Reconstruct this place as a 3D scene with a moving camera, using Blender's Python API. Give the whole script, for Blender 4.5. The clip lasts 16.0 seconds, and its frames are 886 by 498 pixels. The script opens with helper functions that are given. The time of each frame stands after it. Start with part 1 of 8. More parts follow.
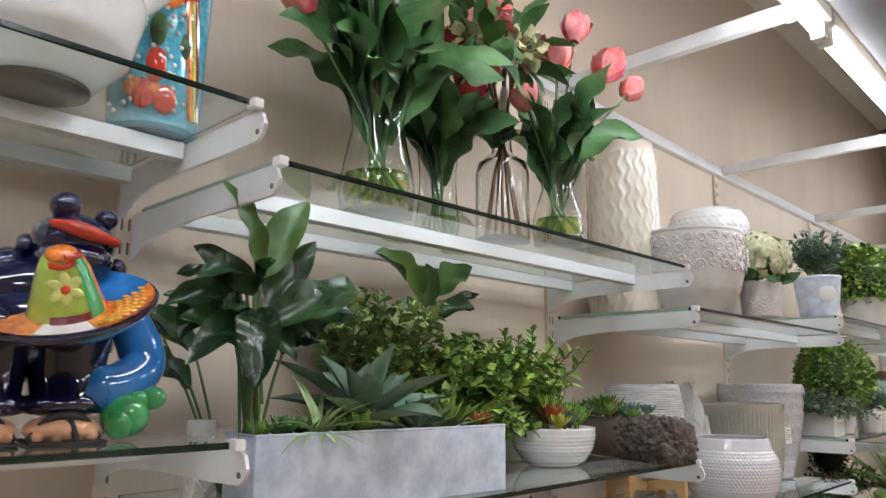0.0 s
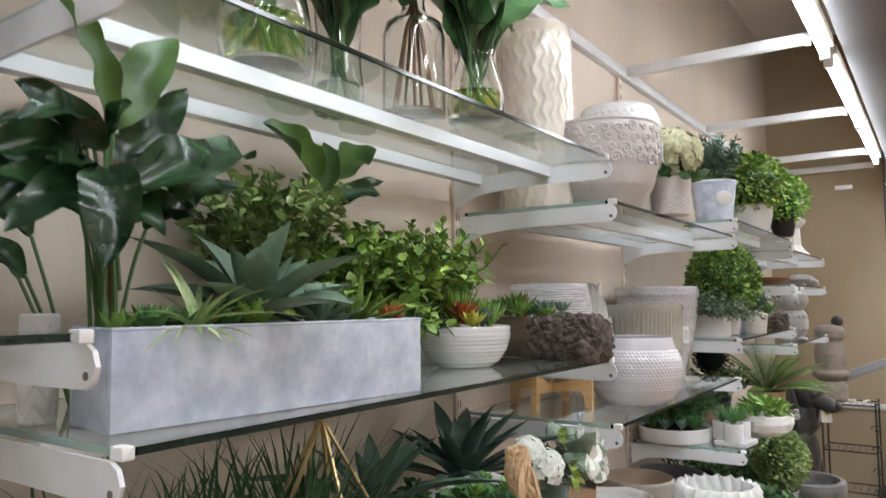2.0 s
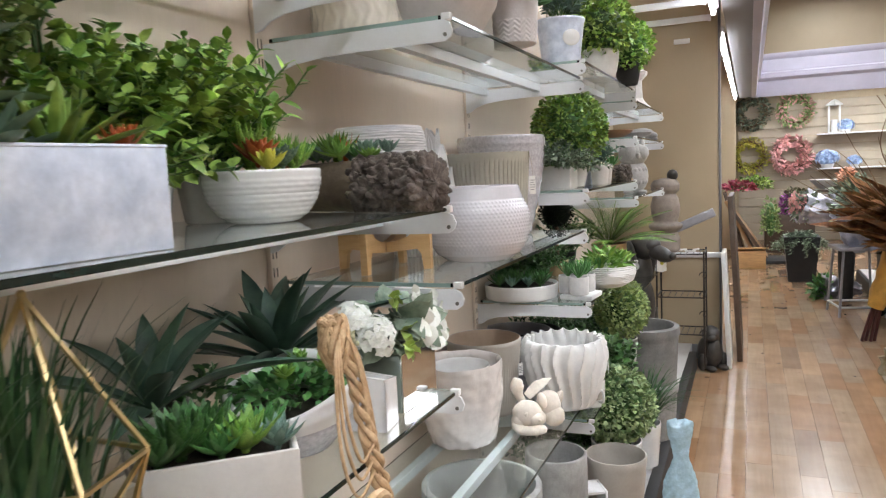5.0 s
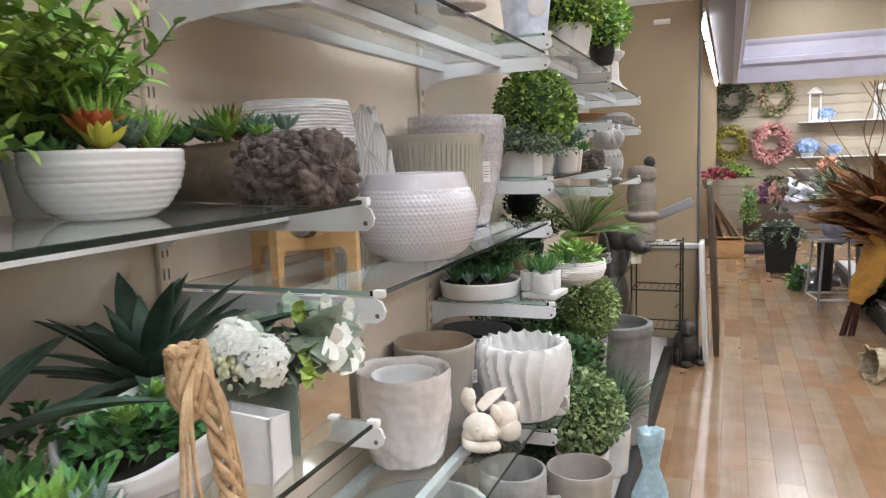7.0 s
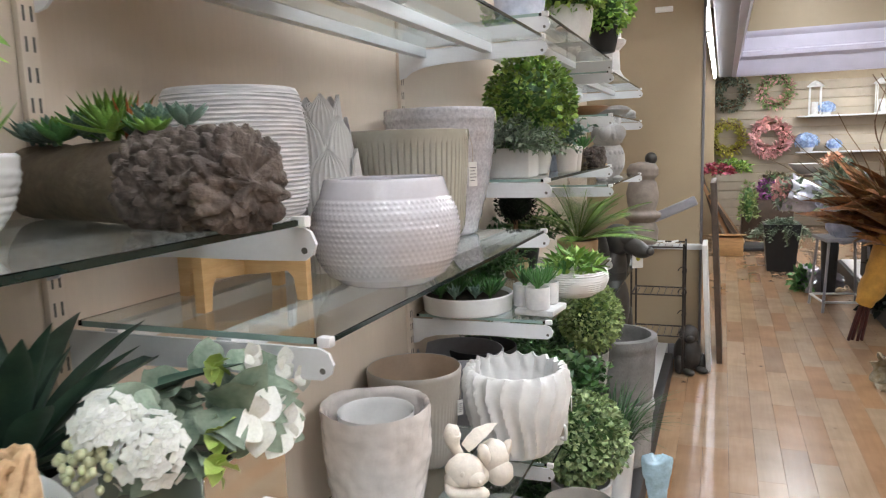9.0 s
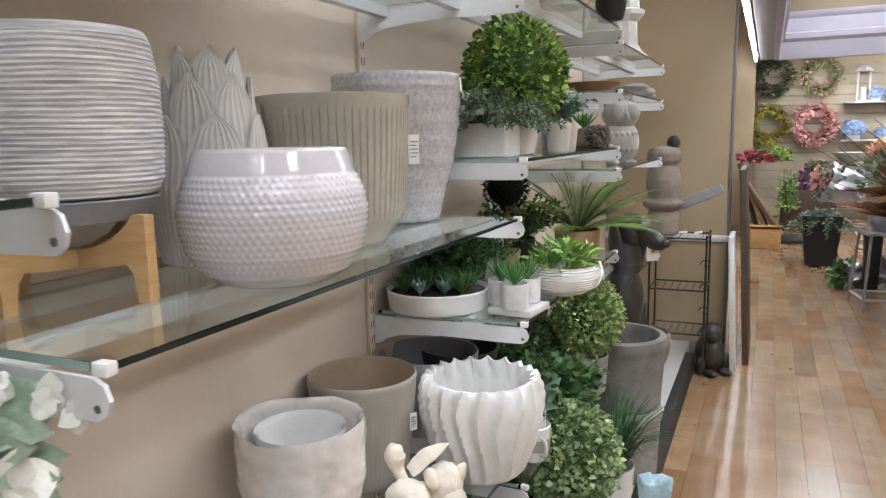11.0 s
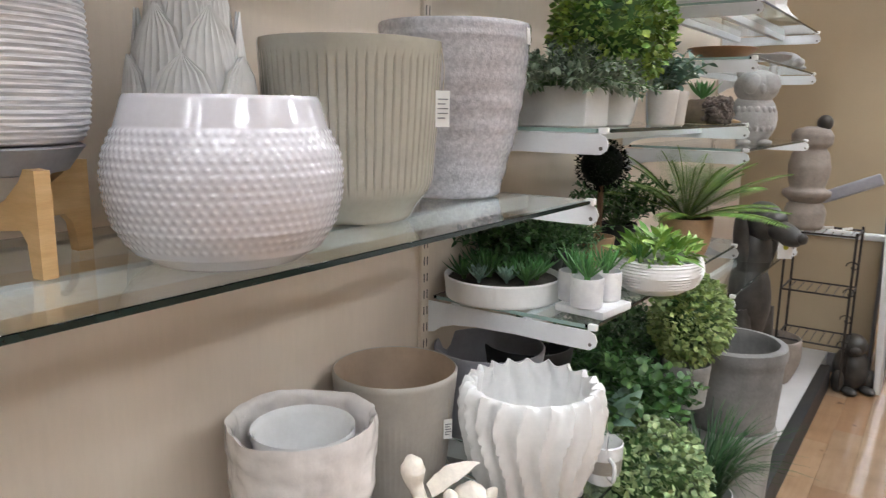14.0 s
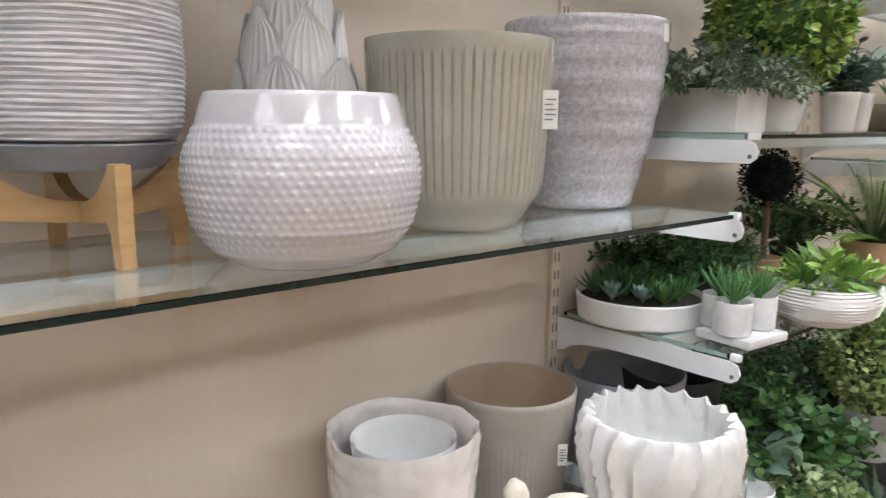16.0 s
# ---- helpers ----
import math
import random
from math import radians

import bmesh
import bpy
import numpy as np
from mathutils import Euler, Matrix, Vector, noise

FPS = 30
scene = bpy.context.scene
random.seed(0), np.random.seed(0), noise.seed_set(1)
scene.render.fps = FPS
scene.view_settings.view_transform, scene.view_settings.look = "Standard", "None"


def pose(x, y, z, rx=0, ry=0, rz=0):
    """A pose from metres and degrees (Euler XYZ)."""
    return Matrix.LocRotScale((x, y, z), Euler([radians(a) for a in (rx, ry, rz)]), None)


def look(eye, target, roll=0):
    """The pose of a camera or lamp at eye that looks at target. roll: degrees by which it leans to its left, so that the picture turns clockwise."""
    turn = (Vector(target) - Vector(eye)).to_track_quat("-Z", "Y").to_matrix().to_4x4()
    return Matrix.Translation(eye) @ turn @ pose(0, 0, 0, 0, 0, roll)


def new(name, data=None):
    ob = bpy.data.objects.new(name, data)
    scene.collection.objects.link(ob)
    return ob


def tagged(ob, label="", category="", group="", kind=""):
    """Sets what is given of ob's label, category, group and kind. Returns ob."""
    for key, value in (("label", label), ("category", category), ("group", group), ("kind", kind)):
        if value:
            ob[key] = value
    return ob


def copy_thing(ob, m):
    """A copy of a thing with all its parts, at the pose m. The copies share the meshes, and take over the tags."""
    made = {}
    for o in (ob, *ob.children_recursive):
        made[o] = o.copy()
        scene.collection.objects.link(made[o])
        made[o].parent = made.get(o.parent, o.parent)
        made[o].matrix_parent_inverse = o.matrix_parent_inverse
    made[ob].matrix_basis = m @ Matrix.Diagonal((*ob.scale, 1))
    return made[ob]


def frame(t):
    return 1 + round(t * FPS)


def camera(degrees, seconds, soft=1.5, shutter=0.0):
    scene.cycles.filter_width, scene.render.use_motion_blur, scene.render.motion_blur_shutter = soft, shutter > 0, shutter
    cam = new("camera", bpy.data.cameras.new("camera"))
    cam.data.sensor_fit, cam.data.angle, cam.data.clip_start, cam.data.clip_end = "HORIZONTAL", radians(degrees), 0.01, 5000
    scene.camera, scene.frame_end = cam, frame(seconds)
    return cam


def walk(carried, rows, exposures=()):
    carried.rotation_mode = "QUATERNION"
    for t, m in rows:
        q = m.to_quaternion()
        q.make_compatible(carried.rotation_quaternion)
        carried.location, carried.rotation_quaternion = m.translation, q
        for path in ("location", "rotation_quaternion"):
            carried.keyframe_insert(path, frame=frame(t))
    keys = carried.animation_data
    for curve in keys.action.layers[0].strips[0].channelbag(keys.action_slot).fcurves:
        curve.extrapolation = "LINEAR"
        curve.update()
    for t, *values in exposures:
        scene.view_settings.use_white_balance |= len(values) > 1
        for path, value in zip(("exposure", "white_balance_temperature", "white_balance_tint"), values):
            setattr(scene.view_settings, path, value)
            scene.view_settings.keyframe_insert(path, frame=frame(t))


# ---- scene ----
# ---------- camera and its walk ----------
cam = camera(63.2, 16.0, soft=1.2, shutter=0.6)
PATH = [
    (0, (1.193, -0.523, 1.577), (-0.165, 0.899, 1.941), 0.3),
    (0.5, (1.173, -0.499, 1.567), (-0.147, 0.969, 1.89), 0.2),
    (1, (1.138, -0.469, 1.552), (-0.129, 1.055, 1.827), -0.1),
    (1.5, (1.094, -0.434, 1.546), (-0.11, 1.149, 1.757), -0.2),
    (2, (1.038, -0.401, 1.532), (-0.094, 1.241, 1.677), -0.5),
    (2.5, (0.994, -0.381, 1.518), (-0.072, 1.31, 1.589), -0.7),
    (3, (0.965, -0.356, 1.504), (-0.029, 1.379, 1.495), -0.8),
    (3.5, (0.945, -0.319, 1.488), (0.022, 1.454, 1.405), -1.0),
    (4, (0.935, -0.268, 1.477), (0.074, 1.532, 1.331), -1.3),
    (4.5, (0.94, -0.194, 1.47), (0.13, 1.625, 1.277), -2.1),
    (5, (0.95, -0.113, 1.467), (0.165, 1.714, 1.256), -2.7),
    (7.5, (0.944, 0.22, 1.464), (0.217, 2.065, 1.203), -1.9),
    (8, (0.92, 0.29, 1.467), (0.199, 2.137, 1.205), -2.0),
    (8.5, (0.892, 0.363, 1.477), (0.174, 2.21, 1.208), -1.9),
    (9, (0.874, 0.431, 1.476), (0.154, 2.276, 1.2), -1.8),
    (11.5, (0.978, 0.802, 1.435), (0.123, 2.581, 1.112), -1.2),
    (12, (0.999, 0.846, 1.429), (0.094, 2.598, 1.095), -1.2),
    (12.5, (1.006, 0.891, 1.422), (0.048, 2.611, 1.072), -0.9),
    (13, (1.005, 0.935, 1.415), (-0.007, 2.621, 1.05), -0.5),
    (13.5, (0.999, 0.982, 1.411), (-0.066, 2.633, 1.036), -0.1),
    (14, (0.988, 1.036, 1.42), (-0.138, 2.644, 1.037), 0.8),
    (14.5, (0.978, 1.081, 1.422), (-0.231, 2.633, 1.061), 1.0),
    (15, (0.992, 1.116, 1.415), (-0.328, 2.58, 1.076), 0.9),
    (15.5, (1.011, 1.136, 1.411), (-0.397, 2.516, 1.072), 0.7),
    (16, (1.034, 1.153, 1.402), (-0.462, 2.435, 1.054), 0.5),
]
walk(cam, [(t, look(e, g, r)) for t, e, g, r in PATH], exposures=[(0, 0.36), (2, 0.48), (5, 0.62), (9, 0.56), (12, 0.50), (16, 0.62)])

# ---------- light ----------
TUBE = 29.5      # fluorescent tubes over the wall shelves
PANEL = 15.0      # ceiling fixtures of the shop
world = bpy.data.worlds.new("world")
scene.world = world
world.use_nodes = True
world.node_tree.nodes["Background"].inputs[0].default_value = (0.9, 0.95, 1.0, 1)
world.node_tree.nodes["Background"].inputs[1].default_value = 0.012


# ---------- materials ----------
def nodes_of(name):
    m = bpy.data.materials.new(name)
    m.use_nodes = True
    nt = m.node_tree
    return m, nt, nt.nodes["Principled BSDF"], nt.nodes, nt.links


def ramp(nodes, links, fac, stops):
    r = nodes.new("ShaderNodeValToRGB")
    els = r.color_ramp.elements
    while len(els) < len(stops):
        els.new(0.5)
    for e, (p, c) in zip(els, stops):
        e.position, e.color = p, (*c, 1)
    links.new(fac, r.inputs[0])
    return r.outputs[0]


def noise_of(nodes, links, vec, scale, detail=4, rough=0.55):
    n = nodes.new("ShaderNodeTexNoise")
    n.inputs["Scale"].default_value, n.inputs["Detail"].default_value, n.inputs["Roughness"].default_value = scale, detail, rough
    links.new(vec, n.inputs["Vector"])
    return n.outputs["Fac"]


def coords(nodes, links, stretch=(1, 1, 1)):
    c = nodes.new("ShaderNodeTexCoord")
    m = nodes.new("ShaderNodeMapping")
    m.inputs["Scale"].default_value = stretch
    links.new(c.outputs["Object"], m.inputs["Vector"])
    return m.outputs["Vector"]


def scaled(c, k):
    return tuple(min(1, max(0, v * k)) for v in c)


def surface(name, color, rough=0.5, metal=0.0, var=0.12, scale=18.0, fine=150.0, bump=0.15, coat=0.0, stretch=(1, 1, 1), second=None, spread=0.0, sheen=0.0):
    """Base colour varied by broad and fine noise, fine relief and uneven gloss; spread: change from piece to piece."""
    m, nt, p, nodes, links = nodes_of(name)
    vec = coords(nodes, links, stretch)
    broad, small = noise_of(nodes, links, vec, scale), noise_of(nodes, links, vec, fine, 3)
    low, high = (scaled(color, 1 - var), scaled(color, 1 + var)) if second is None else (color, second)
    col = ramp(nodes, links, broad, [(0.35, low), (0.65, high)])
    mix = nodes.new("ShaderNodeMix")
    mix.data_type, mix.blend_type = "RGBA", "MULTIPLY"
    mix.inputs["Factor"].default_value = min(1.0, var * 2)
    links.new(col, mix.inputs[6])
    links.new(ramp(nodes, links, small, [(0.3, (0.7, 0.7, 0.7)), (0.6, (1, 1, 1))]), mix.inputs[7])
    out = mix.outputs[2]
    if spread:
        geo = nodes.new("ShaderNodeNewGeometry")
        info = nodes.new("ShaderNodeObjectInfo")
        add = nodes.new("ShaderNodeMath")
        add.operation = "ADD"
        links.new(geo.outputs["Random Per Island"], add.inputs[0])
        links.new(info.outputs["Random"], add.inputs[1])
        fr = nodes.new("ShaderNodeMath")
        fr.operation = "FRACT"
        links.new(add.outputs[0], fr.inputs[0])
        hs = nodes.new("ShaderNodeHueSaturation")
        val = nodes.new("ShaderNodeMapRange")
        val.inputs["To Min"].default_value, val.inputs["To Max"].default_value = 1 - spread, 1 + spread
        links.new(fr.outputs[0], val.inputs["Value"])
        links.new(val.outputs[0], hs.inputs["Value"])
        hue = nodes.new("ShaderNodeMapRange")
        hue.inputs["To Min"].default_value, hue.inputs["To Max"].default_value = 0.5 - spread * 0.05, 0.5 + spread * 0.05
        links.new(geo.outputs["Random Per Island"], hue.inputs["Value"])
        links.new(hue.outputs[0], hs.inputs["Hue"])
        links.new(out, hs.inputs["Color"])
        out = hs.outputs[0]
    links.new(out, p.inputs["Base Color"])
    rr = nodes.new("ShaderNodeMapRange")
    rr.inputs["To Min"].default_value, rr.inputs["To Max"].default_value = max(0.02, rough - 0.08), min(1, rough + 0.08)
    links.new(broad, rr.inputs["Value"])
    links.new(rr.outputs[0], p.inputs["Roughness"])
    p.inputs["Metallic"].default_value = metal
    p.inputs["Coat Weight"].default_value = coat
    p.inputs["Coat Roughness"].default_value = 0.06
    if bump:
        b = nodes.new("ShaderNodeBump")
        b.inputs["Strength"].default_value, b.inputs["Distance"].default_value = bump, 0.002
        links.new(small, b.inputs["Height"])
        links.new(b.outputs[0], p.inputs["Normal"])
    return m


def leafy(name, dark, light, rough=0.42, spread=0.35, shine=0.4, scale=30.0):
    """Leaf: colour from leaf to leaf and along it, some light passing through."""
    m = surface(name, dark, rough, 0, 0.2, scale, 220.0, 0.12, second=light, spread=spread)
    p = m.node_tree.nodes["Principled BSDF"]
    p.inputs["Specular IOR Level"].default_value = shine
    p.inputs["Subsurface Weight"].default_value = 0.0
    return m


def glassy(name, tint=(0.93, 0.98, 0.96), rough=0.0, ior=1.45):
    m, nt, p, nodes, links = nodes_of(name)
    p.inputs["Base Color"].default_value = (*tint, 1)
    p.inputs["Transmission Weight"].default_value = 1
    p.inputs["Roughness"].default_value = rough
    p.inputs["IOR"].default_value = ior
    return m


def glowing(name, color, strength):
    m, nt, p, nodes, links = nodes_of(name)
    p.inputs["Base Color"].default_value = (0.9, 0.9, 0.9, 1)
    p.inputs["Emission Color"].default_value = (*color, 1)
    p.inputs["Emission Strength"].default_value = strength
    return m


WALL = surface("wallcovering", (0.665, 0.565, 0.468), 0.62, 0, 0.05, 3.0, 90.0, 0.10, stretch=(1, 1, 0.15))
# the beige paint darkened, so the fascias' dimmer light is in the colour
PAINT_SHADED = surface("beige_paint_shaded", (0.31, 0.25, 0.168), 0.6, 0, 0.04, 2.0, 120.0, 0.05)
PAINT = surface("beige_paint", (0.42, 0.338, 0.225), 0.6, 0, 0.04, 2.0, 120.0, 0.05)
# grey trim paint, also the shade colour of the fascia underside
GREYPAINT_SHADE = surface("grey_paint_and_shade", (0.19, 0.185, 0.195), 0.6, 0, 0.06, 3.0, 100.0, 0.05)
# white moulding, the bluish light on it put in as a lilac tint
MOULD = surface("moulding_paint_light_tint", (0.42, 0.405, 0.49), 0.45, 0, 0.04, 4.0, 120.0, 0.04)
CEIL = surface("ceiling_paint", (0.66, 0.62, 0.55), 0.8, 0, 0.04, 2.0, 60.0, 0.1)
WHITEMETAL = surface("white_enamel", (0.74, 0.75, 0.77), 0.35, 0.0, 0.05, 9.0, 200.0, 0.04, spread=0.03)
ALU = surface("satin_aluminium", (0.74, 0.77, 0.79), 0.34, 0.55, 0.06, 6.0, 260.0, 0.05, stretch=(1, 0.1, 1))
PLASTIC = surface("white_plastic", (0.82, 0.82, 0.82), 0.3, 0, 0.03, 9.0, 200.0, 0.03)
SLOT = surface("slot_grey", (0.13, 0.12, 0.11), 0.8, 0, 0.1)
GLASS = glassy("shelf_glass", (0.90, 0.97, 0.95))
CLEAR = glassy("clear_glass", (0.97, 0.99, 0.98))
WATER = glassy("yellowish_resin", (0.80, 0.82, 0.25), 0.0, 1.33)
EDGE = surface("glass_edge_green", (0.008, 0.02, 0.018), 0.12, 0, 0.2, 9.0, 90.0, 0.0)
EDGEPALE = surface("glass_end_green", (0.30, 0.42, 0.38), 0.3, 0, 0.1, 9.0, 90.0, 0.0)
TUBEMAT = glowing("lit_tube", (0.945, 0.98, 1.035), TUBE)
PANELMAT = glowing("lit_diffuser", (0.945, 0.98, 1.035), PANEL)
BLACK = surface("black_plastic", (0.014, 0.014, 0.015), 0.6, 0, 0.2, 12.0, 150.0, 0.1)
IRON = surface("dark_iron", (0.035, 0.03, 0.028), 0.45, 0.4, 0.3, 25.0, 180.0, 0.2)
DECKWHITE = surface("white_deck_laminate", (0.58, 0.57, 0.56), 0.4, 0, 0.06, 6.0, 140.0, 0.05)


# ---------- geometry helpers: a geo is (vertices, faces) ----------
def join(*geos):
    V, F = [], []
    for v, f in geos:
        n = len(V)
        V += [tuple(p) for p in v]
        F += [tuple(i + n for i in q) for q in f]
    return V, F


def moved(geo, m):
    return [tuple(m @ Vector(p)) for p in geo[0]], geo[1]


def shift(geo, x=0, y=0, z=0):
    return [(p[0] + x, p[1] + y, p[2] + z) for p in geo[0]], geo[1]


def from_bm(bm):
    bm.verts.index_update()
    g = [tuple(v.co) for v in bm.verts], [tuple(v.index for v in f.verts) for f in bm.faces]
    bm.free()
    return g


def box(x0, x1, y0, y1, z0, z1, b=0.003, seg=2):
    bm = bmesh.new()
    bmesh.ops.create_cube(bm, size=1)
    for v in bm.verts:
        v.co = Vector(((x0 + x1) / 2 + v.co.x * (x1 - x0), (y0 + y1) / 2 + v.co.y * (y1 - y0), (z0 + z1) / 2 + v.co.z * (z1 - z0)))
    b = min(b, 0.45 * min(abs(x1 - x0), abs(y1 - y0), abs(z1 - z0)))
    if b > 0:
        bmesh.ops.bevel(bm, geom=bm.edges[:], offset=b, segments=seg, affect="EDGES", profile=0.5)
    return from_bm(bm)


def prism(outline, t0, t1, axis="y"):
    """A closed outline of (u, z) pulled from t0 to t1 along an axis (u runs along x for 'y', along y for 'x')."""
    n = len(outline)
    put = (lambda u, z, t: (u, t, z)) if axis == "y" else ((lambda u, z, t: (t, u, z)) if axis == "x" else (lambda u, z, t: (u, z, t)))
    V = [put(u, z, t0) for u, z in outline] + [put(u, z, t1) for u, z in outline]
    F = [tuple(range(n))[::-1], tuple(range(n, 2 * n))] + [(i, (i + 1) % n, n + (i + 1) % n, n + i) for i in range(n)]
    return V, F


def tube(points, r, n=8):
    pts = [Vector(p) for p in points]
    rad = r if isinstance(r, (list, tuple)) else [r] * len(pts)
    V, F = [], []
    side = None
    for i, p in enumerate(pts):
        d = (pts[min(i + 1, len(pts) - 1)] - pts[max(i - 1, 0)]).normalized()
        if side is None:
            side = d.orthogonal().normalized()
        side = (side - d * side.dot(d)).normalized()
        up = d.cross(side)
        V += [tuple(p + (side * math.cos(a) + up * math.sin(a)) * rad[i]) for a in (2 * math.pi * k / n for k in range(n))]
    for i in range(len(pts) - 1):
        F += [(i * n + k, i * n + (k + 1) % n, (i + 1) * n + (k + 1) % n, (i + 1) * n + k) for k in range(n)]
    F += [tuple(range(n))[::-1], tuple(range((len(pts) - 1) * n, len(pts) * n))]
    return V, F


def curve_points(ctrl, n):
    """Catmull-Rom through control points."""
    c = [Vector(p) for p in ctrl]
    c = [c[0] * 2 - c[1]] + c + [c[-1] * 2 - c[-2]]
    out = []
    for i in range(1, len(c) - 2):
        a, b, d, e = c[i - 1], c[i], c[i + 1], c[i + 2]
        for k in range(n):
            t = k / n
            out.append(0.5 * ((2 * b) + (d - a) * t + (2 * a - 5 * b + 4 * d - e) * t * t + (3 * b - a - 3 * d + e) * t ** 3))
    out.append(c[-2])
    return out


def lathe(profile, seg=40, bend=None, fine=1, caps=(True, True)):
    """Revolve (r, z) pairs; bend(angle, r, z, k) gives the radius and height at that angle, k running 0..1 along the profile."""
    pr = [(p[0], p[1]) for p in (curve_points([(r, z, 0) for r, z in profile], fine) if fine > 1 else profile)]
    n, V, F = len(pr), [], []
    for i, (r, z) in enumerate(pr):
        for k in range(seg):
            a = 2 * math.pi * k / seg
            rr, zz = bend(a, r, z, i / (n - 1)) if bend else (r, z)
            V.append((rr * math.cos(a), rr * math.sin(a), zz))
    for i in range(n - 1):
        F += [(i * seg + k, i * seg + (k + 1) % seg, (i + 1) * seg + (k + 1) % seg, (i + 1) * seg + k) for k in range(seg)]
    if caps[0]:
        F.append(tuple(range(seg))[::-1])
    if caps[1]:
        F.append(tuple(range((n - 1) * seg, n * seg)))
    return V, F


def pot_profile(base, rim, h, wall=0.006, belly=0.0, n=10, deep=0.85):
    """Outer wall up, over the rounded rim, inner wall down to an inner floor."""
    out = [(base * 0.9, 0), (base, 0.003)]
    for i in range(1, n + 1):
        t = i / n
        out.append((base + (rim - base) * t + belly * math.sin(math.pi * t), 0.003 + (h - 0.006) * t))
    out += [(rim - wall * 0.3, h), (rim - wall * 0.8, h)]
    for i in range(n, -1, -1):
        t = i / n
        if t < 1 - deep:
            break
        out.append((max(0.01, base + (rim - base) * t + belly * math.sin(math.pi * t) - wall), (h - 0.006) * t))
    return out


def ball(c, r, seg=20, rings=12, rot=None):
    rx, ry, rz = (r, r, r) if isinstance(r, (int, float)) else r
    V, F = [(0, 0, -1)], []
    for i in range(1, rings):
        b = math.pi * i / rings - math.pi / 2
        V += [(math.cos(b) * math.cos(2 * math.pi * k / seg), math.cos(b) * math.sin(2 * math.pi * k / seg), math.sin(b)) for k in range(seg)]
    V.append((0, 0, 1))
    F += [(0, 1 + (k + 1) % seg, 1 + k) for k in range(seg)]
    for i in range(rings - 2):
        o = 1 + i * seg
        F += [(o + k, o + (k + 1) % seg, o + seg + (k + 1) % seg, o + seg + k) for k in range(seg)]
    o, top = 1 + (rings - 2) * seg, len(V) - 1
    F += [(o + k, o + (k + 1) % seg, top) for k in range(seg)]
    m = Matrix.Translation(c) @ (rot.to_4x4() if rot else Matrix.Identity(4)) @ Matrix.Diagonal((rx, ry, rz, 1))
    return moved((V, F), m)


def rotm(x, y, z):
    return Euler((radians(x), radians(y), radians(z))).to_matrix()


def leaf(L=1.0, W=0.4, seg=5, fold=0.2, curl=0.3, tip=1.0, wave=0.0, base=0.15):
    """A leaf along +x with a midrib fold, its tip bending down; W its full width."""
    V, F = [], []
    for i in range(seg + 1):
        t = i / seg
        w = W / 2 * max(0.02, (math.sin(math.pi * t ** (0.8 * tip)) ** 0.8 if 0 < t < 1 else 0) + (base * (1 - t) if t < 0.2 else 0))
        x, z = L * t, -curl * L * t * t
        q = wave * W * math.sin(t * 11)
        V += [(x, -w, z + fold * w + q), (x, 0, z), (x, w, z + fold * w - q)]
    for i in range(seg):
        o = i * 3
        F += [(o, o + 3, o + 4, o + 1), (o + 1, o + 4, o + 5, o + 2)]
    return V, F


def ribbon_leaf(p0, p1, p2, W, normal, fold=0.25, ruffle=0.1, seg=12, waves=2.5, ph=0.0, full=0.45):
    """A broad leaf along a bent line p0-p1-p2, folded at the midrib, its edges ruffled; full: where it is widest."""
    p0, p1, p2, nn = Vector(p0), Vector(p1), Vector(p2), Vector(normal)
    V, F = [], []
    for i in range(seg + 1):
        t = i / seg
        c = p0 * (1 - t) ** 2 + p1 * 2 * t * (1 - t) + p2 * t * t
        d = ((p1 - p0) * (1 - t) + (p2 - p1) * t).normalized()
        n = nn - d * nn.dot(d)
        n = n.normalized() if n.length > 1e-4 else d.orthogonal().normalized()
        s = n.cross(d)
        w = W / 2 * max(0.03, math.sin(math.pi * t ** (math.log(0.5) / math.log(full))) ** 0.75 if 0 < t < 1 else 0) + (0.06 * W * (1 - t) if t < 0.3 else 0)
        for u in (-1, -0.55, 0, 0.55, 1):
            r = ruffle * W * 0.5 * u * abs(u) * math.sin(t * waves * 6.283 + ph + (0.9 if u > 0 else 0))
            V.append(c + s * (w * u * (1 - 0.06 * abs(u))) + n * (fold * w * abs(u) ** 1.3 + r * math.sin(math.pi * t)))
    for i in range(seg):
        F += [(i * 5 + k, i * 5 + k + 5, i * 5 + k + 6, i * 5 + k + 1) for k in range(4)]
    return V, F


def thick_leaf(L, W, T, seg=7, curl=0.3, cup=0.3, back=0.0, waist=False):
    """A fleshy leaf along +x, closed, pointed, hollowed above."""
    V, F, n = [], [], 8
    for i in range(seg + 1):
        t = i / seg
        s = max(0.03, (1 - t ** 3) * (0.55 + 0.9 * t - 0.75 * t * t) / 0.85)
        if waist:
            s = max(0.03, (1 - t ** 4) * (0.42 + 1.35 * t - 0.95 * t * t) / 0.86)
        x, z = L * t, -curl * L * t * t + back * L * t
        for k in range(n):
            a = 2 * math.pi * k / n
            y = math.cos(a) * W / 2 * s
            zz = math.sin(a) * T / 2 * s
            V.append((x, y, z + zz + cup * abs(math.cos(a)) ** 2 * W / 2 * s))
    for i in range(seg):
        F += [(i * n + k, i * n + (k + 1) % n, (i + 1) * n + (k + 1) % n, (i + 1) * n + k) for k in range(n)]
    F += [tuple(range(n))[::-1], tuple(range(seg * n, seg * n + n))]
    return V, F


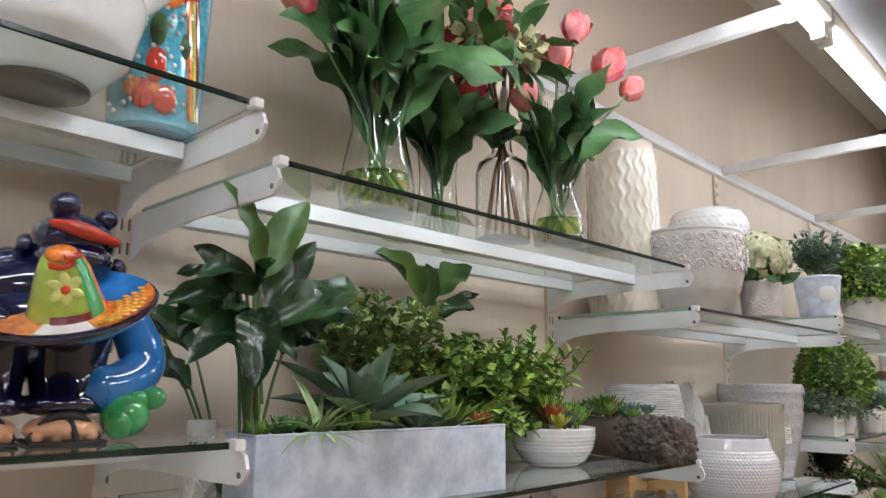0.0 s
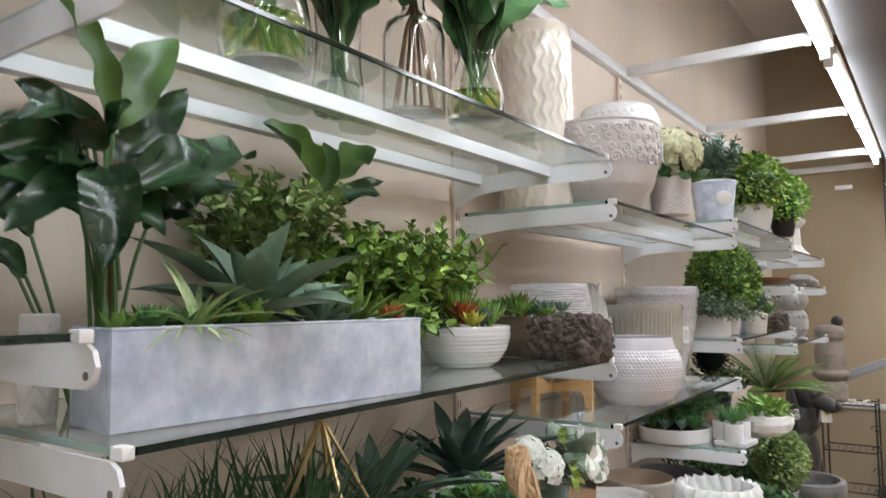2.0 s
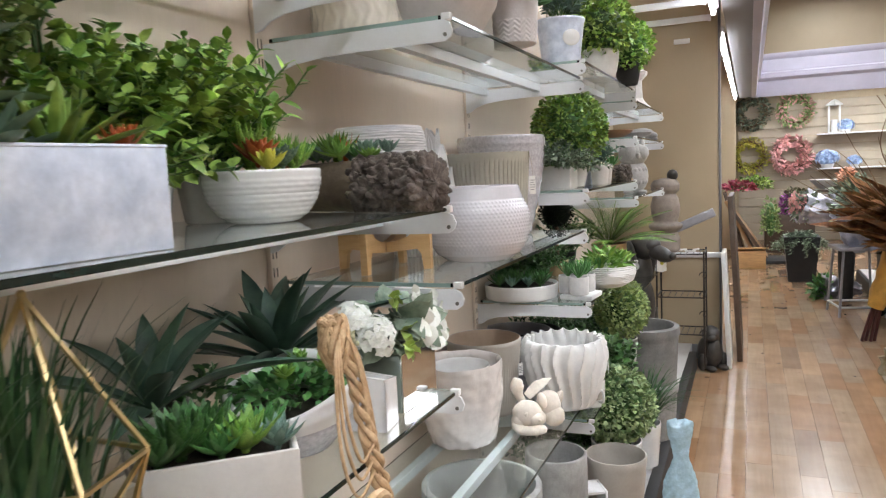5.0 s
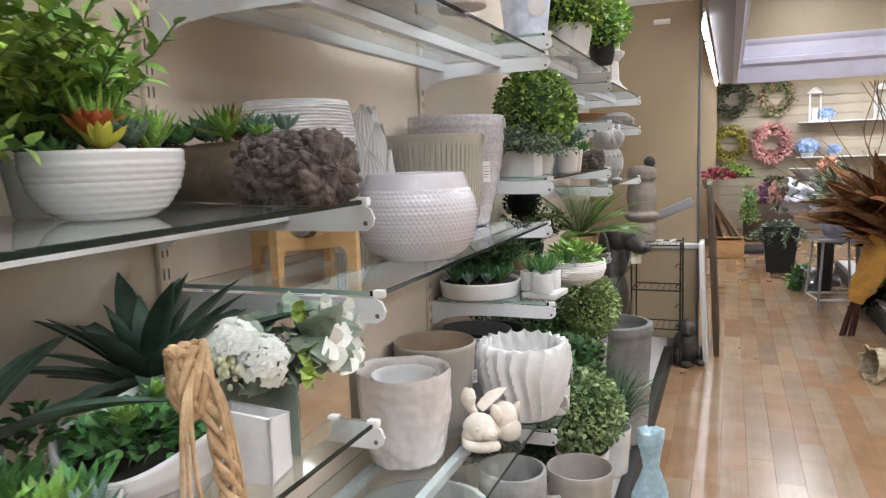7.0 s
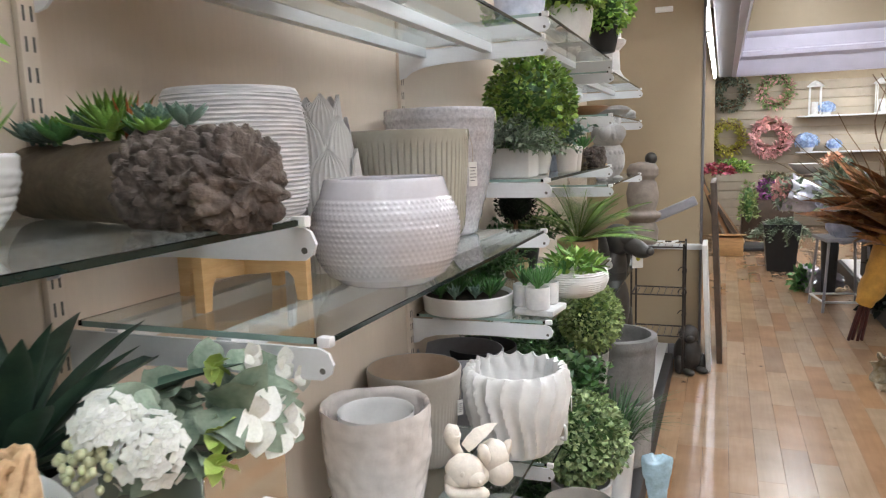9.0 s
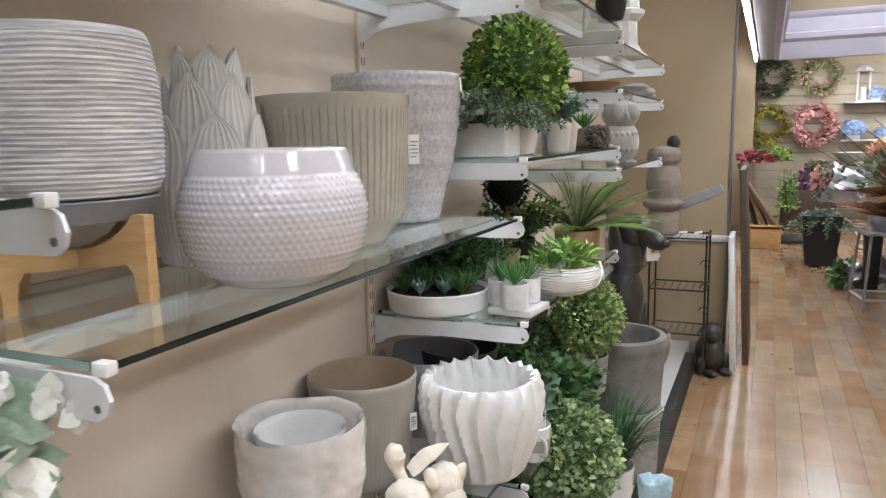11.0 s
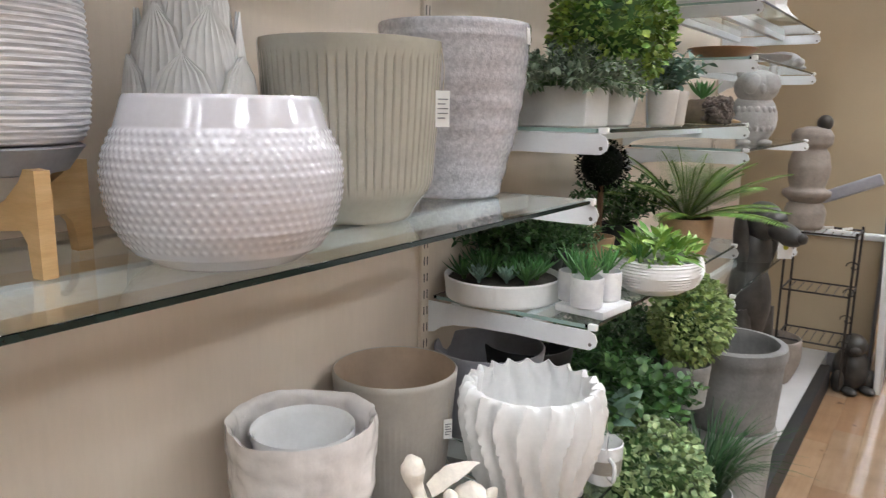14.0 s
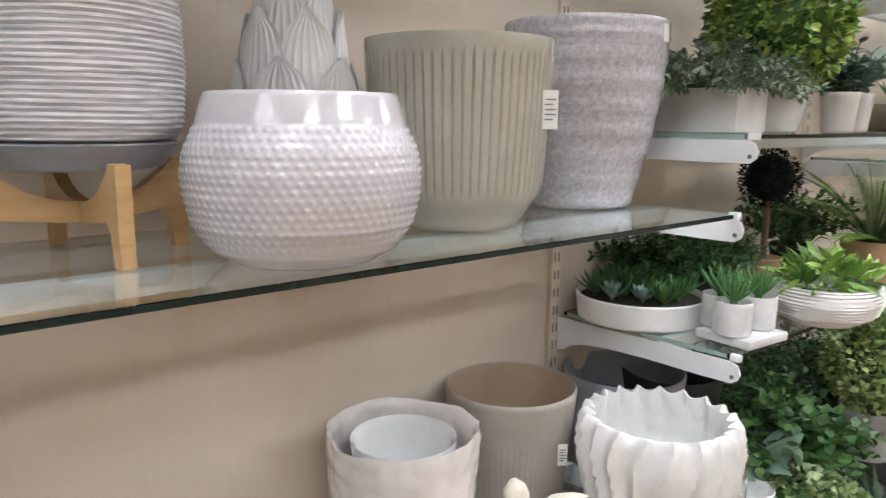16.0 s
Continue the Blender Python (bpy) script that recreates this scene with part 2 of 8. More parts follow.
def aim(pos, direction, twist=0.0, s=1.0):
    """The pose that takes +x to a direction, upper side upwards."""
    d = Vector(direction).normalized()
    up = Vector((0, 0, 1)) if abs(d.z) < 0.98 else Vector((1, 0, 0))
    y = up.cross(d).normalized()
    z = d.cross(y)
    m = Matrix((d, y, z)).transposed()
    return Matrix.Translation(pos) @ m.to_4x4() @ Matrix.Rotation(twist, 4, "X") @ Matrix.Diagonal((s, s, s, 1))


def scatter(geo, poses):
    """Many copies of a small geo in one mesh."""
    tv = np.array(geo[0], float)
    n, V, F = len(tv), [], []
    for i, m in enumerate(poses):
        a = np.array(m)
        V += (tv @ a[:3, :3].T + a[:3, 3]).tolist()
        F += [tuple(j + i * n for j in f) for f in geo[1]]
    return V, F


def mesh_of(name, geo, mats, sharp=38.0):
    me = bpy.data.meshes.new(name)
    if isinstance(mats, list):
        V, F = join(*geo)
        me.from_pydata(V, [], F)
        i = 0
        for k, g in enumerate(geo):
            me.materials.append(mats[k])
            for _ in g[1]:
                me.polygons[i].material_index = k
                i += 1
    else:
        me.from_pydata(geo[0], [], geo[1])
        me.materials.append(mats)
    me.polygons.foreach_set("use_smooth", [True] * len(me.polygons))
    me.set_sharp_from_angle(angle=radians(sharp))
    me.update()
    return me


LOOSE = ("scroll_relief", "foliage", "trailing_foliage", "inner_foliage", "twig_frame", "slots", "scrolls", "painted_dots", "bloom", "stalk_bunch", "dried_foliage", "leaf_ring", "print")


def part(name, geo, mats, parent=None, label="", at=None, sharp=38.0):
    """One mesh object, under a thing or part when parent is given."""
    ob = new(name, geo if isinstance(geo, bpy.types.Mesh) else mesh_of(name, geo, mats, sharp))
    if parent is not None:
        ob.parent = parent
    if at is not None:
        ob.matrix_basis = at
    if label:
        ob["label"] = label
    if name in LOOSE:
        ob["kind"] = "stuff"
    return ob


def thing(name, x, y, z, rz=0, label="", category="", group="", kind=""):
    ob = new(name)
    ob.empty_display_size = 0.05
    ob.matrix_basis = pose(x, y, z, 0, 0, rz)
    return tagged(ob, label, category, group, kind)


def solo(name, geo, mats, x=0, y=0, z=0, rz=0, label="", category="", group="", kind="", sharp=38.0):
    ob = part(name, geo, mats, None, "", pose(x, y, z, 0, 0, rz), sharp)
    return tagged(ob, label, category, group, kind)


R = random.Random(7)


def rnd(a, b):
    return R.uniform(a, b)


# ---------- the large structure ----------
CEILING = 3.9
XR, Y0, Y1 = 6.5, -5.0, 13.9
COL = 5.45       # front face of the partition that ends the shelf wall


def structure(name, geo, mat, label, category, sharp=38.0):
    return solo(name, geo, mat, label=label, category=category, kind="structure", sharp=sharp)


structure("wall_shelves", box(-0.14, 0, Y0, 12.5, 0, CEILING, 0), WALL, "beige textured wallcovering behind the glass shelves", "wall")
structure("wall_right", box(XR, XR + 0.14, Y0, Y1, 0, CEILING, 0), PAINT, "plain beige painted shop wall", "wall")
structure("wall_back", box(-0.14, XR + 0.14, Y0 - 0.14, Y0, 0, CEILING, 0), PAINT, "plain beige painted shop wall", "wall")
far_wall = structure("wall_far", box(-0.14, XR + 0.14, Y1 + 0.02, Y1 + 0.16, 0, CEILING, 0), PAINT, "beige slatted display wall hung with wreaths", "wall")
structure("ceiling", box(-0.14, XR + 0.14, Y0 - 0.14, Y1 + 0.16, CEILING, CEILING + 0.1, 0), CEIL, "cream painted shop ceiling", "ceiling")
structure("partition", box(0.0, 0.74, COL, COL + 0.12, 0, 3.45, 0.004), PAINT, "beige painted partition at the end of the shelves", "wall")
structure("partition_far", box(0.0, 0.74, 12.4, 12.52, 0, 3.45, 0.004), PAINT, "beige painted partition beyond the second alcove", "wall")
structure("soffit_roof", box(0, 0.97, Y0, 12.5, 3.45, 3.55, 0), CEIL, "painted roof of the shelf alcove", "ceiling")
FX = 0.97
structure("soffit_fascia", box(0.80, FX, Y0, 12.45, 2.44, CEILING, 0.004), PAINT_SHADED, "beige fascia over the shelf lights", "soffit")
# dark grey here is the shade under the fascia, put into the colour
structure("soffit_underside", box(0.79, FX, Y0, 12.45, 2.42, 2.436, 0.002), GREYPAINT_SHADE, "underside of the fascia, its shade coloured in as dark grey", "soffit")
structure("soffit_cross", box(0.80, XR, 12.45, 12.62, 2.44, CEILING, 0.004), PAINT_SHADED, "beige fascia in front of the wreath wall", "soffit")
crown = [(u * 1.7, z * 2.3) for u, z in [(0, 0), (0.035, 0.0), (0.045, 0.03), (0.05, 0.10), (0.075, 0.12), (0.075, 0.15), (0.045, 0.16), (0.04, 0.24), (0.06, 0.26), (0.06, 0.28), (0, 0.28)]]
structure("trim_side", shift(prism([(u, z) for u, z in crown], Y0, 12.40), FX, 0, 2.41), MOULD, "white moulding along the fascia, tinted lilac for bluish light", "moulding")
structure("trim_cross", shift(prism([(-u, z) for u, z in crown][::-1], FX + 0.03, XR, "x"), 0, 12.45, 2.41), MOULD, "white moulding along the cross fascia, tinted lilac for bluish light", "moulding")
structure("baseboard", box(0.0, 0.755, COL - 0.014, COL - 0.002, 0, 0.11, 0.003), GREYPAINT_SHADE, "grey baseboard on the partition", "baseboard")
structure("rail_trim", box(0.003, 0.756, COL - 0.025, COL - 0.002, 0.76, 0.80, 0.006), ALU, "grey metal rail across the partition", "trim")
structure("corner_trim", box(0.742, 0.756, COL - 0.006, COL + 0.126, 0, 3.4, 0.003), GREYPAINT_SHADE, "pale corner bead on the partition", "trim")
plate = solo("wall_plate", box(-0.055, 0.055, -0.008, 0, -0.018, 0.018, 0.004), PLASTIC, 0.5, COL - 0.001, 2.32, label="small white plate on the beige partition", category="plate")

# ground under the planks
structure("floor", box(-0.14, XR + 0.14, Y0 - 0.14, Y1 + 0.16, -0.12, -0.004, 0), GREYPAINT_SHADE, "subfloor under the wooden planks", "floor")

# wall standards with slots, head rail and light arms
LINES = [-2.45, -1.245, -0.045, 1.155, 2.36, 3.565, 4.77]
slot_geo = []
for i in range(56):
    for s in (-0.006, 0.006):
        slot_geo.append(box(0.0118, 0.0128, s - 0.0018, s + 0.0018, 0.18 + i * 0.04, 0.2 + i * 0.04, 0))
first = None
for y in LINES:
    if first is None:
        first = thing("wall_standard", 0, y, 0, 0, "slotted off-white shelf standard fixed to the wall", "shelf standard", "wall standards")
        part("channel", box(0.001, 0.0122, -0.014, 0.014, 0.1, 2.43, 0.002), WALL, first)
        part("slots", join(*slot_geo), SLOT, first, "two columns of dark slots")
    else:
        copy_thing(first, pose(0, y, 0))
structure("head_rail", box(0.001, 0.03, Y0, COL - 0.03, 2.43, 2.47, 0.003), WHITEMETAL, "white rail along the wall above the shelves", "rail")
first = None
for y in (-2.4, -1.2, 0.0, 1.2, 2.4, 3.6, 4.8, 5.38):
    if first is None:
        first = solo("light_arm", join(box(0.03, 0.685, -0.014, 0.014, 2.435, 2.475, 0.003), box(0.68, 0.70, -0.012, 0.012, 2.43, 2.472, 0.003)), WHITEMETAL, 0, y, 0, 0,
                     "white metal arm holding the lights", "light arm", "light arms")
    else:
        copy_thing(first, pose(0, y, 0))


def tube_light(y):
    t = thing("tube_light", 0.735, y, 2.42, 0, "lit fluorescent tube light on a white batten", "tube light", "tube lights")
    part("batten", box(-0.025, 0.03, 0.0, 1.19, 0.012, 0.05, 0.004), WHITEMETAL, t)
    part("tube", tube([(0, 0.03, -0.012), (0, 1.16, -0.012)], 0.014, 14), TUBEMAT, t, "glowing white tube")
    for k, yy in enumerate((0.0, 1.165)):
        part("lampholder", box(-0.017, 0.017, yy, yy + 0.025, -0.032, 0.014, 0.004), PLASTIC, t)
    return t


first = tube_light(-2.35)
for k in range(1, 6):
    copy_thing(first, pose(0.735, -2.35 + 1.215 * k + (0.06 if k > 3 else 0), 2.42))
for k in range(5):
    copy_thing(first, pose(0.735, 5.9 + 1.3 * k, 2.42))
# three unseen rows of tubes, added to brighten the wreath wall
for yy in (12.665, 12.74, 12.815):
    for k in range(3):
        copy_thing(first, pose(1.2 + 1.3 * k, yy, 2.55, 0, 0, -90))
# unseen board, added only to hold these extra tubes
structure("light_board", box(1.0, 5.0, 12.625, 12.87, 2.60, 2.63, 0.003), WHITEMETAL, "unseen white board added to carry the wreath wall lights", "board")


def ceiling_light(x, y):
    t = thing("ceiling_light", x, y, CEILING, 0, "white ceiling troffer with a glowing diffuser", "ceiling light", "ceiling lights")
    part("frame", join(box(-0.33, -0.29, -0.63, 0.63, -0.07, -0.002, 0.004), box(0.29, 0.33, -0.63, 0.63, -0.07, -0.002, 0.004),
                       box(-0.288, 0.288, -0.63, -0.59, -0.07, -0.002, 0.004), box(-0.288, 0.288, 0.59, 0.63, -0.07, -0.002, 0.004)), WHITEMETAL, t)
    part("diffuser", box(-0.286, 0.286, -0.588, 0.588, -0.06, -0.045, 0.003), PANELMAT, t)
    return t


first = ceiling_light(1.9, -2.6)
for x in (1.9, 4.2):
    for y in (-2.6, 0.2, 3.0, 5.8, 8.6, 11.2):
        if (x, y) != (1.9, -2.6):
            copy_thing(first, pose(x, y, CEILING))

# plinth under the shelves
structure("plinth", box(0.002, 0.549, Y0 + 0.01, COL - 0.02, 0.0, 0.115, 0.003), DECKWHITE, "white laminate deck under the shelves", "plinth")
structure("plinth_edge", box(0.55, 0.60, Y0 + 0.01, COL - 0.30, 0.0, 0.125, 0.004), BLACK, "black edge strip of the white deck", "plinth")


# ---------- glass shelves ----------
DEPTH = 0.428


def bracket_geo(drop=0.08):
    """Slim arm: rounded nose in front, straight underside, flaring down only at the wall."""
    top = [(0.012, -0.012), (0.36, -0.010), (0.422, -0.010), (0.434, -0.016), (0.440, -0.030), (0.436, -0.042), (0.424, -0.050)]
    low = [(0.36, -0.051), (0.24, -0.050), (0.15, -0.053), (0.085, -0.060), (0.05, -0.5 * drop - 0.028), (0.03, -drop), (0.012, -drop - 0.004)]
    return prism(top + low, -0.0025, 0.0025)


def shelf(y0, y1, z, drop=0.085, caps=True, label="clear glass shelf on white metal brackets and rails"):
    """z: upper face of the glass."""
    t = thing("glass_shelf", 0, y0, z, 0, label, "shelf", "wall shelves")
    n = y1 - y0
    a, b = 0.022, n - 0.022
    g = part("glass", box(0.02, DEPTH, a, b, -0.008, 0.0, 0.0006, 1), GLASS, t, "clear greenish glass pane")
    g.visible_shadow = False
    part("polished_edge", box(DEPTH + 0.0004, DEPTH + 0.0016, a + 0.012, b - 0.012, -0.0068, -0.0008, 0), EDGE, t, "dark green polished glass edge")
    for yy in (a - 0.0016, b + 0.0004):
        part("ground_end", box(0.03, DEPTH - 0.02, yy, yy + 0.0012, -0.008, 0.0, 0), EDGEPALE, t, "pale green ground glass end")
    bk = mesh_of("bracket", bracket_geo(drop), WHITEMETAL)
    screw = mesh_of("bracket_hole", tube([(0, -0.0034, 0), (0, 0.0034, 0)], 0.004, 10), SLOT)
    cap = mesh_of("cap", box(DEPTH - 0.012, DEPTH + 0.007, -0.007, 0.007, -0.010, 0.003, 0.002), PLASTIC)
    for yy, s in ((a - 0.008, 1), (b + 0.008, -1)):
        part("bracket", bk, None, t, "", pose(0, yy, 0))
        part("cap", cap, None, t, "white plastic end cap", pose(0, yy + s * 0.008, 0.0))
        part("bracket_hole", screw, None, t, "dark round hole in the bracket", pose(0.425, yy, -0.038))
    for x in ((0.045, 0.22) if y0 < -1 else (0.085, 0.275)):
        part("rail", box(x - 0.012, x + 0.012, a - 0.004, b + 0.004, -0.034, -0.0085, 0.0008, 1), ALU, t, "pale metal support rail")
    return t


for y0, zs in ((-1.245, (1.925, 1.508, 1.08)), (-0.045, (1.859, 1.402, 1.048)), (1.155, (1.762, 1.25, 0.665)), (2.36, (1.826, 1.385, 0.985, 0.56)), (3.565, (1.78, 1.60, 1.30, 0.80))):
    for z in zs:
        shelf(y0, y0 + 1.203, z)


# ---------- ceramics ----------
GLAZE = surface("white_glaze", (0.79, 0.79, 0.79), 0.16, 0, 0.05, 14.0, 120.0, 0.05, coat=0.5)
HANDMADE = surface("handmade_offwhite_glaze", (0.76, 0.715, 0.695), 0.24, 0, 0.07, 14.0, 90.0, 0.25, coat=0.5)
PEARL = surface("pearl_white_glaze", (0.62, 0.60, 0.635), 0.16, 0, 0.05, 12.0, 140.0, 0.06, coat=0.6)
MATTEWHITE = surface("matte_white_ceramic", (0.77, 0.765, 0.755), 0.38, 0, 0.05, 16.0, 120.0, 0.12)
CREAM = surface("cream_pearl_glaze", (0.74, 0.68, 0.58), 0.18, 0, 0.06, 12.0, 120.0, 0.06, coat=0.5)
TAUPE = surface("taupe_glaze", (0.45, 0.43, 0.365), 0.10, 0, 0.07, 14.0, 120.0, 0.05, coat=0.7)
TAUPEMATTE = surface("taupe_matte", (0.38, 0.35, 0.31), 0.5, 0, 0.07, 14.0, 120.0, 0.15)
BROWNIN = surface("brown_inside", (0.34, 0.25, 0.18), 0.5, 0, 0.1, 9.0, 90.0, 0.15)
LILAC = surface("lilac_grey_glaze", (0.47, 0.465, 0.51), 0.2, 0, 0.14, 110.0, 260.0, 0.4, coat=0.9, second=(0.66, 0.645, 0.69))
EMBOSS = surface("dusty_pink_white", (0.63, 0.595, 0.585), 0.5, 0, 0.07, 18.0, 130.0, 0.2)
RIBGREY = surface("ribbed_grey_white", (0.52, 0.52, 0.55), 0.4, 0, 0.2, 60.0, 160.0, 0.25, stretch=(0.3, 0.3, 4), second=(0.86, 0.85, 0.86))
GREYCER = surface("grey_saucer", (0.30, 0.30, 0.33), 0.4, 0, 0.1, 20.0, 150.0, 0.1)
CONCRETE = surface("cast_concrete", (0.30, 0.295, 0.285), 0.8, 0, 0.18, 14.0, 110.0, 0.5)
CONCRETEDARK = surface("dark_concrete", (0.20, 0.195, 0.19), 0.85, 0, 0.2, 10.0, 90.0, 0.6)
TERRA = surface("pale_terracotta", (0.50, 0.33, 0.20), 0.7, 0, 0.12, 14.0, 110.0, 0.3)
MARBLE = surface("white_marbled", (0.76, 0.76, 0.75), 0.3, 0, 0.1, 22.0, 60.0, 0.05, second=(0.60, 0.60, 0.62))
TIN = surface("galvanised_tin", (0.50, 0.57, 0.71), 0.34, 0.2, 0.14, 26.0, 90.0, 0.14, second=(0.75, 0.81, 0.94))
SOIL = surface("dark_moss_filling", (0.035, 0.03, 0.02), 0.95, 0, 0.4, 60.0, 200.0, 1.0)
BAMBOO = surface("bamboo_wood", (0.58, 0.35, 0.15), 0.42, 0, 0.12, 8.0, 90.0, 0.1, stretch=(1, 1, 8), second=(0.68, 0.45, 0.22))
PAPER = surface("white_paper_tag", (0.80, 0.80, 0.78), 0.7, 0, 0.03, 30.0, 100.0, 0.05)
INK = surface("grey_print", (0.16, 0.16, 0.18), 0.7, 0, 0.1)
STRING = surface("thin_string", (0.45, 0.40, 0.32), 0.8, 0, 0.1)


def tag_on(parent, x, y, z, rz, w=0.017, h=0.04, hang=0.05):
    """A paper price tag with a string, facing along its local -y before the turn."""
    m = pose(x, y, z, 0, 0, rz)
    t = part("price_tag", box(-w / 2, w / 2, -0.0008, 0.0008, -h, 0, 0), PAPER, parent, "white paper price tag with grey print", m)
    bars = [box(-w * 0.36, w * (0.36 - 0.2 * (k % 3 == 1)), -0.0022, -0.0012, -h * (0.22 + 0.13 * k) - 0.0016, -h * (0.22 + 0.13 * k), 0) for k in range(5)]
    part("print", join(*bars), INK, t)
    part("string", tube(curve_points([(0, 0, -0.004), (0.003, 0.004, hang * 0.5), (0.001, 0.012, hang)], 5), 0.0007, 5), STRING, t)
    return t


def pot(name, x, y, z, prof, mat, label, seg=48, bend=None, fine=1, rz=0, category="plant pot", group=""):
    return solo(name, lathe(prof, seg, bend, fine), mat, x, y, z, rz, label, category, group, sharp=50)


def dimples(rows, cols, z0, z1, depth):
    """Rows of raised dots between two heights, every other row set over by half a dot."""
    def f(a, r, z, k):
        if k > 0.86 or not z0 < z < z1:
            return r, z
        v = (z - z0) / (z1 - z0) * rows
        u = a / (2 * math.pi) * cols + 0.5 * (int(v) % 2)
        d = math.hypot((u % 1) - 0.5, (v % 1) - 0.5)
        return r + depth * max(0.0, 1 - (d / 0.38) ** 2), z
    return f


def dense(prof, n):
    """Resample a profile evenly, keeping its shape."""
    P = [Vector((r, z)) for r, z in prof]
    L = [0.0]
    for p, q in zip(P, P[1:]):
        L.append(L[-1] + (q - p).length)
    out = []
    for i in range(n + 1):
        s = L[-1] * i / n
        k = max(j for j in range(len(L)) if L[j] <= s + 1e-9)
        k = min(k, len(P) - 2)
        u = (s - L[k]) / max(1e-9, L[k + 1] - L[k])
        p = P[k].lerp(P[k + 1], u)
        out.append((p.x, p.y))
    return out


# round white bowl with raised dots
prof = [(0.072, 0), (0.079, 0.003), (0.098, 0.016), (0.1135, 0.042), (0.1205, 0.070), (0.122, 0.095), (0.118, 0.118), (0.108, 0.140), (0.106, 0.143), (0.105, 0.147), (0.098, 0.171), (0.096, 0.174),
        (0.093, 0.174), (0.091, 0.171), (0.099, 0.147), (0.110, 0.118), (0.115, 0.09), (0.10, 0.045), (0.07, 0.02), (0.01, 0.012)]
pot("round_bowl", 0.331, 1.553, 1.2505, [(r * 1.06, z * 1.035) for r, z in dense(prof[:12], 150) + prof[12:]], PEARL, "round pearly white bowl planter covered in raised dots", 480, dimples(15, 74, 0.022, 0.147, 0.0010))


def flutes(n, depth, z0, z1, sharp=0.0):
    def f(a, r, z, k):
        if k > 0.86 or not z0 < z < z1:
            return r, z
        e = min(1, (z1 - z) / 0.004, (z - z0) / 0.01)
        return r - depth * e * (max(0, math.cos(a * n) - sharp) / (1 - sharp)) ** 0.5, z
    return f


p = pot("fluted_pot", 0.235, 1.865, 1.2505, dense([(0.075, 0), (0.09, 0.004), (0.098, 0.02), (0.118, 0.045), (0.124, 0.06), (0.132, 0.16), (0.137, 0.25), (0.138, 0.262), (0.136, 0.267), (0.131, 0.266)], 40)
        + [(0.128, 0.25), (0.12, 0.1), (0.09, 0.02), (0.01, 0.015)], TAUPE, "glossy taupe pot with fine vertical flutes", 640, flutes(64, 0.0036, 0.05, 0.24, 0.78))
tag_on(p, 0.136, 0.046, 0.195, 52, 0.021, 0.052, 0.06)


def rough_bands(a, r, z, k):
    if k > 0.86:
        return r, z
    v = z * 48
    return r + 0.0034 * (1 if (v % 2) < 1 else 0.2) * (0.6 + 0.4 * noise.noise(Vector((math.cos(a) * 22, math.sin(a) * 22, z * 260)))), z


p = pot("banded_pot", 0.175, 2.225, 1.2505, dense([(0.08, 0), (0.092, 0.004), (0.10, 0.03), (0.125, 0.13), (0.140, 0.22), (0.147, 0.31), (0.1475, 0.323), (0.145, 0.327), (0.140, 0.326)], 66)
        + [(0.137, 0.30), (0.115, 0.13), (0.08, 0.02), (0.01, 0.015)], LILAC, "tall lilac grey glazed pot with rough woven bands", 120, rough_bands)
part("sticker", box(-0.011, 0.011, -0.0006, 0.0006, -0.03, 0, 0), PAPER, p, "white sticker", pose(0.1435, 0.032, 0.318, -4, 0, 102))


def ribs(pitch, depth):
    def f(a, r, z, k):
        if k > 0.9:
            return r, z
        w = z / pitch + 0.12 * math.sin(a * 3 + z * 40) + 0.1 * noise.noise(Vector((math.cos(a) * 3, math.sin(a) * 3, z * 60)))
        return r + depth * (0.5 + 0.5 * math.sin(w * 2 * math.pi)), z
    return f


# ribbed pot on a saucer, carried by a bamboo stand
pot("ribbed_pot", 0.165, 1.37, 1.3785, dense([(0.09, 0), (0.10, 0.003), (0.108, 0.02), (0.112, 0.07), (0.110, 0.14), (0.102, 0.19), (0.098, 0.197), (0.094, 0.197)], 120)
    + [(0.094, 0.18), (0.10, 0.06), (0.09, 0.02), (0.01, 0.015)], RIBGREY, "grey and white pot with fine uneven ribs", 72, ribs(0.0062, 0.0024))
solo("saucer", lathe([(0.07, 0), (0.085, 0.003), (0.098, 0.022), (0.103, 0.028), (0.100, 0.030), (0.09, 0.024), (0.01, 0.022)], 48), GREYCER, 0.165, 1.37, 1.3475, 0, "smooth grey saucer under the ribbed pot", "saucer")
st = thing("plant_stand", 0.165, 1.37, 1.2505, 4, "low bamboo plant stand of two crossed panels", "plant stand")
side = [(-0.116, 0), (-0.098, 0), (-0.094, 0.034), (-0.084, 0.046), (-0.03, 0.040), (0, 0.038), (0.03, 0.040), (0.084, 0.046), (0.094, 0.034), (0.098, 0), (0.116, 0), (0.116, 0.106), (0.098, 0.107), (0.088, 0.094), (0.06, 0.074), (0.03, 0.064), (0, 0.061), (-0.03, 0.064),
        (-0.06, 0.074), (-0.088, 0.094), (-0.098, 0.107), (-0.116, 0.106)]
part("leg_panel", prism(side, -0.008, 0.008), BAMBOO, st)
half = [(u, z) for u, z in side if u < -0.02]
outline = [q for q in half if q[1] < 0.05] + [(-0.0085, 0.039), (-0.0085, 0.062)] + [q for q in half if q[1] > 0.05]
part("half_panel", prism(outline, -0.008, 0.008, "x"), BAMBOO, st)
part("half_panel", prism([(-u, z) for u, z in outline][::-1], -0.008, 0.008, "x"), BAMBOO, st)


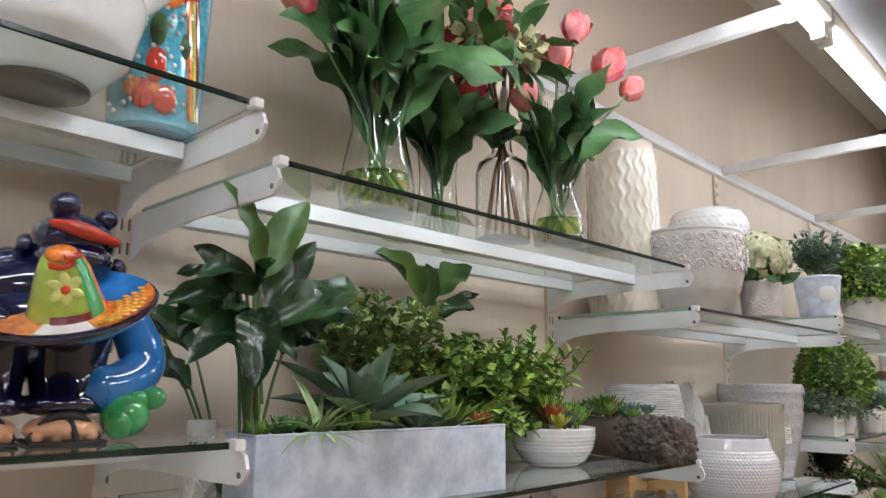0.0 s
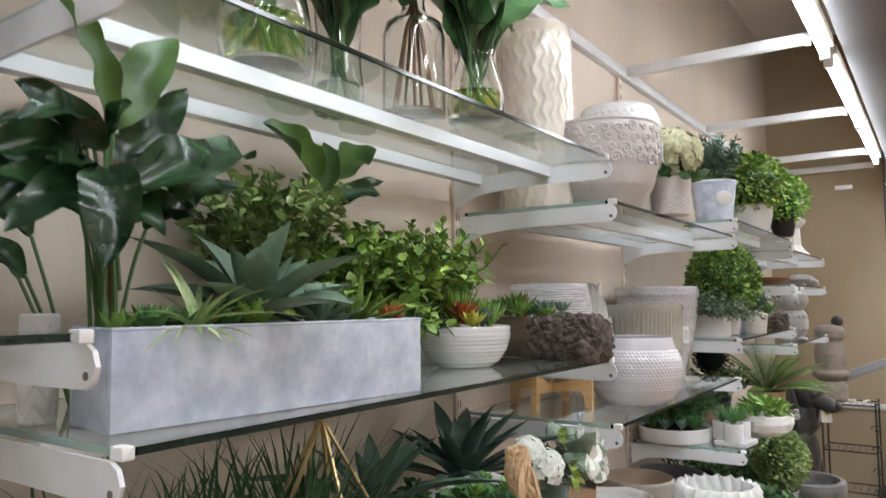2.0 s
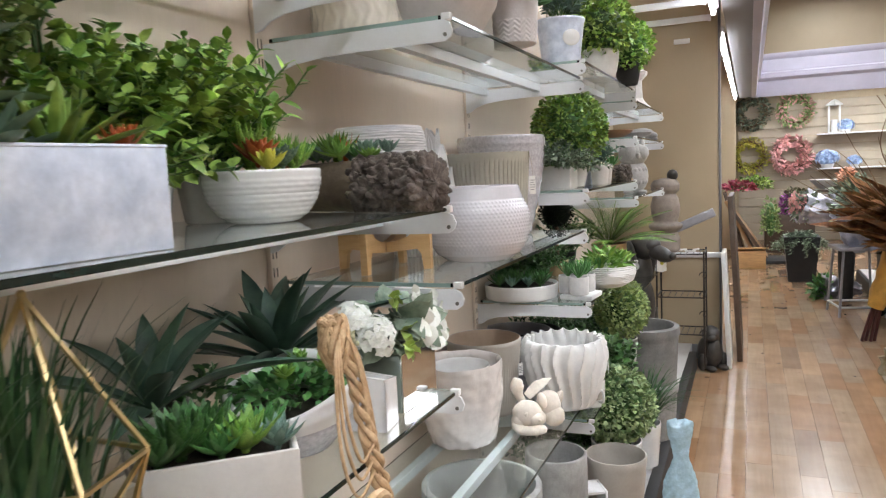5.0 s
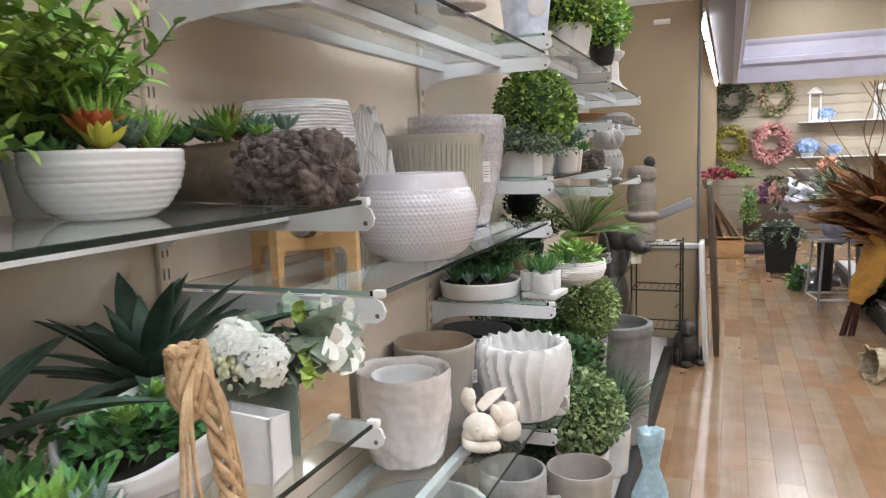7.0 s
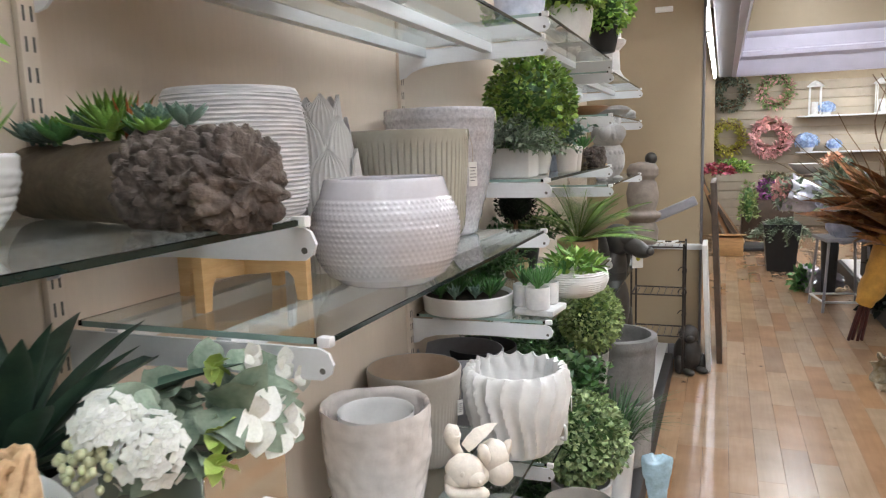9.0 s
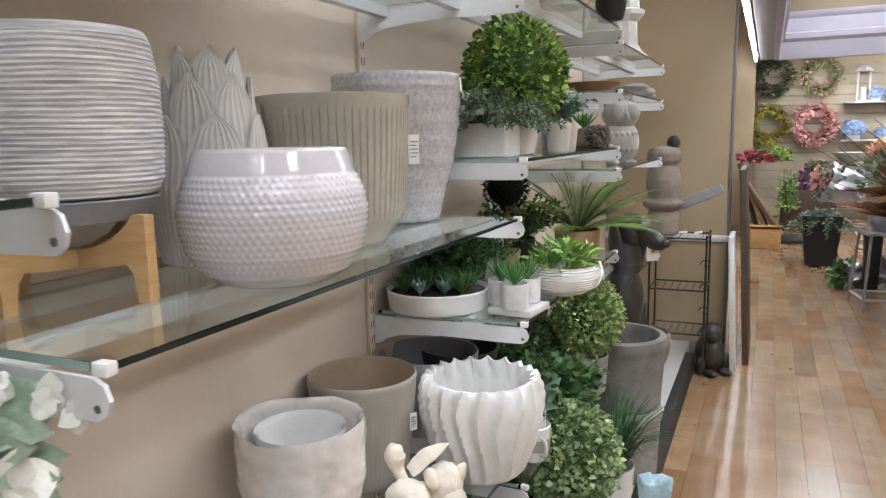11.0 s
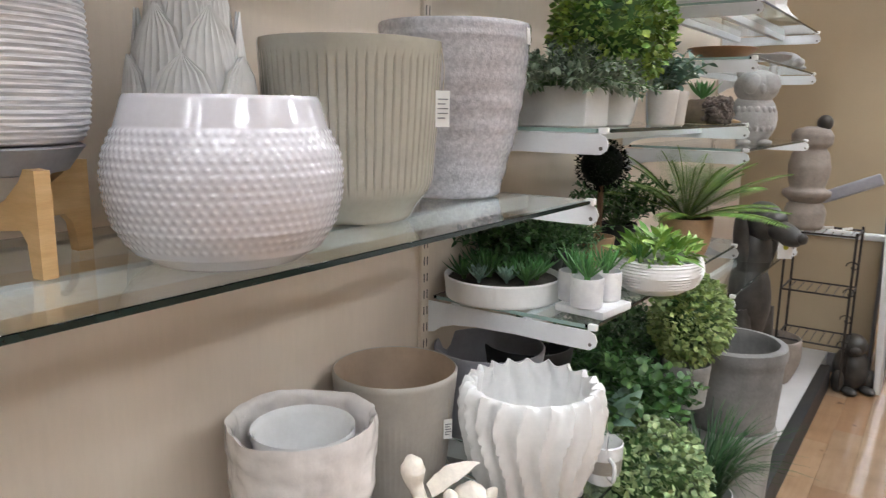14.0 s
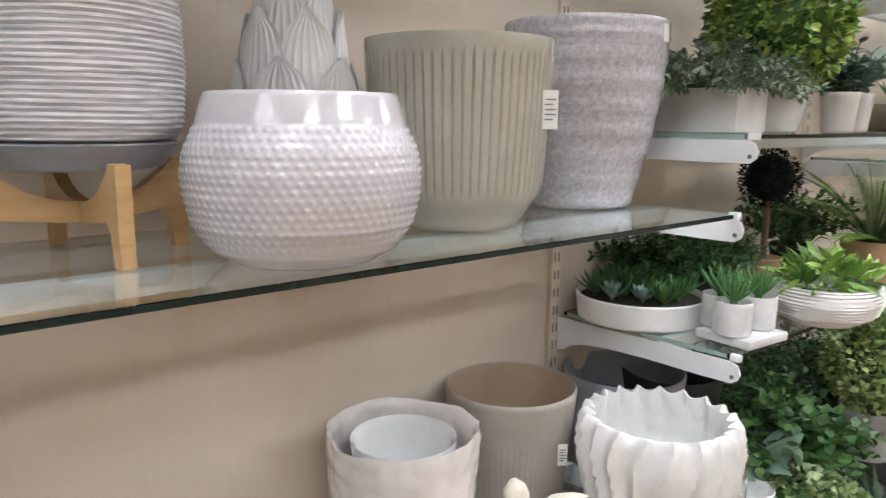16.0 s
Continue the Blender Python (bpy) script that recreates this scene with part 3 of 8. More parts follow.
# white lotus-shaped vase: three rings of upright petals
def petal(w, h, r0, r1, point=0.35, flare=0.02):
    w, h, r0, r1 = w * 1.1, h * 1.02, r0 * 1.1, r1 * 1.1
    V, F, nu, nv = [], [], 24, 10
    for s in (0, 1):
        for j in range(nv + 1):
            t = j / nv
            wid = w * (0.6 + 0.7 * t - 0.55 * t * t) * (1 if t < 1 - point else max(0.03, math.cos((t - 1 + point) / point * math.pi / 2) ** 0.7))
            rad = r0 + (r1 - r0) * math.sin(math.pi * min(1, t * 0.9)) - 0.030 * t * t
            for i in range(nu + 1):
                u = -1 + 2 * i / nu
                a = u * wid / max(0.02, rad)
                rr = rad - s * 0.004 + 0.004 * abs(u) ** 2 * (1 - t) + 0.0026 * math.cos(u * 26) * (1 - 0.5 * t) + flare * t ** 5
                V.append((rr * math.cos(a), rr * math.sin(a), h * t))
    n = nu + 1
    o = n * (nv + 1)
    for j in range(nv):
        for i in range(nu):
            q = (j * n + i, j * n + i + 1, (j + 1) * n + i + 1, (j + 1) * n + i)
            F += [q, tuple(o + k for k in q[::-1])]
    return V, F


lv = thing("lotus_vase", 0.140, 1.652, 1.2505, 0, "matte white vase shaped like a closed lotus bud", "vase")
part("core", lathe([(0.05, 0), (0.06, 0.004), (0.070, 0.08), (0.062, 0.18), (0.044, 0.25), (0.038, 0.25), (0.05, 0.17), (0.03, 0.03)], 32), MATTEWHITE, lv)
R.seed(3)
for ring, (n, w, h, r0, r1, off) in enumerate(((6, 0.050, 0.325, 0.052, 0.066, 0.3), (6, 0.050, 0.285, 0.064, 0.080, 0.82), (6, 0.050, 0.225, 0.074, 0.092, 0.3))):
    pm_ = mesh_of("petal", petal(w, h, r0, r1, 0.35, (0.018, 0.020, 0.024)[ring]), MATTEWHITE, 60)
    for k in range(n):
        part("petal", pm_, None, lv, "", pose(0, 0, 0.002, 0, 0, math.degrees(off) + 360 / n * k))


# wobbly cup with a bowl nested in it
def wobble(a, r, z, k):
    q = 0.0024 * noise.noise(Vector((math.cos(a) * 2.2, math.sin(a) * 2.2, z * 18))) + 0.0022 * noise.noise(Vector((math.cos(a) * 6, math.sin(a) * 6, z * 50)))
    return r + q * 1.9, z + (0.0025 * math.sin(a * 2 + 1) + 0.0018 * math.sin(a * 5) + 0.002 * noise.noise(Vector((math.cos(a) * 4, math.sin(a) * 4, 3)))) * min(1, z / 0.2)


c = pot("handmade_pot", 0.155, 1.825, 0.6655, dense([(0.08, 0), (0.096, 0.006), (0.110, 0.06), (0.121, 0.16), (0.125, 0.235), (0.124, 0.247), (0.119, 0.247), (0.113, 0.235), (0.106, 0.14), (0.085, 0.02), (0.01, 0.012)], 70), HANDMADE,
        "dented handmade off-white ceramic pot", 96, wobble)
solo("nested_bowl", lathe(dense([(0.055, 0), (0.068, 0.01), (0.082, 0.06), (0.088, 0.10), (0.086, 0.103), (0.082, 0.099), (0.068, 0.02), (0.01, 0.012)], 30), 56), GLAZE, 0.155, 1.825, 0.795, 20, "small white bowl nested inside the handmade pot", "bowl")

p = pot("tall_taupe_pot", 0.13, 2.10, 0.6655, dense([(0.094, 0), (0.10, 0.004), (0.113, 0.12), (0.125, 0.245), (0.125, 0.25), (0.121, 0.25)], 30) + [(0.119, 0.24), (0.106, 0.1), (0.07, 0.02), (0.01, 0.012)], TAUPEMATTE,
        "matte taupe cylinder pot with thin combed grooves", 200, flutes(66, 0.0012, 0.03, 0.17))
part("lining", lathe([(0.1205, 0.248), (0.1175, 0.24), (0.1045, 0.1), (0.08, 0.024), (0.01, 0.02)], 48, None, 1, (False, True)), BROWNIN, p, "brown inside of the pot")
tag_on(p, 0.122, 0.012, 0.165, 55, hang=0.07)


# white ridged pot with a scalloped rim
def ridged(a, r, z, k):
    n = 21
    wob = 0.09 * math.sin(z * 26 + a * 2)
    s = abs(math.sin((a + wob * 0.8) * n / 2))
    d = 0.016 * min(1, z / 0.03) if k < 0.55 else 0.004
    return r + d * (0.55 - s ** 0.8), z + (0.008 * (0.5 - s) if 0.44 < k < 0.66 else 0)


p = pot("ridged_pot", 0.368, 2.235, 0.6655, dense([(0.085, 0), (0.096, 0.004), (0.117, 0.06), (0.134, 0.12), (0.142, 0.175), (0.138, 0.212), (0.127, 0.232), (0.119, 0.230), (0.121, 0.205), (0.121, 0.14), (0.097, 0.03), (0.07, 0.02), (0.01, 0.015)], 60), MATTEWHITE,
        "matte white pot with wavy vertical ridges and scalloped rim", 180, ridged)
tag_on(p, 0.138, 0.055, 0.14, 105, hang=0.06)
pot("grey_pot_behind", 0.125, 2.47, 0.5605, pot_profile(0.10, 0.135, 0.30), GREYCER, "plain dark grey pot behind the ridged pot", 48)

# pots on the deck under that shelf
pot("concrete_tub", 0.27, 1.66, 0.1155, pot_profile(0.13, 0.165, 0.50, 0.02, 0.015), CONCRETE, "large pale concrete tub under the glass shelf", 56, fine=1)
pot("concrete_tub_small", 0.365, 2.10, 0.1155, pot_profile(0.08, 0.10, 0.43, 0.012, 0.008), CONCRETE, "tall grey concrete pot under the glass shelf", 48)
pot("brown_lined_pot", 0.50, 2.43, 0.1265, pot_profile(0.085, 0.11, 0.30, 0.008), TAUPEMATTE, "matte taupe pot with a brown inside", 48)
fr = solo("white_lantern", join(box(-0.05, -0.042, -0.05, 0.05, 0, 0.25, 0.002), box(0.042, 0.05, -0.05, 0.05, 0, 0.25, 0.002), box(-0.0415, 0.0415, -0.05, 0.05, 0.24, 0.25, 0.002), box(-0.0415, 0.0415, -0.05, 0.05, 0, 0.01, 0.002)), GLAZE,
          0.435, 2.265, 0.1155, 30, "open white frame planter standing on the deck", "planter")

# upper shelves
def ripples(a, r, z, k):
    if k > 0.9:
        return r, z
    v = a * 13 + 0.75 * math.sin(z * 105 + 1.6 * (int(a * 13 / math.pi) % 2))
    return r + 0.0030 * (math.sin(v) ** 2) ** 1.8, z


pot("wavy_vase", 0.165, 1.305, 1.763, dense([(0.09, 0), (0.097, 0.004), (0.099, 0.03), (0.099, 0.46), (0.096, 0.495), (0.092, 0.495)], 110) + [(0.088, 0.47), (0.085, 0.03), (0.01, 0.015)], CREAM, "tall cream cylinder vase with raised wavy lines", 160, ripples, category="vase")

eb = pot("embossed_pot", 0.322, 1.405, 1.763, dense([(0.07, 0), (0.085, 0.006), (0.120, 0.06), (0.136, 0.12), (0.1385, 0.18), (0.134, 0.215), (0.131, 0.226), (0.126, 0.226)], 40) + [(0.122, 0.20), (0.12, 0.12), (0.08, 0.02), (0.01, 0.015)], EMBOSS,
         "large pale pink white pot with embossed scrolls", 72)
scroll = []
R.seed(9)
for k in range(96):
    a0 = math.radians(-170 + k * 3.6)
    zc = 0.198 - 0.026 * (k % 4) + rnd(-0.006, 0.006)
    s = rnd(0.009, 0.016)
    hand = 1 if k % 2 else -1
    pts = []
    for i in range(20):
        th = i * 0.55
        q = s * (1 - i / 22)
        u, w = hand * q * math.cos(th), q * math.sin(th)
        zz = zc + w
        rr = 0.1385 - 0.0003 * abs(zz - 0.17) * 10 - (0.003 if zz > 0.207 else 0) - max(0, 0.145 - zz) * 0.06
        a = a0 + u / rr
        pts.append((rr * math.cos(a), rr * math.sin(a), zz))
    scroll.append(tube(pts, [0.0042 * (1 - 0.5 * i / 20) for i in range(20)], 6))
part("scroll_relief", join(*scroll), EMBOSS, eb, "raised scroll ornament")
part("rim_bead", lathe([(0.126, 0.216), (0.134, 0.218), (0.136, 0.223), (0.134, 0.229), (0.126, 0.23)], 64), EMBOSS, eb)
tag_on(eb, 0.140, 0.035, 0.175, 100, 0.028, 0.05, 0.02)
pot("dotted_bowl", 0.245, 1.705, 1.763, dense([(0.07, 0), (0.085, 0.006), (0.11, 0.10), (0.122, 0.22), (0.125, 0.30), (0.112, 0.345), (0.10, 0.355), (0.097, 0.353)], 70) + [(0.10, 0.33), (0.11, 0.2), (0.05, 0.02), (0.01, 0.015)], GLAZE,
    "white rounded pot covered in raised dots", 160, dimples(18, 34, 0.08, 0.345, 0.004))


def chevron(a, r, z, k):
    if k > 0.5:
        return r, z
    u = (a * 12 / (2 * math.pi)) % 1
    v = (z / 0.011 + abs(u - 0.5) * 2) % 1
    return r + (0.0013 if v < 0.5 else 0), z


# ---------- foliage ----------
G_BOX = leafy("boxwood_leaf", (0.060, 0.15, 0.022), (0.40, 0.58, 0.13), spread=0.45)
G_LIGHT = leafy("light_bush_leaf", (0.17, 0.27, 0.07), (0.42, 0.52, 0.22))
G_FRESH = leafy("fresh_twig_leaf", (0.13, 0.32, 0.05), (0.44, 0.66, 0.15))
# leaf green, darkened to carry shade inside foliage and under shelves
G_DEEP = leafy("deep_green_leaf_and_shade", (0.022, 0.07, 0.02), (0.085, 0.19, 0.05))
G_RUBBER = leafy("rubber_plant_leaf", (0.008, 0.030, 0.012), (0.030, 0.080, 0.024), 0.24, 0.3, 0.5, 26.0)
G_RUBBERNEW = leafy("young_rubber_leaf", (0.03, 0.085, 0.018), (0.085, 0.16, 0.03), 0.3, 0.2, 0.5, 14.0)
G_AGAVE = leafy("agave_leaf", (0.075, 0.145, 0.105), (0.23, 0.34, 0.25), 0.5, 0.2, 0.35, 12.0)
G_ALOE = leafy("dark_aloe_leaf", (0.024, 0.062, 0.045), (0.085, 0.155, 0.11), 0.4, 0.2, 0.45, 12.0)
# leaf green made near black to hold the shade of the shelf depths
G_SHADE = leafy("shade_filler_leaf", (0.012, 0.040, 0.012), (0.05, 0.12, 0.03))
G_PALE = leafy("pale_blade", (0.28, 0.42, 0.16), (0.52, 0.64, 0.34))
G_LIME = leafy("lime_succulent_leaf", (0.13, 0.30, 0.05), (0.30, 0.46, 0.10), 0.4, 0.25, 0.4)
G_SUCC = leafy("green_succulent_leaf", (0.05, 0.17, 0.05), (0.14, 0.32, 0.09), 0.4, 0.3, 0.4)
G_BLUE = leafy("blue_green_leaf", (0.09, 0.18, 0.14), (0.25, 0.36, 0.30), 0.5, 0.25, 0.3)
G_GREY = leafy("grey_green_leaf", (0.09, 0.14, 0.09), (0.30, 0.36, 0.27), 0.55, 0.45, 0.3)
G_GRASS = leafy("grass_blade", (0.025, 0.075, 0.03), (0.06, 0.14, 0.05), 0.45, 0.35, 0.35)
G_FERN = leafy("fern_leaf", (0.06, 0.14, 0.02), (0.20, 0.32, 0.06), 0.5, 0.3, 0.3)
G_TULIP = leafy("tulip_leaf", (0.045, 0.135, 0.045), (0.13, 0.27, 0.10), 0.38, 0.25, 0.45, 16.0)
G_RED = leafy("red_succulent_leaf", (0.35, 0.05, 0.02), (0.55, 0.15, 0.05), 0.4, 0.2, 0.4)
G_YEL = leafy("yellow_succulent_leaf", (0.45, 0.42, 0.03), (0.60, 0.60, 0.10), 0.4, 0.2, 0.4)
G_BLACK = leafy("black_topiary_leaf", (0.003, 0.006, 0.004), (0.008, 0.014, 0.008), 0.7, 0.3, 0.15)
PETALPINK = leafy("coral_petal", (0.72, 0.10, 0.12), (0.86, 0.36, 0.36), 0.5, 0.2, 0.3)
PETALDARK = leafy("crimson_petal", (0.42, 0.02, 0.05), (0.60, 0.07, 0.10), 0.5, 0.2, 0.3)
PETALWHITE = leafy("white_petal", (0.72, 0.74, 0.66), (0.82, 0.83, 0.80), 0.55, 0.06, 0.25)
PETALCREAM = leafy("cream_petal", (0.52, 0.55, 0.33), (0.70, 0.70, 0.48), 0.55, 0.12, 0.25)
PETALGREEN = leafy("lime_petal", (0.36, 0.50, 0.10), (0.55, 0.66, 0.22), 0.5, 0.15, 0.3)
STEM = surface("green_stem", (0.09, 0.18, 0.06), 0.5, 0, 0.15, 20.0, 120.0, 0.1)
BARKSTEM = surface("brown_stem", (0.16, 0.09, 0.05), 0.75, 0, 0.2, 30.0, 120.0, 0.4)


def face(pos, direction, normal, s=1.0):
    """The pose that takes +x to a direction and turns the upper side as near as can be to a normal."""
    d = Vector(direction).normalized()
    nz = Vector(normal)
    nz = (nz - d * nz.dot(d)).normalized()
    m = Matrix((d, nz.cross(d), nz)).transposed()
    return Matrix.Translation(pos) @ m.to_4x4() @ Matrix.Diagonal((s, s, s, 1))


def sphere_dirs(n, zmin=-1.0):
    out = []
    for i in range(n):
        z = zmin + (1 - zmin) * (i + 0.5) / n
        a = i * 2.39996 + rnd(-0.3, 0.3)
        q = math.sqrt(max(0, 1 - z * z))
        out.append(Vector((q * math.cos(a), q * math.sin(a), z)))
    return out


def jitter(v, k):
    return Vector((v[0] + rnd(-k, k), v[1] + rnd(-k, k), v[2] + rnd(-k, k)))


def leaf_ball(n, rx, ry, rz, size, W=0.62, depth=0.3, zmin=-1.0, cz=0.0, lift=0.25, seg=3, curl=0.25):
    """Leaves over and inside an ellipsoid, with an uneven outline."""
    g = leaf(1.0, W, seg, 0.25, curl)
    poses = []
    for d in sphere_dirs(n, zmin):
        q = 1 - depth * rnd(0, 1) ** 1.5 + 0.07 * noise.noise(d * 2.7)
        p = Vector((d.x * rx * q, d.y * ry * q, cz + d.z * rz * q))
        out = jitter((d.x, d.y, d.z + lift), 0.85)
        poses.append(aim(p, out, rnd(-1.2, 1.2), size * rnd(0.7, 1.25)))
    return scatter(g, poses)


def sprigs(n, reach, size, base=(0, 0, 0), spread=1.0, leaves=14, W=0.68, up=0.55, r0=0.02, droop=0.25, squash=(1, 1, 1)):
    """Twigs with paired leaves that fan out of one root; returns (twigs, leaves)."""
    g = leaf(1.0, W, 3, 0.25, 0.2)
    tw, poses = [], []
    for d in sphere_dirs(n, -0.15):
        d = Vector((d.x * spread, d.y * spread, abs(d.z) * 0.9 + up)).normalized()
        L = reach * rnd(0.65, 1.1)
        b = Vector(base) + Vector((d.x, d.y, 0)) * r0
        pts = []
        for i in range(6):
            t = i / 5
            q = b + Vector((d.x * squash[0], d.y * squash[1], d.z * squash[2])) * L * t + Vector((0, 0, -droop * L * t * t)) + Vector((rnd(-1, 1), rnd(-1, 1), rnd(-1, 1))) * 0.03 * L
            pts.append(q)
        tw.append(tube(pts, 0.0014, 4))
        for k in range(leaves):
            t = 0.25 + 0.75 * (k + 0.5) / leaves
            i = min(4, int(t * 5))
            p = pts[i].lerp(pts[i + 1], t * 5 - i)
            along = (pts[i + 1] - pts[i]).normalized()
            a = k * 1.9 + rnd(-0.4, 0.4)
            s = along.orthogonal().normalized()
            s = Matrix.Rotation(a, 3, along) @ s
            poses.append(aim(p, s + along * 0.6 + Vector((0, 0, 0.25)), rnd(-0.5, 0.5), size * rnd(0.75, 1.2) * (1.15 - 0.4 * t)))
    return join(*tw), scatter(g, poses)


def blades(n, h, w, r0, lean=0.5, droop=0.5, cx=0.0, cy=0.0, seg=6):
    """Grass blades that rise and arch over."""
    V, F = [], []
    for _ in range(n):
        a, q = rnd(0, 6.283), rnd(0, 1) ** 0.5 * r0
        L, ln, dr = h * rnd(0.55, 1.1), rnd(0.05, lean), droop * rnd(0.3, 1.2)
        bx, by = cx + q * math.cos(a), cy + q * math.sin(a)
        d = a + rnd(-0.9, 0.9)
        o = len(V)
        for i in range(seg + 1):
            t = i / seg
            out, z = L * (ln * t + dr * 0.5 * t ** 3), L * (t - dr * 0.45 * t ** 3)
            ww = w * (1 - t ** 2) * 0.5 + 0.0003
            x, y = bx + out * math.cos(d), by + out * math.sin(d)
            V += [(x - ww * math.sin(d), y + ww * math.cos(d), z + ww * 0.4), (x, y, z), (x + ww * math.sin(d), y - ww * math.cos(d), z + ww * 0.4)]
        for i in range(seg):
            k = o + i * 3
            F += [(k, k + 3, k + 4, k + 1), (k + 1, k + 4, k + 5, k + 2)]
    return V, F


def rosette_part(name, at, mat, parent, label, n, L, W, T, tilt=0.2, cup=0.35):
    """A rosette whose fleshy leaves are pieces of their own round a small heart."""
    heart = part(name, ball((0, 0, 0.004), (L * 0.10, L * 0.10, L * 0.16), 8, 5), mat, parent, label, at)
    g = mesh_of("leaf", thick_leaf(1.0, W / L, T / L, 5, -0.25, cup), mat, 60)
    for i in range(n):
        t = i / n
        a = i * 2.39996 + rnd(-0.15, 0.15)
        el = tilt + 1.15 * (1 - t) + rnd(-0.08, 0.08)
        part("leaf", g, None, heart, "", aim((0, 0, 0.004), (math.cos(a) * math.cos(el), math.sin(a) * math.cos(el), math.sin(el)), rnd(-0.15, 0.15), L * (0.45 + 0.55 * t) * rnd(0.92, 1.08)))
    return heart


def agave(parent, n, L, W, T, mat, z=0.0, low=0.05, curl=0.25, seed=1, lean=(0, 0)):
    """Each large leaf is a part of its own; outer leaves lie lower."""
    R.seed(seed)
    g = [mesh_of("leaf", thick_leaf(L * k, W * (0.8 + 0.2 * k), T, 10, c, 0.45, 0.0, True), mat, 60) for k, c in ((1.0, curl), (0.8, curl * 0.7), (0.62, curl * 0.3))]
    for i in range(n):
        t = i / n
        a = i * 2.39996 + rnd(-0.15, 0.15)
        el = 1.35 - (1.35 - low) * t + rnd(-0.08, 0.08)
        m = g[0 if t > 0.45 else (1 if t > 0.2 else 2)] if i % 5 else g[1]
        d = Vector((math.cos(a) * math.cos(el) + lean[0], math.sin(a) * math.cos(el) + lean[1], math.sin(el)))
        part("leaf", m, None, parent, "", aim((0.006 * math.cos(a), 0.006 * math.sin(a), z + 0.004 * (1 - t)), d, rnd(-0.2, 0.2), rnd(0.88, 1.08)))


def soil(parent, r, z):
    return part("filling", lathe([(r, z - 0.012), (r, z - 0.003), (r * 0.7, z), (0.004, z + 0.004)], 28), SOIL, parent, "dark moss filling")


# ---------- long galvanised planter with its plants ----------
BX0, BX1, BY0, BY1, BZ = -0.098, 0.0, 0.0, 0.452, 1.4025
gp = thing("metal_planter_box", 0.355, 0.006, BZ, -6.6, "long galvanised metal planter box on the glass shelf", "planter")
w = 0.004
part("front_panel", box(BX1 - w, BX1, BY0, BY1, 0, 0.104, 0.0015), TIN, gp)
part("back_panel", box(BX0, BX0 + w, BY0, BY1, 0, 0.104, 0.0015), TIN, gp)
part("end_panel", box(BX0 + w + 0.0005, BX1 - w - 0.0005, BY0, BY0 + w, 0, 0.104, 0.0015), TIN, gp)
part("end_panel", box(BX0 + w + 0.0005, BX1 - w - 0.0005, BY1 - w, BY1, 0, 0.104, 0.0015), TIN, gp)
part("bottom_panel", box(BX0 + w, BX1 - w, BY0 + w, BY1 - w, 0.001, 0.004, 0), TIN, gp)
part("filling", box(BX0 + w, BX1 - w, BY0 + w, BY1 - w, 0.005, 0.092, 0.004), SOIL, gp, "dark moss filling")
for yy in (BY0 + 0.001, BY1 - 0.001):
    part("rolled_edge", tube([(BX0, yy, 0.104), (BX1, yy, 0.104)], 0.0022, 6), TIN, gp)
for xx in (BX0 + 0.001, BX1 - 0.001):
    part("rolled_edge", tube([(xx, BY0, 0.104), (xx, BY1, 0.104)], 0.0022, 6), TIN, gp)
TOPZ = BZ + 0.094


def rubber_plant(x, y, z, stem_h, leaves, label, seed, stake=True):
    """leaves: rows of root height, then the leaf's foot and its tip (y, z, x), width, young."""
    t = thing("rubber_plant", x, y, z, 0, label, "plant")
    R.seed(seed)
    if stake:
        part("stake", tube([(0.0, 0.0, 0), (0.0, 0.006, stem_h)], 0.0045, 8), BARKSTEM, t, "brown stake")
    for root, fy, fz, fx, ty, tz, tx, W, young in leaves:
        f, e = Vector((fx, fy, fz)), Vector((tx, ty, tz))
        b = Vector((rnd(-0.012, 0.012), rnd(-0.012, 0.012), root))
        part("leaf_stalk", tube(curve_points([b, b.lerp(f, 0.55) + Vector((0, 0, 0.012)), f], 4), 0.0023, 5), STEM, t)
        mid = f.lerp(e, 0.5)
        L = (e - f).length
        flat = 1 - min(1, abs(e.z - f.z) / L)
        bow = Vector((rnd(-0.15, 0.25), rnd(-0.12, 0.12), 0.06 + 0.16 * flat)) * L
        nrm = Vector((0.8 + rnd(-0.3, 0.3), -0.45 + rnd(-0.5, 0.5), 0.25 + 0.5 * flat))
        part("leaf", mesh_of("leaf", ribbon_leaf(f, mid + bow, e, W * 0.80, nrm, rnd(0.3, 0.8), rnd(0.16, 0.34), 18, rnd(1.5, 3.2), rnd(0, 6), 0.42), G_RUBBERNEW if young else G_RUBBER, 75), None, t)
    return t


big = [(0.0, 0.0, 0.225, 0.0, -0.082, 0.345, 0.03, 0.048, 1), (0.0, 0.004, 0.225, 0.0, 0.088, 0.352, -0.01, 0.074, 1), (0.05, -0.004, 0.20, 0.0, -0.085, 0.262, -0.03, 0.050, 0), (0.05, 0.0, 0.165, 0.0, 0.088, 0.288, 0.01, 0.062, 0),
       (0.02, -0.005, 0.215, -0.04, -0.085, 0.135, -0.05, 0.088, 0), (0.02, -0.02, 0.175, 0.03, -0.045, 0.07, 0.075, 0.075, 0), (0.0, -0.01, 0.17, 0.02, -0.125, 0.10, 0.05, 0.068, 0), (0.0, 0.010, 0.152, 0.02, 0.195, 0.222, -0.01, 0.092, 0),
       (0.0, 0.045, 0.118, 0.0, 0.205, 0.19, -0.03, 0.07, 0)]
rows = list(big)
R.seed(5)
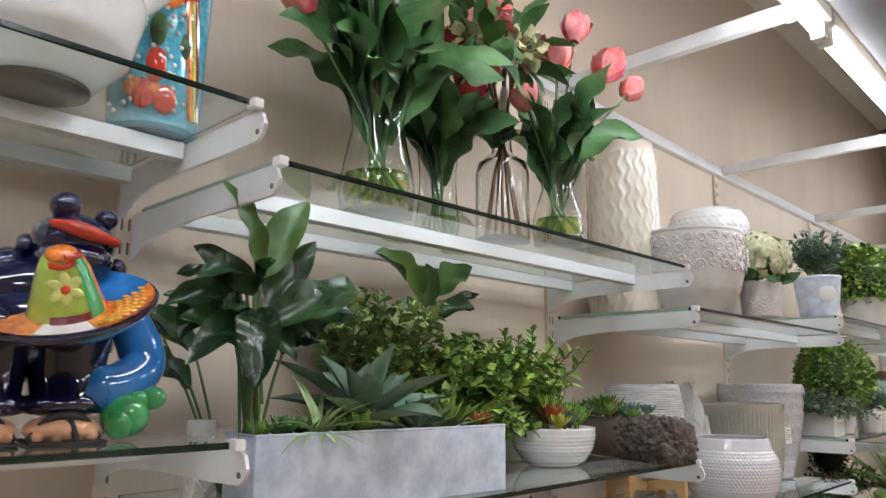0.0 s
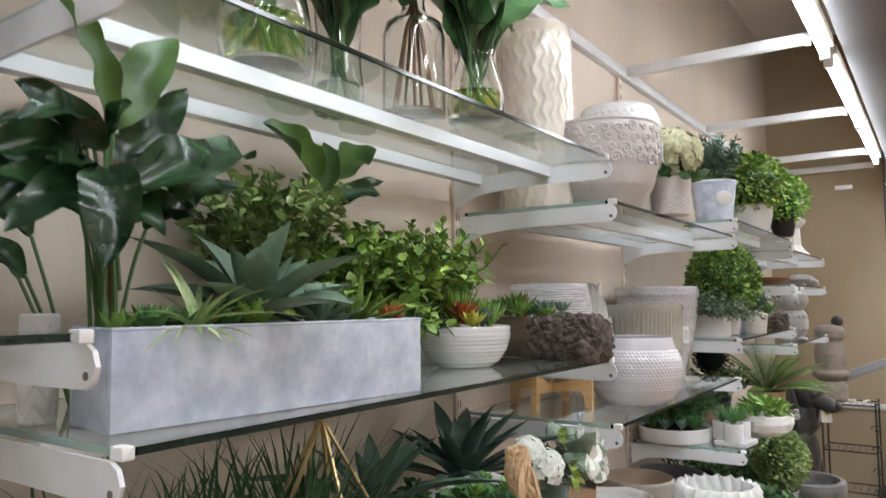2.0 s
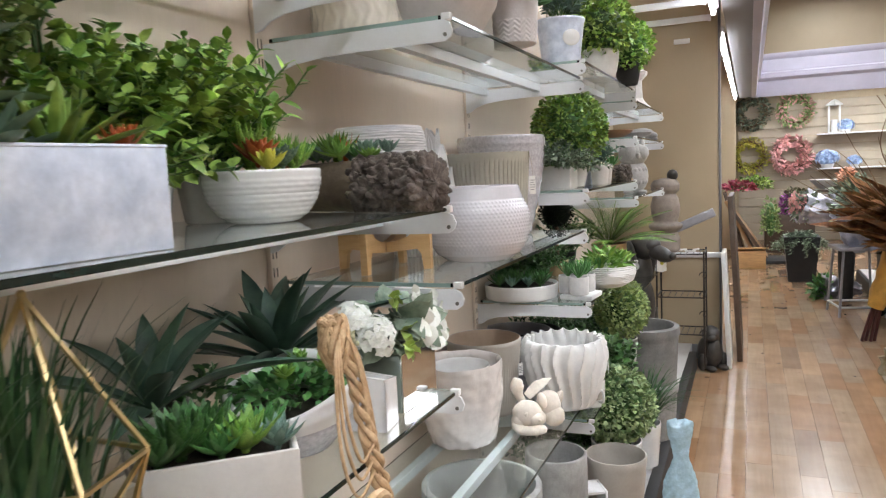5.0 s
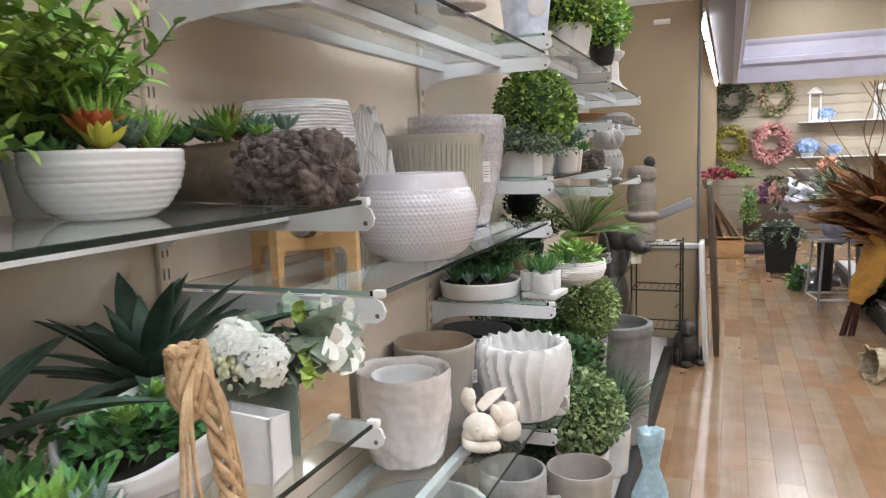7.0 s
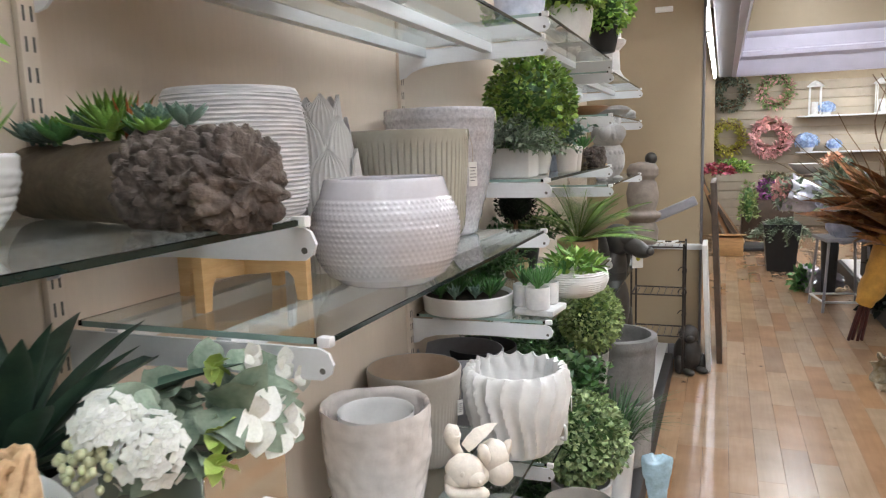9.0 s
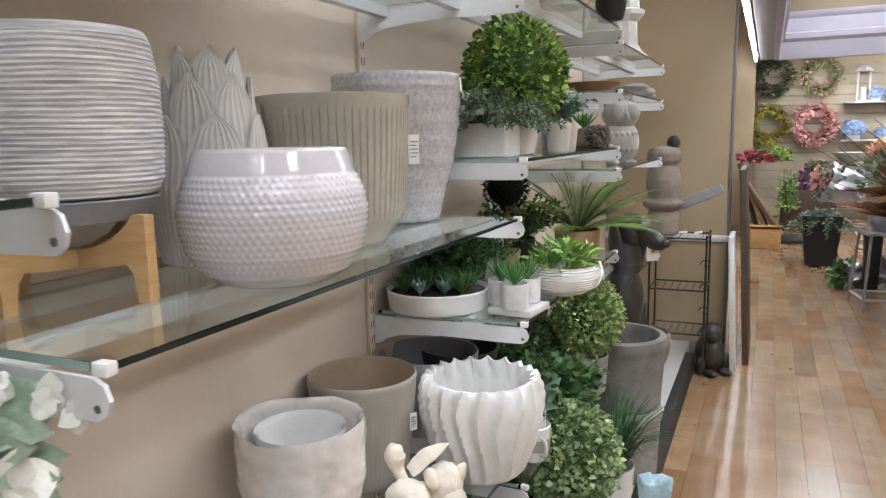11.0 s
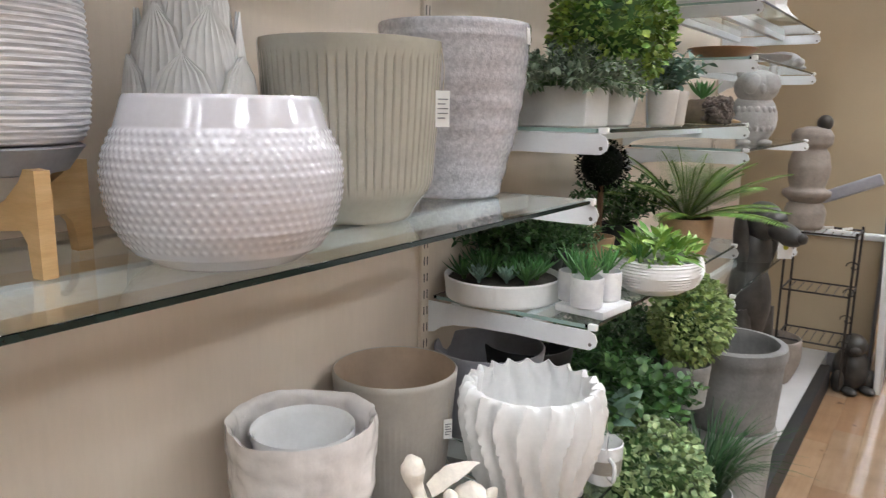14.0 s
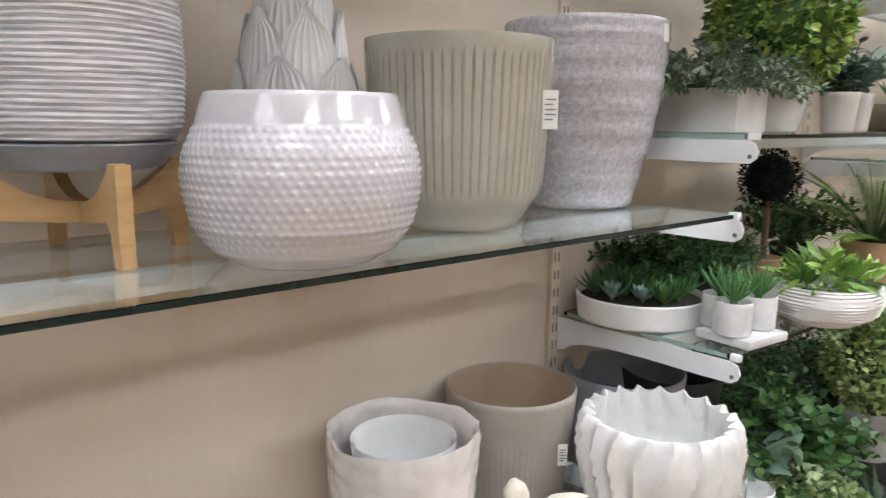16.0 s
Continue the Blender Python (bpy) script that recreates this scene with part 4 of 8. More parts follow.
for k in range(15):
    a = 0.4 + k * 2.4
    h = 0.12 + 0.008 * k
    rows.append((0.0, 0.02 * math.cos(a), h, 0.02 * math.sin(a) - 0.02, 0.12 * math.cos(a), h + rnd(-0.04, 0.05), 0.09 * math.sin(a) - 0.03, rnd(0.045, 0.065), 0))
rubber_plant(0.31, 0.025, TOPZ, 0.19, rows, "tall dark green rubber plant with broad leaves and a stake", 5)
rubber_plant(0.115, 0.09, BZ, 0.1, [(0.0, -0.05, 0.215, 0.0, -0.165, 0.29, 0.0, 0.066, 0), (0.0, -0.055, 0.165, 0.0, -0.175, 0.215, 0.02, 0.06, 0), (0.0, -0.10, 0.24, -0.01, -0.20, 0.235, 0.0, 0.06, 0)], "low dark rubber plant behind the painted figure", 6, False)
rubber_plant(0.11, 0.55, BZ, 0.30, [(0.2, -0.005, 0.352, 0.0, -0.155, 0.425, 0.02, 0.085, 1), (0.2, 0.012, 0.352, 0.0, 0.135, 0.432, 0.02, 0.10, 1), (0.2, 0.03, 0.305, 0.0, 0.185, 0.375, 0.0, 0.045, 0), (0.2, 0.0, 0.30, 0.01, 0.10, 0.33, 0.06, 0.065, 0), (0.2, -0.01, 0.29, 0.01, -0.13, 0.315, 0.05, 0.065, 0),
                                    (0.2, 0.0, 0.33, 0.01, 0.02, 0.43, -0.02, 0.07, 1)], "dark rubber plant leaning against the beige wall", 8)


def agave_plant(x, y, z, n, L, W, mat, label, seed, low=0.1, curl=0.22, lean=(0, 0)):
    t = thing("agave_plant", x, y, z, 0, label, "plant")
    agave(t, n, L, W, 0.006, mat, 0.0, low, curl, seed, lean)
    return t


agave_plant(0.325, 0.215, TOPZ + 0.012, 15, 0.165, 0.062, G_AGAVE, "grey green agave with broad pointed leaves", 11, 0.28, 0.30)
agave_plant(0.338, 0.31, TOPZ, 14, 0.085, 0.02, G_AGAVE, "small grey green agave in the metal planter", 12, 0.25, 0.1)
agave_plant(0.345, 0.375, TOPZ, 18, 0.088, 0.013, G_FERN, "small olive agave with narrow leaves", 13, 0.3, 0.05)
R.seed(31)
sp = thing("spider_plant", 0.335, 0.12, TOPZ, 0, "pale lime spider plant arching over the planter edge", "plant")
for k in range(28):
    a = k * 2.4
    e = rnd(0.55, 1.35)
    L = rnd(0.06, 0.12)
    part("blade", mesh_of("blade", leaf(L, 0.009, 7, 0.5, rnd(0.4, 1.1), 0.7, 0, 0.6), G_PALE, 60), None, sp, "", aim((0, 0, 0), (math.cos(a) * math.cos(e) + 0.25, math.sin(a) * math.cos(e), math.sin(e))))


def succulent(x, y, z, n, L, W, T, mat, label, seed=1, tilt=0.2, rz=0.0, name="succulent"):
    R.seed(seed)
    t = thing(name, x, y, z, rz, label, "succulent")
    rosette_part("rosette", pose(0, 0, 0), mat, t, "", n, L, W, T, tilt=tilt)
    return t


for k, (x, y, n, L, m) in enumerate(((0.330, 0.065, 24, 0.045, G_SUCC), (0.325, 0.03, 20, 0.036, G_LIME), (0.345, 0.195, 34, 0.055, G_LIME), (0.34, 0.155, 20, 0.04, G_SUCC), (0.325, 0.10, 18, 0.04, G_SUCC))):
    succulent(x, y, TOPZ, n, L, L * 0.42, L * 0.16, m, "bright green succulent rosette in the metal planter", 40 + k, 0.35)
succulent(0.378, 0.425, TOPZ, 28, 0.040, 0.012, 0.004, G_RED, "small reddish succulent in the metal planter", 47, 0.4)


def bush(x, y, z, n, reach, size, mat, label, seed, leaves=14, up=0.5, spread=1.0, W=0.74, droop=0.25, pot_r=0.0, pot_h=0.0, pot_mat=None, squash=(1, 1, 1), name="leafy_bush"):
    R.seed(seed)
    t = thing(name, x, y, z, 0, label, "plant")
    if pot_r:
        part("pot", lathe(pot_profile(pot_r * 0.8, pot_r, pot_h), 36), pot_mat, t)
        soil(t, pot_r - 0.008, pot_h - 0.012)
    tw, lv_ = sprigs(n, reach, size, (0, 0, max(0.0, pot_h - 0.015)), spread, leaves, W, up, 0.012, droop, squash)
    part("twig_frame", tw, STEM, t)
    part("foliage", lv_, mat, t)
    return t


bush(0.115, 0.40, BZ, 90, 0.36, 0.026, G_LIGHT, "light green small-leaved bush behind the planter", 51, 26, 1.1, 0.5, 0.92, pot_r=0.055, pot_h=0.08, pot_mat=GLAZE)
bush(0.17, 0.64, BZ, 150, 0.27, 0.026, G_BOX, "dense fresh green boxwood bush on the glass shelf", 52, 26, 0.75, 0.66, 0.92, pot_r=0.05, pot_h=0.075, pot_mat=GLAZE)
bush(0.13, 0.83, BZ, 60, 0.245, 0.036, G_FRESH, "leafy green bush with upright twigs", 53, 20, 0.8, 0.75, 0.5, 0.1, pot_r=0.05, pot_h=0.075, pot_mat=GLAZE)
bush(0.16, 0.52, BZ, 110, 0.28, 0.027, G_BOX, "dense green bush above the planter", 54, 24, 0.6, 0.8, 0.92)


# zigzag vase beside the planter
def zigzag(a, r, z, k):
    if k > 0.86:
        return r, z
    u = (a * 5 / (2 * math.pi)) % 1
    v = ((z + 0.016 * abs(u - 0.5) * 2) / 0.020) % 1
    return r - (0.0024 if v < 0.2 else 0), z


pot("zigzag_vase", 0.215, 0.005, BZ, dense([(0.018, 0), (0.020, 0.002), (0.020, 0.118), (0.018, 0.12)], 110) + [(0.016, 0.1), (0.015, 0.02), (0.005, 0.01)], MATTEWHITE, "white cylinder vase with engraved zigzag lines", 120, zigzag, category="vase")

# white textured bowl with succulents
def weave(a, r, z, k):
    if k > 0.8:
        return r, z
    v = z / 0.0075
    u = a * 24 / (2 * math.pi) + 0.5 * (int(v) % 2)
    return r + 0.0016 * (abs(math.sin(math.pi * v)) ** 0.5) * (0.75 + 0.25 * abs(math.sin(math.pi * u))), z


sb = thing("succulent_bowl", 0.252, 0.812, BZ, 0, "white woven-textured bowl planted with colourful succulents", "planter")
part("bowl", lathe(dense([(0.044, 0), (0.052, 0.002), (0.068, 0.012), (0.083, 0.034), (0.090, 0.058), (0.092, 0.078), (0.090, 0.081), (0.087, 0.079)], 60) + [(0.064, 0.05), (0.04, 0.02), (0.01, 0.015)], 192, weave), GLAZE, sb)
soil(sb, 0.080, 0.070)
R.seed(60)
for nm, m, n, L, W, T, tl, px_, py_, pz_, lab in (
        ("yellow_rosette", G_YEL, 22, 0.040, 0.021, 0.006, 0.40, 0.045, -0.04, 0.078, "yellow green rosette"), ("red_rosette", G_RED, 26, 0.050, 0.028, 0.006, 0.45, 0.012, -0.022, 0.088, "red brown rosette"),
        ("dark_rosette", G_AGAVE, 24, 0.042, 0.024, 0.006, 0.45, 0.040, 0.002, 0.082, "grey green rosette"), ("green_rosette", G_FRESH, 60, 0.062, 0.012, 0.004, 0.50, 0.035, 0.040, 0.076, "bright green spiky rosette"),
        ("green_rosette", G_FRESH, 64, 0.070, 0.011, 0.004, 0.50, 0.0, 0.045, 0.080, "bright green spiky rosette"), ("spiky_rosette", G_FRESH, 70, 0.095, 0.014, 0.004, 0.6, -0.030, 0.015, 0.076, "tall spiky green rosette"),
        ("red_rosette", G_RED, 16, 0.028, 0.010, 0.004, 0.4, 0.0, 0.068, 0.074, "small red tipped rosette"), ("green_rosette", G_SUCC, 26, 0.035, 0.017, 0.006, 0.3, -0.035, -0.040, 0.070, "")):
    rosette_part(nm, pose(px_, py_, pz_), m, sb, lab, n, L, W, T, tilt=tl)

# log planter, lying across the shelf
BARK = surface("rough_bark", (0.05, 0.038, 0.032), 0.85, 0, 0.3, 45.0, 260.0, 0.8, second=(0.17, 0.135, 0.115))
LOGSIDE = surface("peeled_log", (0.13, 0.095, 0.065), 0.8, 0, 0.3, 16.0, 90.0, 0.6, second=(0.22, 0.165, 0.115))


def log_planter(x, y, z, rz, L, r, seed, label):
    """A lying log along +x: smooth side, then a swollen end of deep flaky bark."""
    t = thing("log_planter", x, y, z, rz, label, "planter")
    n, m = 30, 72
    V = []
    for i in range(n + 1):
        u = i / n
        for k in range(m):
            a = 2 * math.pi * k / m
            e = Vector((math.cos(a) * 1.5, math.sin(a) * 1.5, u * 4 + seed))
            q = r * (1 + 0.06 * noise.noise(e) + 0.025 * noise.noise(e * 4) - 0.09 * math.exp(-((u - 0.35) / 0.05) ** 2) * max(0, math.sin(a + 0.6))) * (1 if 0 < i < n else 0.93)
            V.append((u * L * 0.66, q * math.cos(a), max(0.0005, r * 0.95 + q * 0.95 * math.sin(a))))
    F = [(i * m + k, i * m + (k + 1) % m, (i + 1) * m + (k + 1) % m, (i + 1) * m + k) for i in range(n) for k in range(m)] + [tuple(range(m))[::-1], tuple(range(n * m, n * m + m))]
    part("log_body", (V, F), LOGSIDE, t, "smooth brown side of the log", sharp=60)
    n, m, rb, V = 84, 132, r * 1.07, []
    for i in range(n + 1):
        u = i / n
        if u < 0.78:
            px_, q0 = L * (0.60 + 0.36 * u / 0.78), rb * (0.97 + 0.06 * math.sin(math.pi * u / 0.78))
        else:
            w_ = (u - 0.78) / 0.22
            px_, q0 = L * 0.96 + 0.016 * math.sin(w_ * math.pi / 2), rb * 0.99 * math.cos(w_ * math.pi / 2) ** 0.8 + 0.001
        for k in range(m):
            a = 2 * math.pi * k / m
            p = Vector((px_, q0 * math.cos(a), q0 * math.sin(a)))
            c = p + Vector((noise.noise(p * 38 + Vector((seed, 0, 0))), noise.noise(p * 38 + Vector((0, 5, seed))), noise.noise(p * 38))) * 0.012
            d = noise.voronoi(Vector((c.x * 58, c.y * 70, c.z * 85)))[0]
            f = noise.voronoi(Vector((c.x * 150, c.y * 210, c.z * 210)))[0]
            h = 0.0115 * (1 - min(1.0, d[0] * 1.25) ** 2) + 0.0032 * (1 - min(1.0, f[0] * 1.2) ** 2) + 0.005 * noise.noise(c * 26) - 0.009
            nrm = Vector((0.15 if u < 0.78 else 0.15 + 0.85 * (u - 0.78) / 0.22, math.cos(a), math.sin(a))).normalized()
            if u < 0.04:
                h -= 0.006 * (1 - u / 0.04)
            p = p + nrm * h
            V.append((p.x + 0.006 * noise.noise(Vector((a * 2, seed, 0))) * (1 - u), p.y, max(0.0006, p.z + r * 0.98)))
    F = [(i * m + k, i * m + (k + 1) % m, (i + 1) * m + (k + 1) % m, (i + 1) * m + k) for i in range(n) for k in range(m)] + [tuple(range(m))[::-1], tuple(range(n * m, n * m + m))]
    part("bark", (V, F), BARK, t, "rough flaky dark bark end", sharp=50)
    return t


lg = log_planter(0.045, 1.118, BZ, -17, 0.445, 0.049, 2, "brown log planter with rough bark and succulents")
R.seed(62)
for nm, m, n, L, W, T, tl, px_, py_, pz_ in (
        ("blue_rosette", G_BLUE, 26, 0.046, 0.019, 0.007, 0.15, 0.085, -0.012, 0.093), ("dark_rosette", G_AGAVE, 22, 0.050, 0.015, 0.006, 0.12, 0.045, -0.010, 0.092), ("green_rosette", G_SUCC, 30, 0.040, 0.021, 0.007, 0.35, 0.135, 0.004, 0.102),
        ("green_rosette", G_SUCC, 26, 0.036, 0.020, 0.007, 0.25, 0.120, -0.022, 0.092), ("lime_rosette", G_LIME, 22, 0.032, 0.016, 0.006, 0.35, 0.145, 0.020, 0.112), ("olive_rosette", G_FERN, 44, 0.066, 0.014, 0.005, 0.40, 0.195, 0.006, 0.096),
        ("red_tipped_rosette", G_RED, 12, 0.058, 0.006, 0.003, 0.6, 0.215, 0.012, 0.096), ("lime_rosette", G_LIME, 16, 0.055, 0.015, 0.005, 0.0, 0.235, -0.020, 0.098), ("blue_rosette", G_BLUE, 24, 0.042, 0.020, 0.007, 0.3, 0.275, 0.010, 0.098),
        ("blue_rosette", G_BLUE, 20, 0.034, 0.017, 0.007, 0.25, 0.325, 0.012, 0.102), ("dark_rosette", G_AGAVE, 20, 0.034, 0.016, 0.006, 0.3, 0.165, -0.014, 0.098), ("green_rosette", G_SUCC, 18, 0.030, 0.014, 0.006, 0.3, 0.255, 0.018, 0.098)):
    rosette_part(nm, pose(px_, py_, pz_), m, lg, "", n, L, W, T, tilt=tl)
for k in range(12):
    L = rnd(0.026, 0.042)
    rosette_part(("blue_rosette", "green_rosette", "dark_rosette", "lime_rosette")[k % 4], pose(0.03 + 0.025 * k, rnd(-0.024, 0.02), 0.094), (G_BLUE, G_SUCC, G_AGAVE, G_LIME)[k % 4], lg, "", 22, L, L * 0.5, 0.006, tilt=rnd(0.1, 0.4))


# ---------- lower glass shelf: grasses, succulents, glass vase ----------
A3 = 1.0485
GOLD = surface("brushed_gold", (0.68, 0.53, 0.28), 0.35, 1.0, 0.1, 20.0, 160.0, 0.05)
ROPE = surface("jute_rope", (0.42, 0.27, 0.14), 0.9, 0, 0.2, 40.0, 160.0, 0.6, second=(0.60, 0.42, 0.25))
HOUSEWHITE = surface("pale_stoneware", (0.56, 0.53, 0.50), 0.5, 0, 0.06, 14.0, 120.0, 0.12)
MIRROR = surface("dark_mirror", (0.82, 0.84, 0.84), 0.03, 1.0, 0.01, 5.0, 50.0, 0.0)

R.seed(70)
gr = thing("grass_plant", 0.26, 0.17, A3, 0, "dark green artificial grass in a trough", "plant")
part("trough", box(-0.06, 0.06, -0.17, 0.17, 0, 0.06, 0.006), GREYCER, gr, "grey trough")
g1 = [blades(62, 0.27, 0.008, 0.055, 0.45, 0.4, 0.01, yy) for yy in (-0.15, -0.08, 0.0, 0.08, 0.15, 0.2)]
part("foliage", shift(join(*g1), 0, 0, 0.05), G_GRASS, gr)

# geometric gold terrarium: apex, belt and foot of slim bars
tr = thing("gold_terrarium", 0.30, 0.36, A3, 0, "open geometric terrarium frame of gold metal bars", "terrarium")
apex = Vector((0, 0, 0.318))
belt = [Vector((0.10 * math.cos(radians(a)), 0.10 * math.sin(radians(a)), 0.142)) for k, a in enumerate((53, 125, 197, 269, 341))]
foot = [Vector((0.06 * math.cos(radians(a)), 0.06 * math.sin(radians(a)), 0.003)) for a in (17, 89, 161, 233, 305)]
for k in range(5):
    for p, q in ((apex, belt[k]), (belt[k], belt[(k + 1) % 5]), (belt[k], foot[k]), (belt[(k + 1) % 5], foot[k]), (foot[k], foot[(k + 1) % 5])):
        part("bar", tube([p, q], 0.0032, 4), GOLD, tr)
part("top_ball", ball((0, 0, 0.32), 0.005, 10, 6), GOLD, tr)
succulent(0.305, 0.37, A3, 40, 0.10, 0.016, 0.006, G_YEL, "yellow green spiky succulent inside the gold frame", 71, 0.6)


def potted_agave(x, y, z, n, L, W, pr, ph, pmat, label, seed, bend=None, low=0.1, curl=0.25, mat=G_ALOE, lean=(0, 0)):
    t = thing("potted_agave", x, y, z, 0, label, "plant")
    part("pot", lathe(dense(pot_profile(pr * 0.82, pr, ph), 40), 72, bend), pmat, t)
    soil(t, pr - 0.008, ph - 0.006)
    agave(t, n, L, W, 0.007, mat, ph - 0.006, low, curl, seed, lean)
    return t


potted_agave(0.15, 0.655, A3, 11, 0.225, 0.042, 0.056, 0.10, HOUSEWHITE, "dark green agave in a ribbed grey pot", 72, flutes(18, 0.005, 0.005, 0.09), 0.3, 0.38)
potted_agave(0.14, 0.965, A3, 30, 0.25, 0.044, 0.06, 0.085, GLAZE, "large dark green agave with broad leaves", 73, None, 0.18, 0.34)
t = thing("succulent_planter", 0.314, 0.604, A3, 41, "pale stoneware box planter filled with green succulents", "planter")
for g in (box(-0.095, 0.095, -0.055, -0.047, 0, 0.078, 0.003), box(-0.095, 0.095, 0.047, 0.055, 0, 0.078, 0.003), box(-0.095, -0.087, -0.0465, 0.0465, 0, 0.078, 0.003), box(0.087, 0.095, -0.0465, 0.0465, 0, 0.078, 0.003)):
    part("side_panel", g, HOUSEWHITE, t)
part("filling", box(-0.086, 0.086, -0.046, 0.046, 0.011, 0.068, 0.003), SOIL, t, "dark moss filling")
R.seed(74)
for nm, m, n, L, px, py in (("lime_rosette", G_LIME, 40, 0.066, 0.03, -0.012), ("green_rosette", G_SUCC, 34, 0.055, 0.0, -0.02), ("blue_rosette", G_BLUE, 28, 0.05, 0.07, -0.02), ("dark_rosette", G_DEEP, 44, 0.085, -0.05, -0.005), ("dark_rosette", G_DEEP, 40, 0.08, -0.02, 0.025), ("green_rosette", G_SUCC, 30, 0.055, 0.055, 0.03), ("dark_rosette", G_DEEP, 36, 0.06, -0.075, -0.03)):
    rosette_part(nm, pose(px, py, 0.070), m, t, "", n, L, L * 0.36, L * 0.13, tilt=0.35)

# white boat-shaped planter with trailing greens
def boat(a, r, z, k):
    return r, z + 0.028 * (z / 0.1) ** 2 * (math.cos(a - 1.9) ** 3)


t = thing("white_curved_planter", 0.285, 0.80, A3, 0, "glossy white curved planter with leafy green succulents", "planter")
part("pot", lathe(dense([(0.096, 0.0535), (0.103, 0.075), (0.102, 0.100), (0.098, 0.104), (0.092, 0.098), (0.088, 0.06)], 24), 64, boat, 1, (False, False)), GLAZE, t, "glossy white upper band")
part("base", lathe(dense([(0.055, 0), (0.062, 0.002), (0.082, 0.025), (0.095, 0.052), (0.088, 0.054), (0.075, 0.03), (0.01, 0.015)], 24), 64, boat), LILAC, t, "grey lower half")
soil(t, 0.088, 0.07)
R.seed(75)
part("foliage", leaf_ball(420, 0.080, 0.080, 0.026, 0.018, 0.7, 0.5, -0.1, 0.092), G_SUCC, t)
part("trailing_foliage", shift(leaf_ball(130, 0.03, 0.035, 0.06, 0.022, 0.6, 0.6), -0.105, -0.06, 0.08), G_DEEP, t)
for k, (px, py) in enumerate(((0.06, 0.01), (0.03, -0.05), (0.0, 0.03))):
    rosette_part("rosette", pose(px, py, 0.125), G_LIME, t, "", 16, 0.032, 0.015, 0.006)
wb = thing("white_square_vase", 0.355, 0.915, A3, 8, "glossy white square vase with a slanted rim", "vase")
for k, (a, b) in enumerate((((-0.045, -0.03), (0.045, -0.03)), ((0.045, -0.03), (0.045, 0.03)), ((0.045, 0.03), (-0.045, 0.03)), ((-0.045, 0.03), (-0.045, -0.03)))):
    d = Vector((b[0] - a[0], b[1] - a[1], 0)).normalized()
    inn = Vector((-d.y, d.x, 0)) * 0.006
    V = []
    for p, z0 in ((a, 0), (b, 0)):
        h = 0.078 + 0.010 * (p[1] < 0) + 0.012 * (p[0] < 0)
        for o in (Vector((0, 0, 0)), inn):
            V += [(p[0] + o.x, p[1] + o.y, 0.001 * k * 0.3), (p[0] + o.x, p[1] + o.y, h)]
    part("side_panel", (V, [(0, 1, 5, 4), (2, 6, 7, 3), (1, 3, 7, 5), (0, 4, 6, 2), (0, 2, 3, 1), (4, 5, 7, 6)]), GLAZE, wb)
part("base", box(-0.04, 0.04, -0.025, 0.025, 0.001, 0.008, 0), GLAZE, wb)

# jute knot hanging over the front edge
t = thing("jute_knot", 0.388, 0.772, 0.93, 0, "thick braided jute rope tassel leaning over the shelf edge", "rope")
R.seed(76)


def rope_at(z):
    """Middle of the rope: it leans on the planter and hangs out past the edge."""
    k = max(0.0, 1 - z / 0.30)
    return 0.078 * k ** 0.6, 0.004 * math.sin(z * 30) + 0.004


for s_ in range(4):
    pts = []
    for i in range(34):
        z = 0.30 - i * 0.0095
        cx, cy = rope_at(z)
        pts.append((cx + 0.0085 * math.cos(s_ * 1.571 + i * 0.62), cy + 0.0105 * math.sin(s_ * 1.571 + i * 0.62), z))
    part("braid_strand", tube(curve_points(pts, 2), [0.0064 * (0.75 + 0.25 * math.sin(i * 0.9)) for i in range(67)], 9), ROPE, t)
for k in range(9):
    a = k * 0.7
    pts = curve_points([(0.014 * math.cos(a) + 0.008, 0.016 * math.sin(a), 0.262), (0.018 * math.cos(a + 0.9) + 0.004, 0.023 * math.sin(a + 0.9), 0.298), (0.014 * math.cos(a + 2), 0.024 * math.sin(a + 2), 0.332), (0.017 * math.cos(a + 3.2), 0.022 * math.sin(a + 3.2), 0.290), (0.012 * math.cos(a + 4) + 0.01, 0.015 * math.sin(a + 4), 0.255)], 6)
    part("knot_strand", tube(pts, 0.0052, 8), ROPE, t)
for k in range(6):
    w_ = (-1 if k % 2 else 1) * (0.024 + 0.005 * k)
    pts = curve_points([(0.012, 0.0, 0.315), (0.030, w_ * 0.7 - 0.012, 0.290 - 0.004 * k), (0.048, w_ - 0.022, 0.215 - 0.012 * k), (0.058, w_ * 0.6 - 0.02, 0.150 - 0.012 * k), (0.060, 0.0, 0.165 - 0.01 * k)], 7)
    part("cord", tube(pts, 0.0025, 6), ROPE, t)
for k in range(3):
    pts = curve_points([(0.075, 0.0, 0.070 - 0.012 * k), (0.085, -0.045, 0.095 - 0.014 * k), (0.080, -0.105, 0.080 - 0.018 * k), (0.07, -0.15, 0.04 - 0.02 * k)], 8)
    part("loop", tube(pts, 0.0085, 8), ROPE, t)

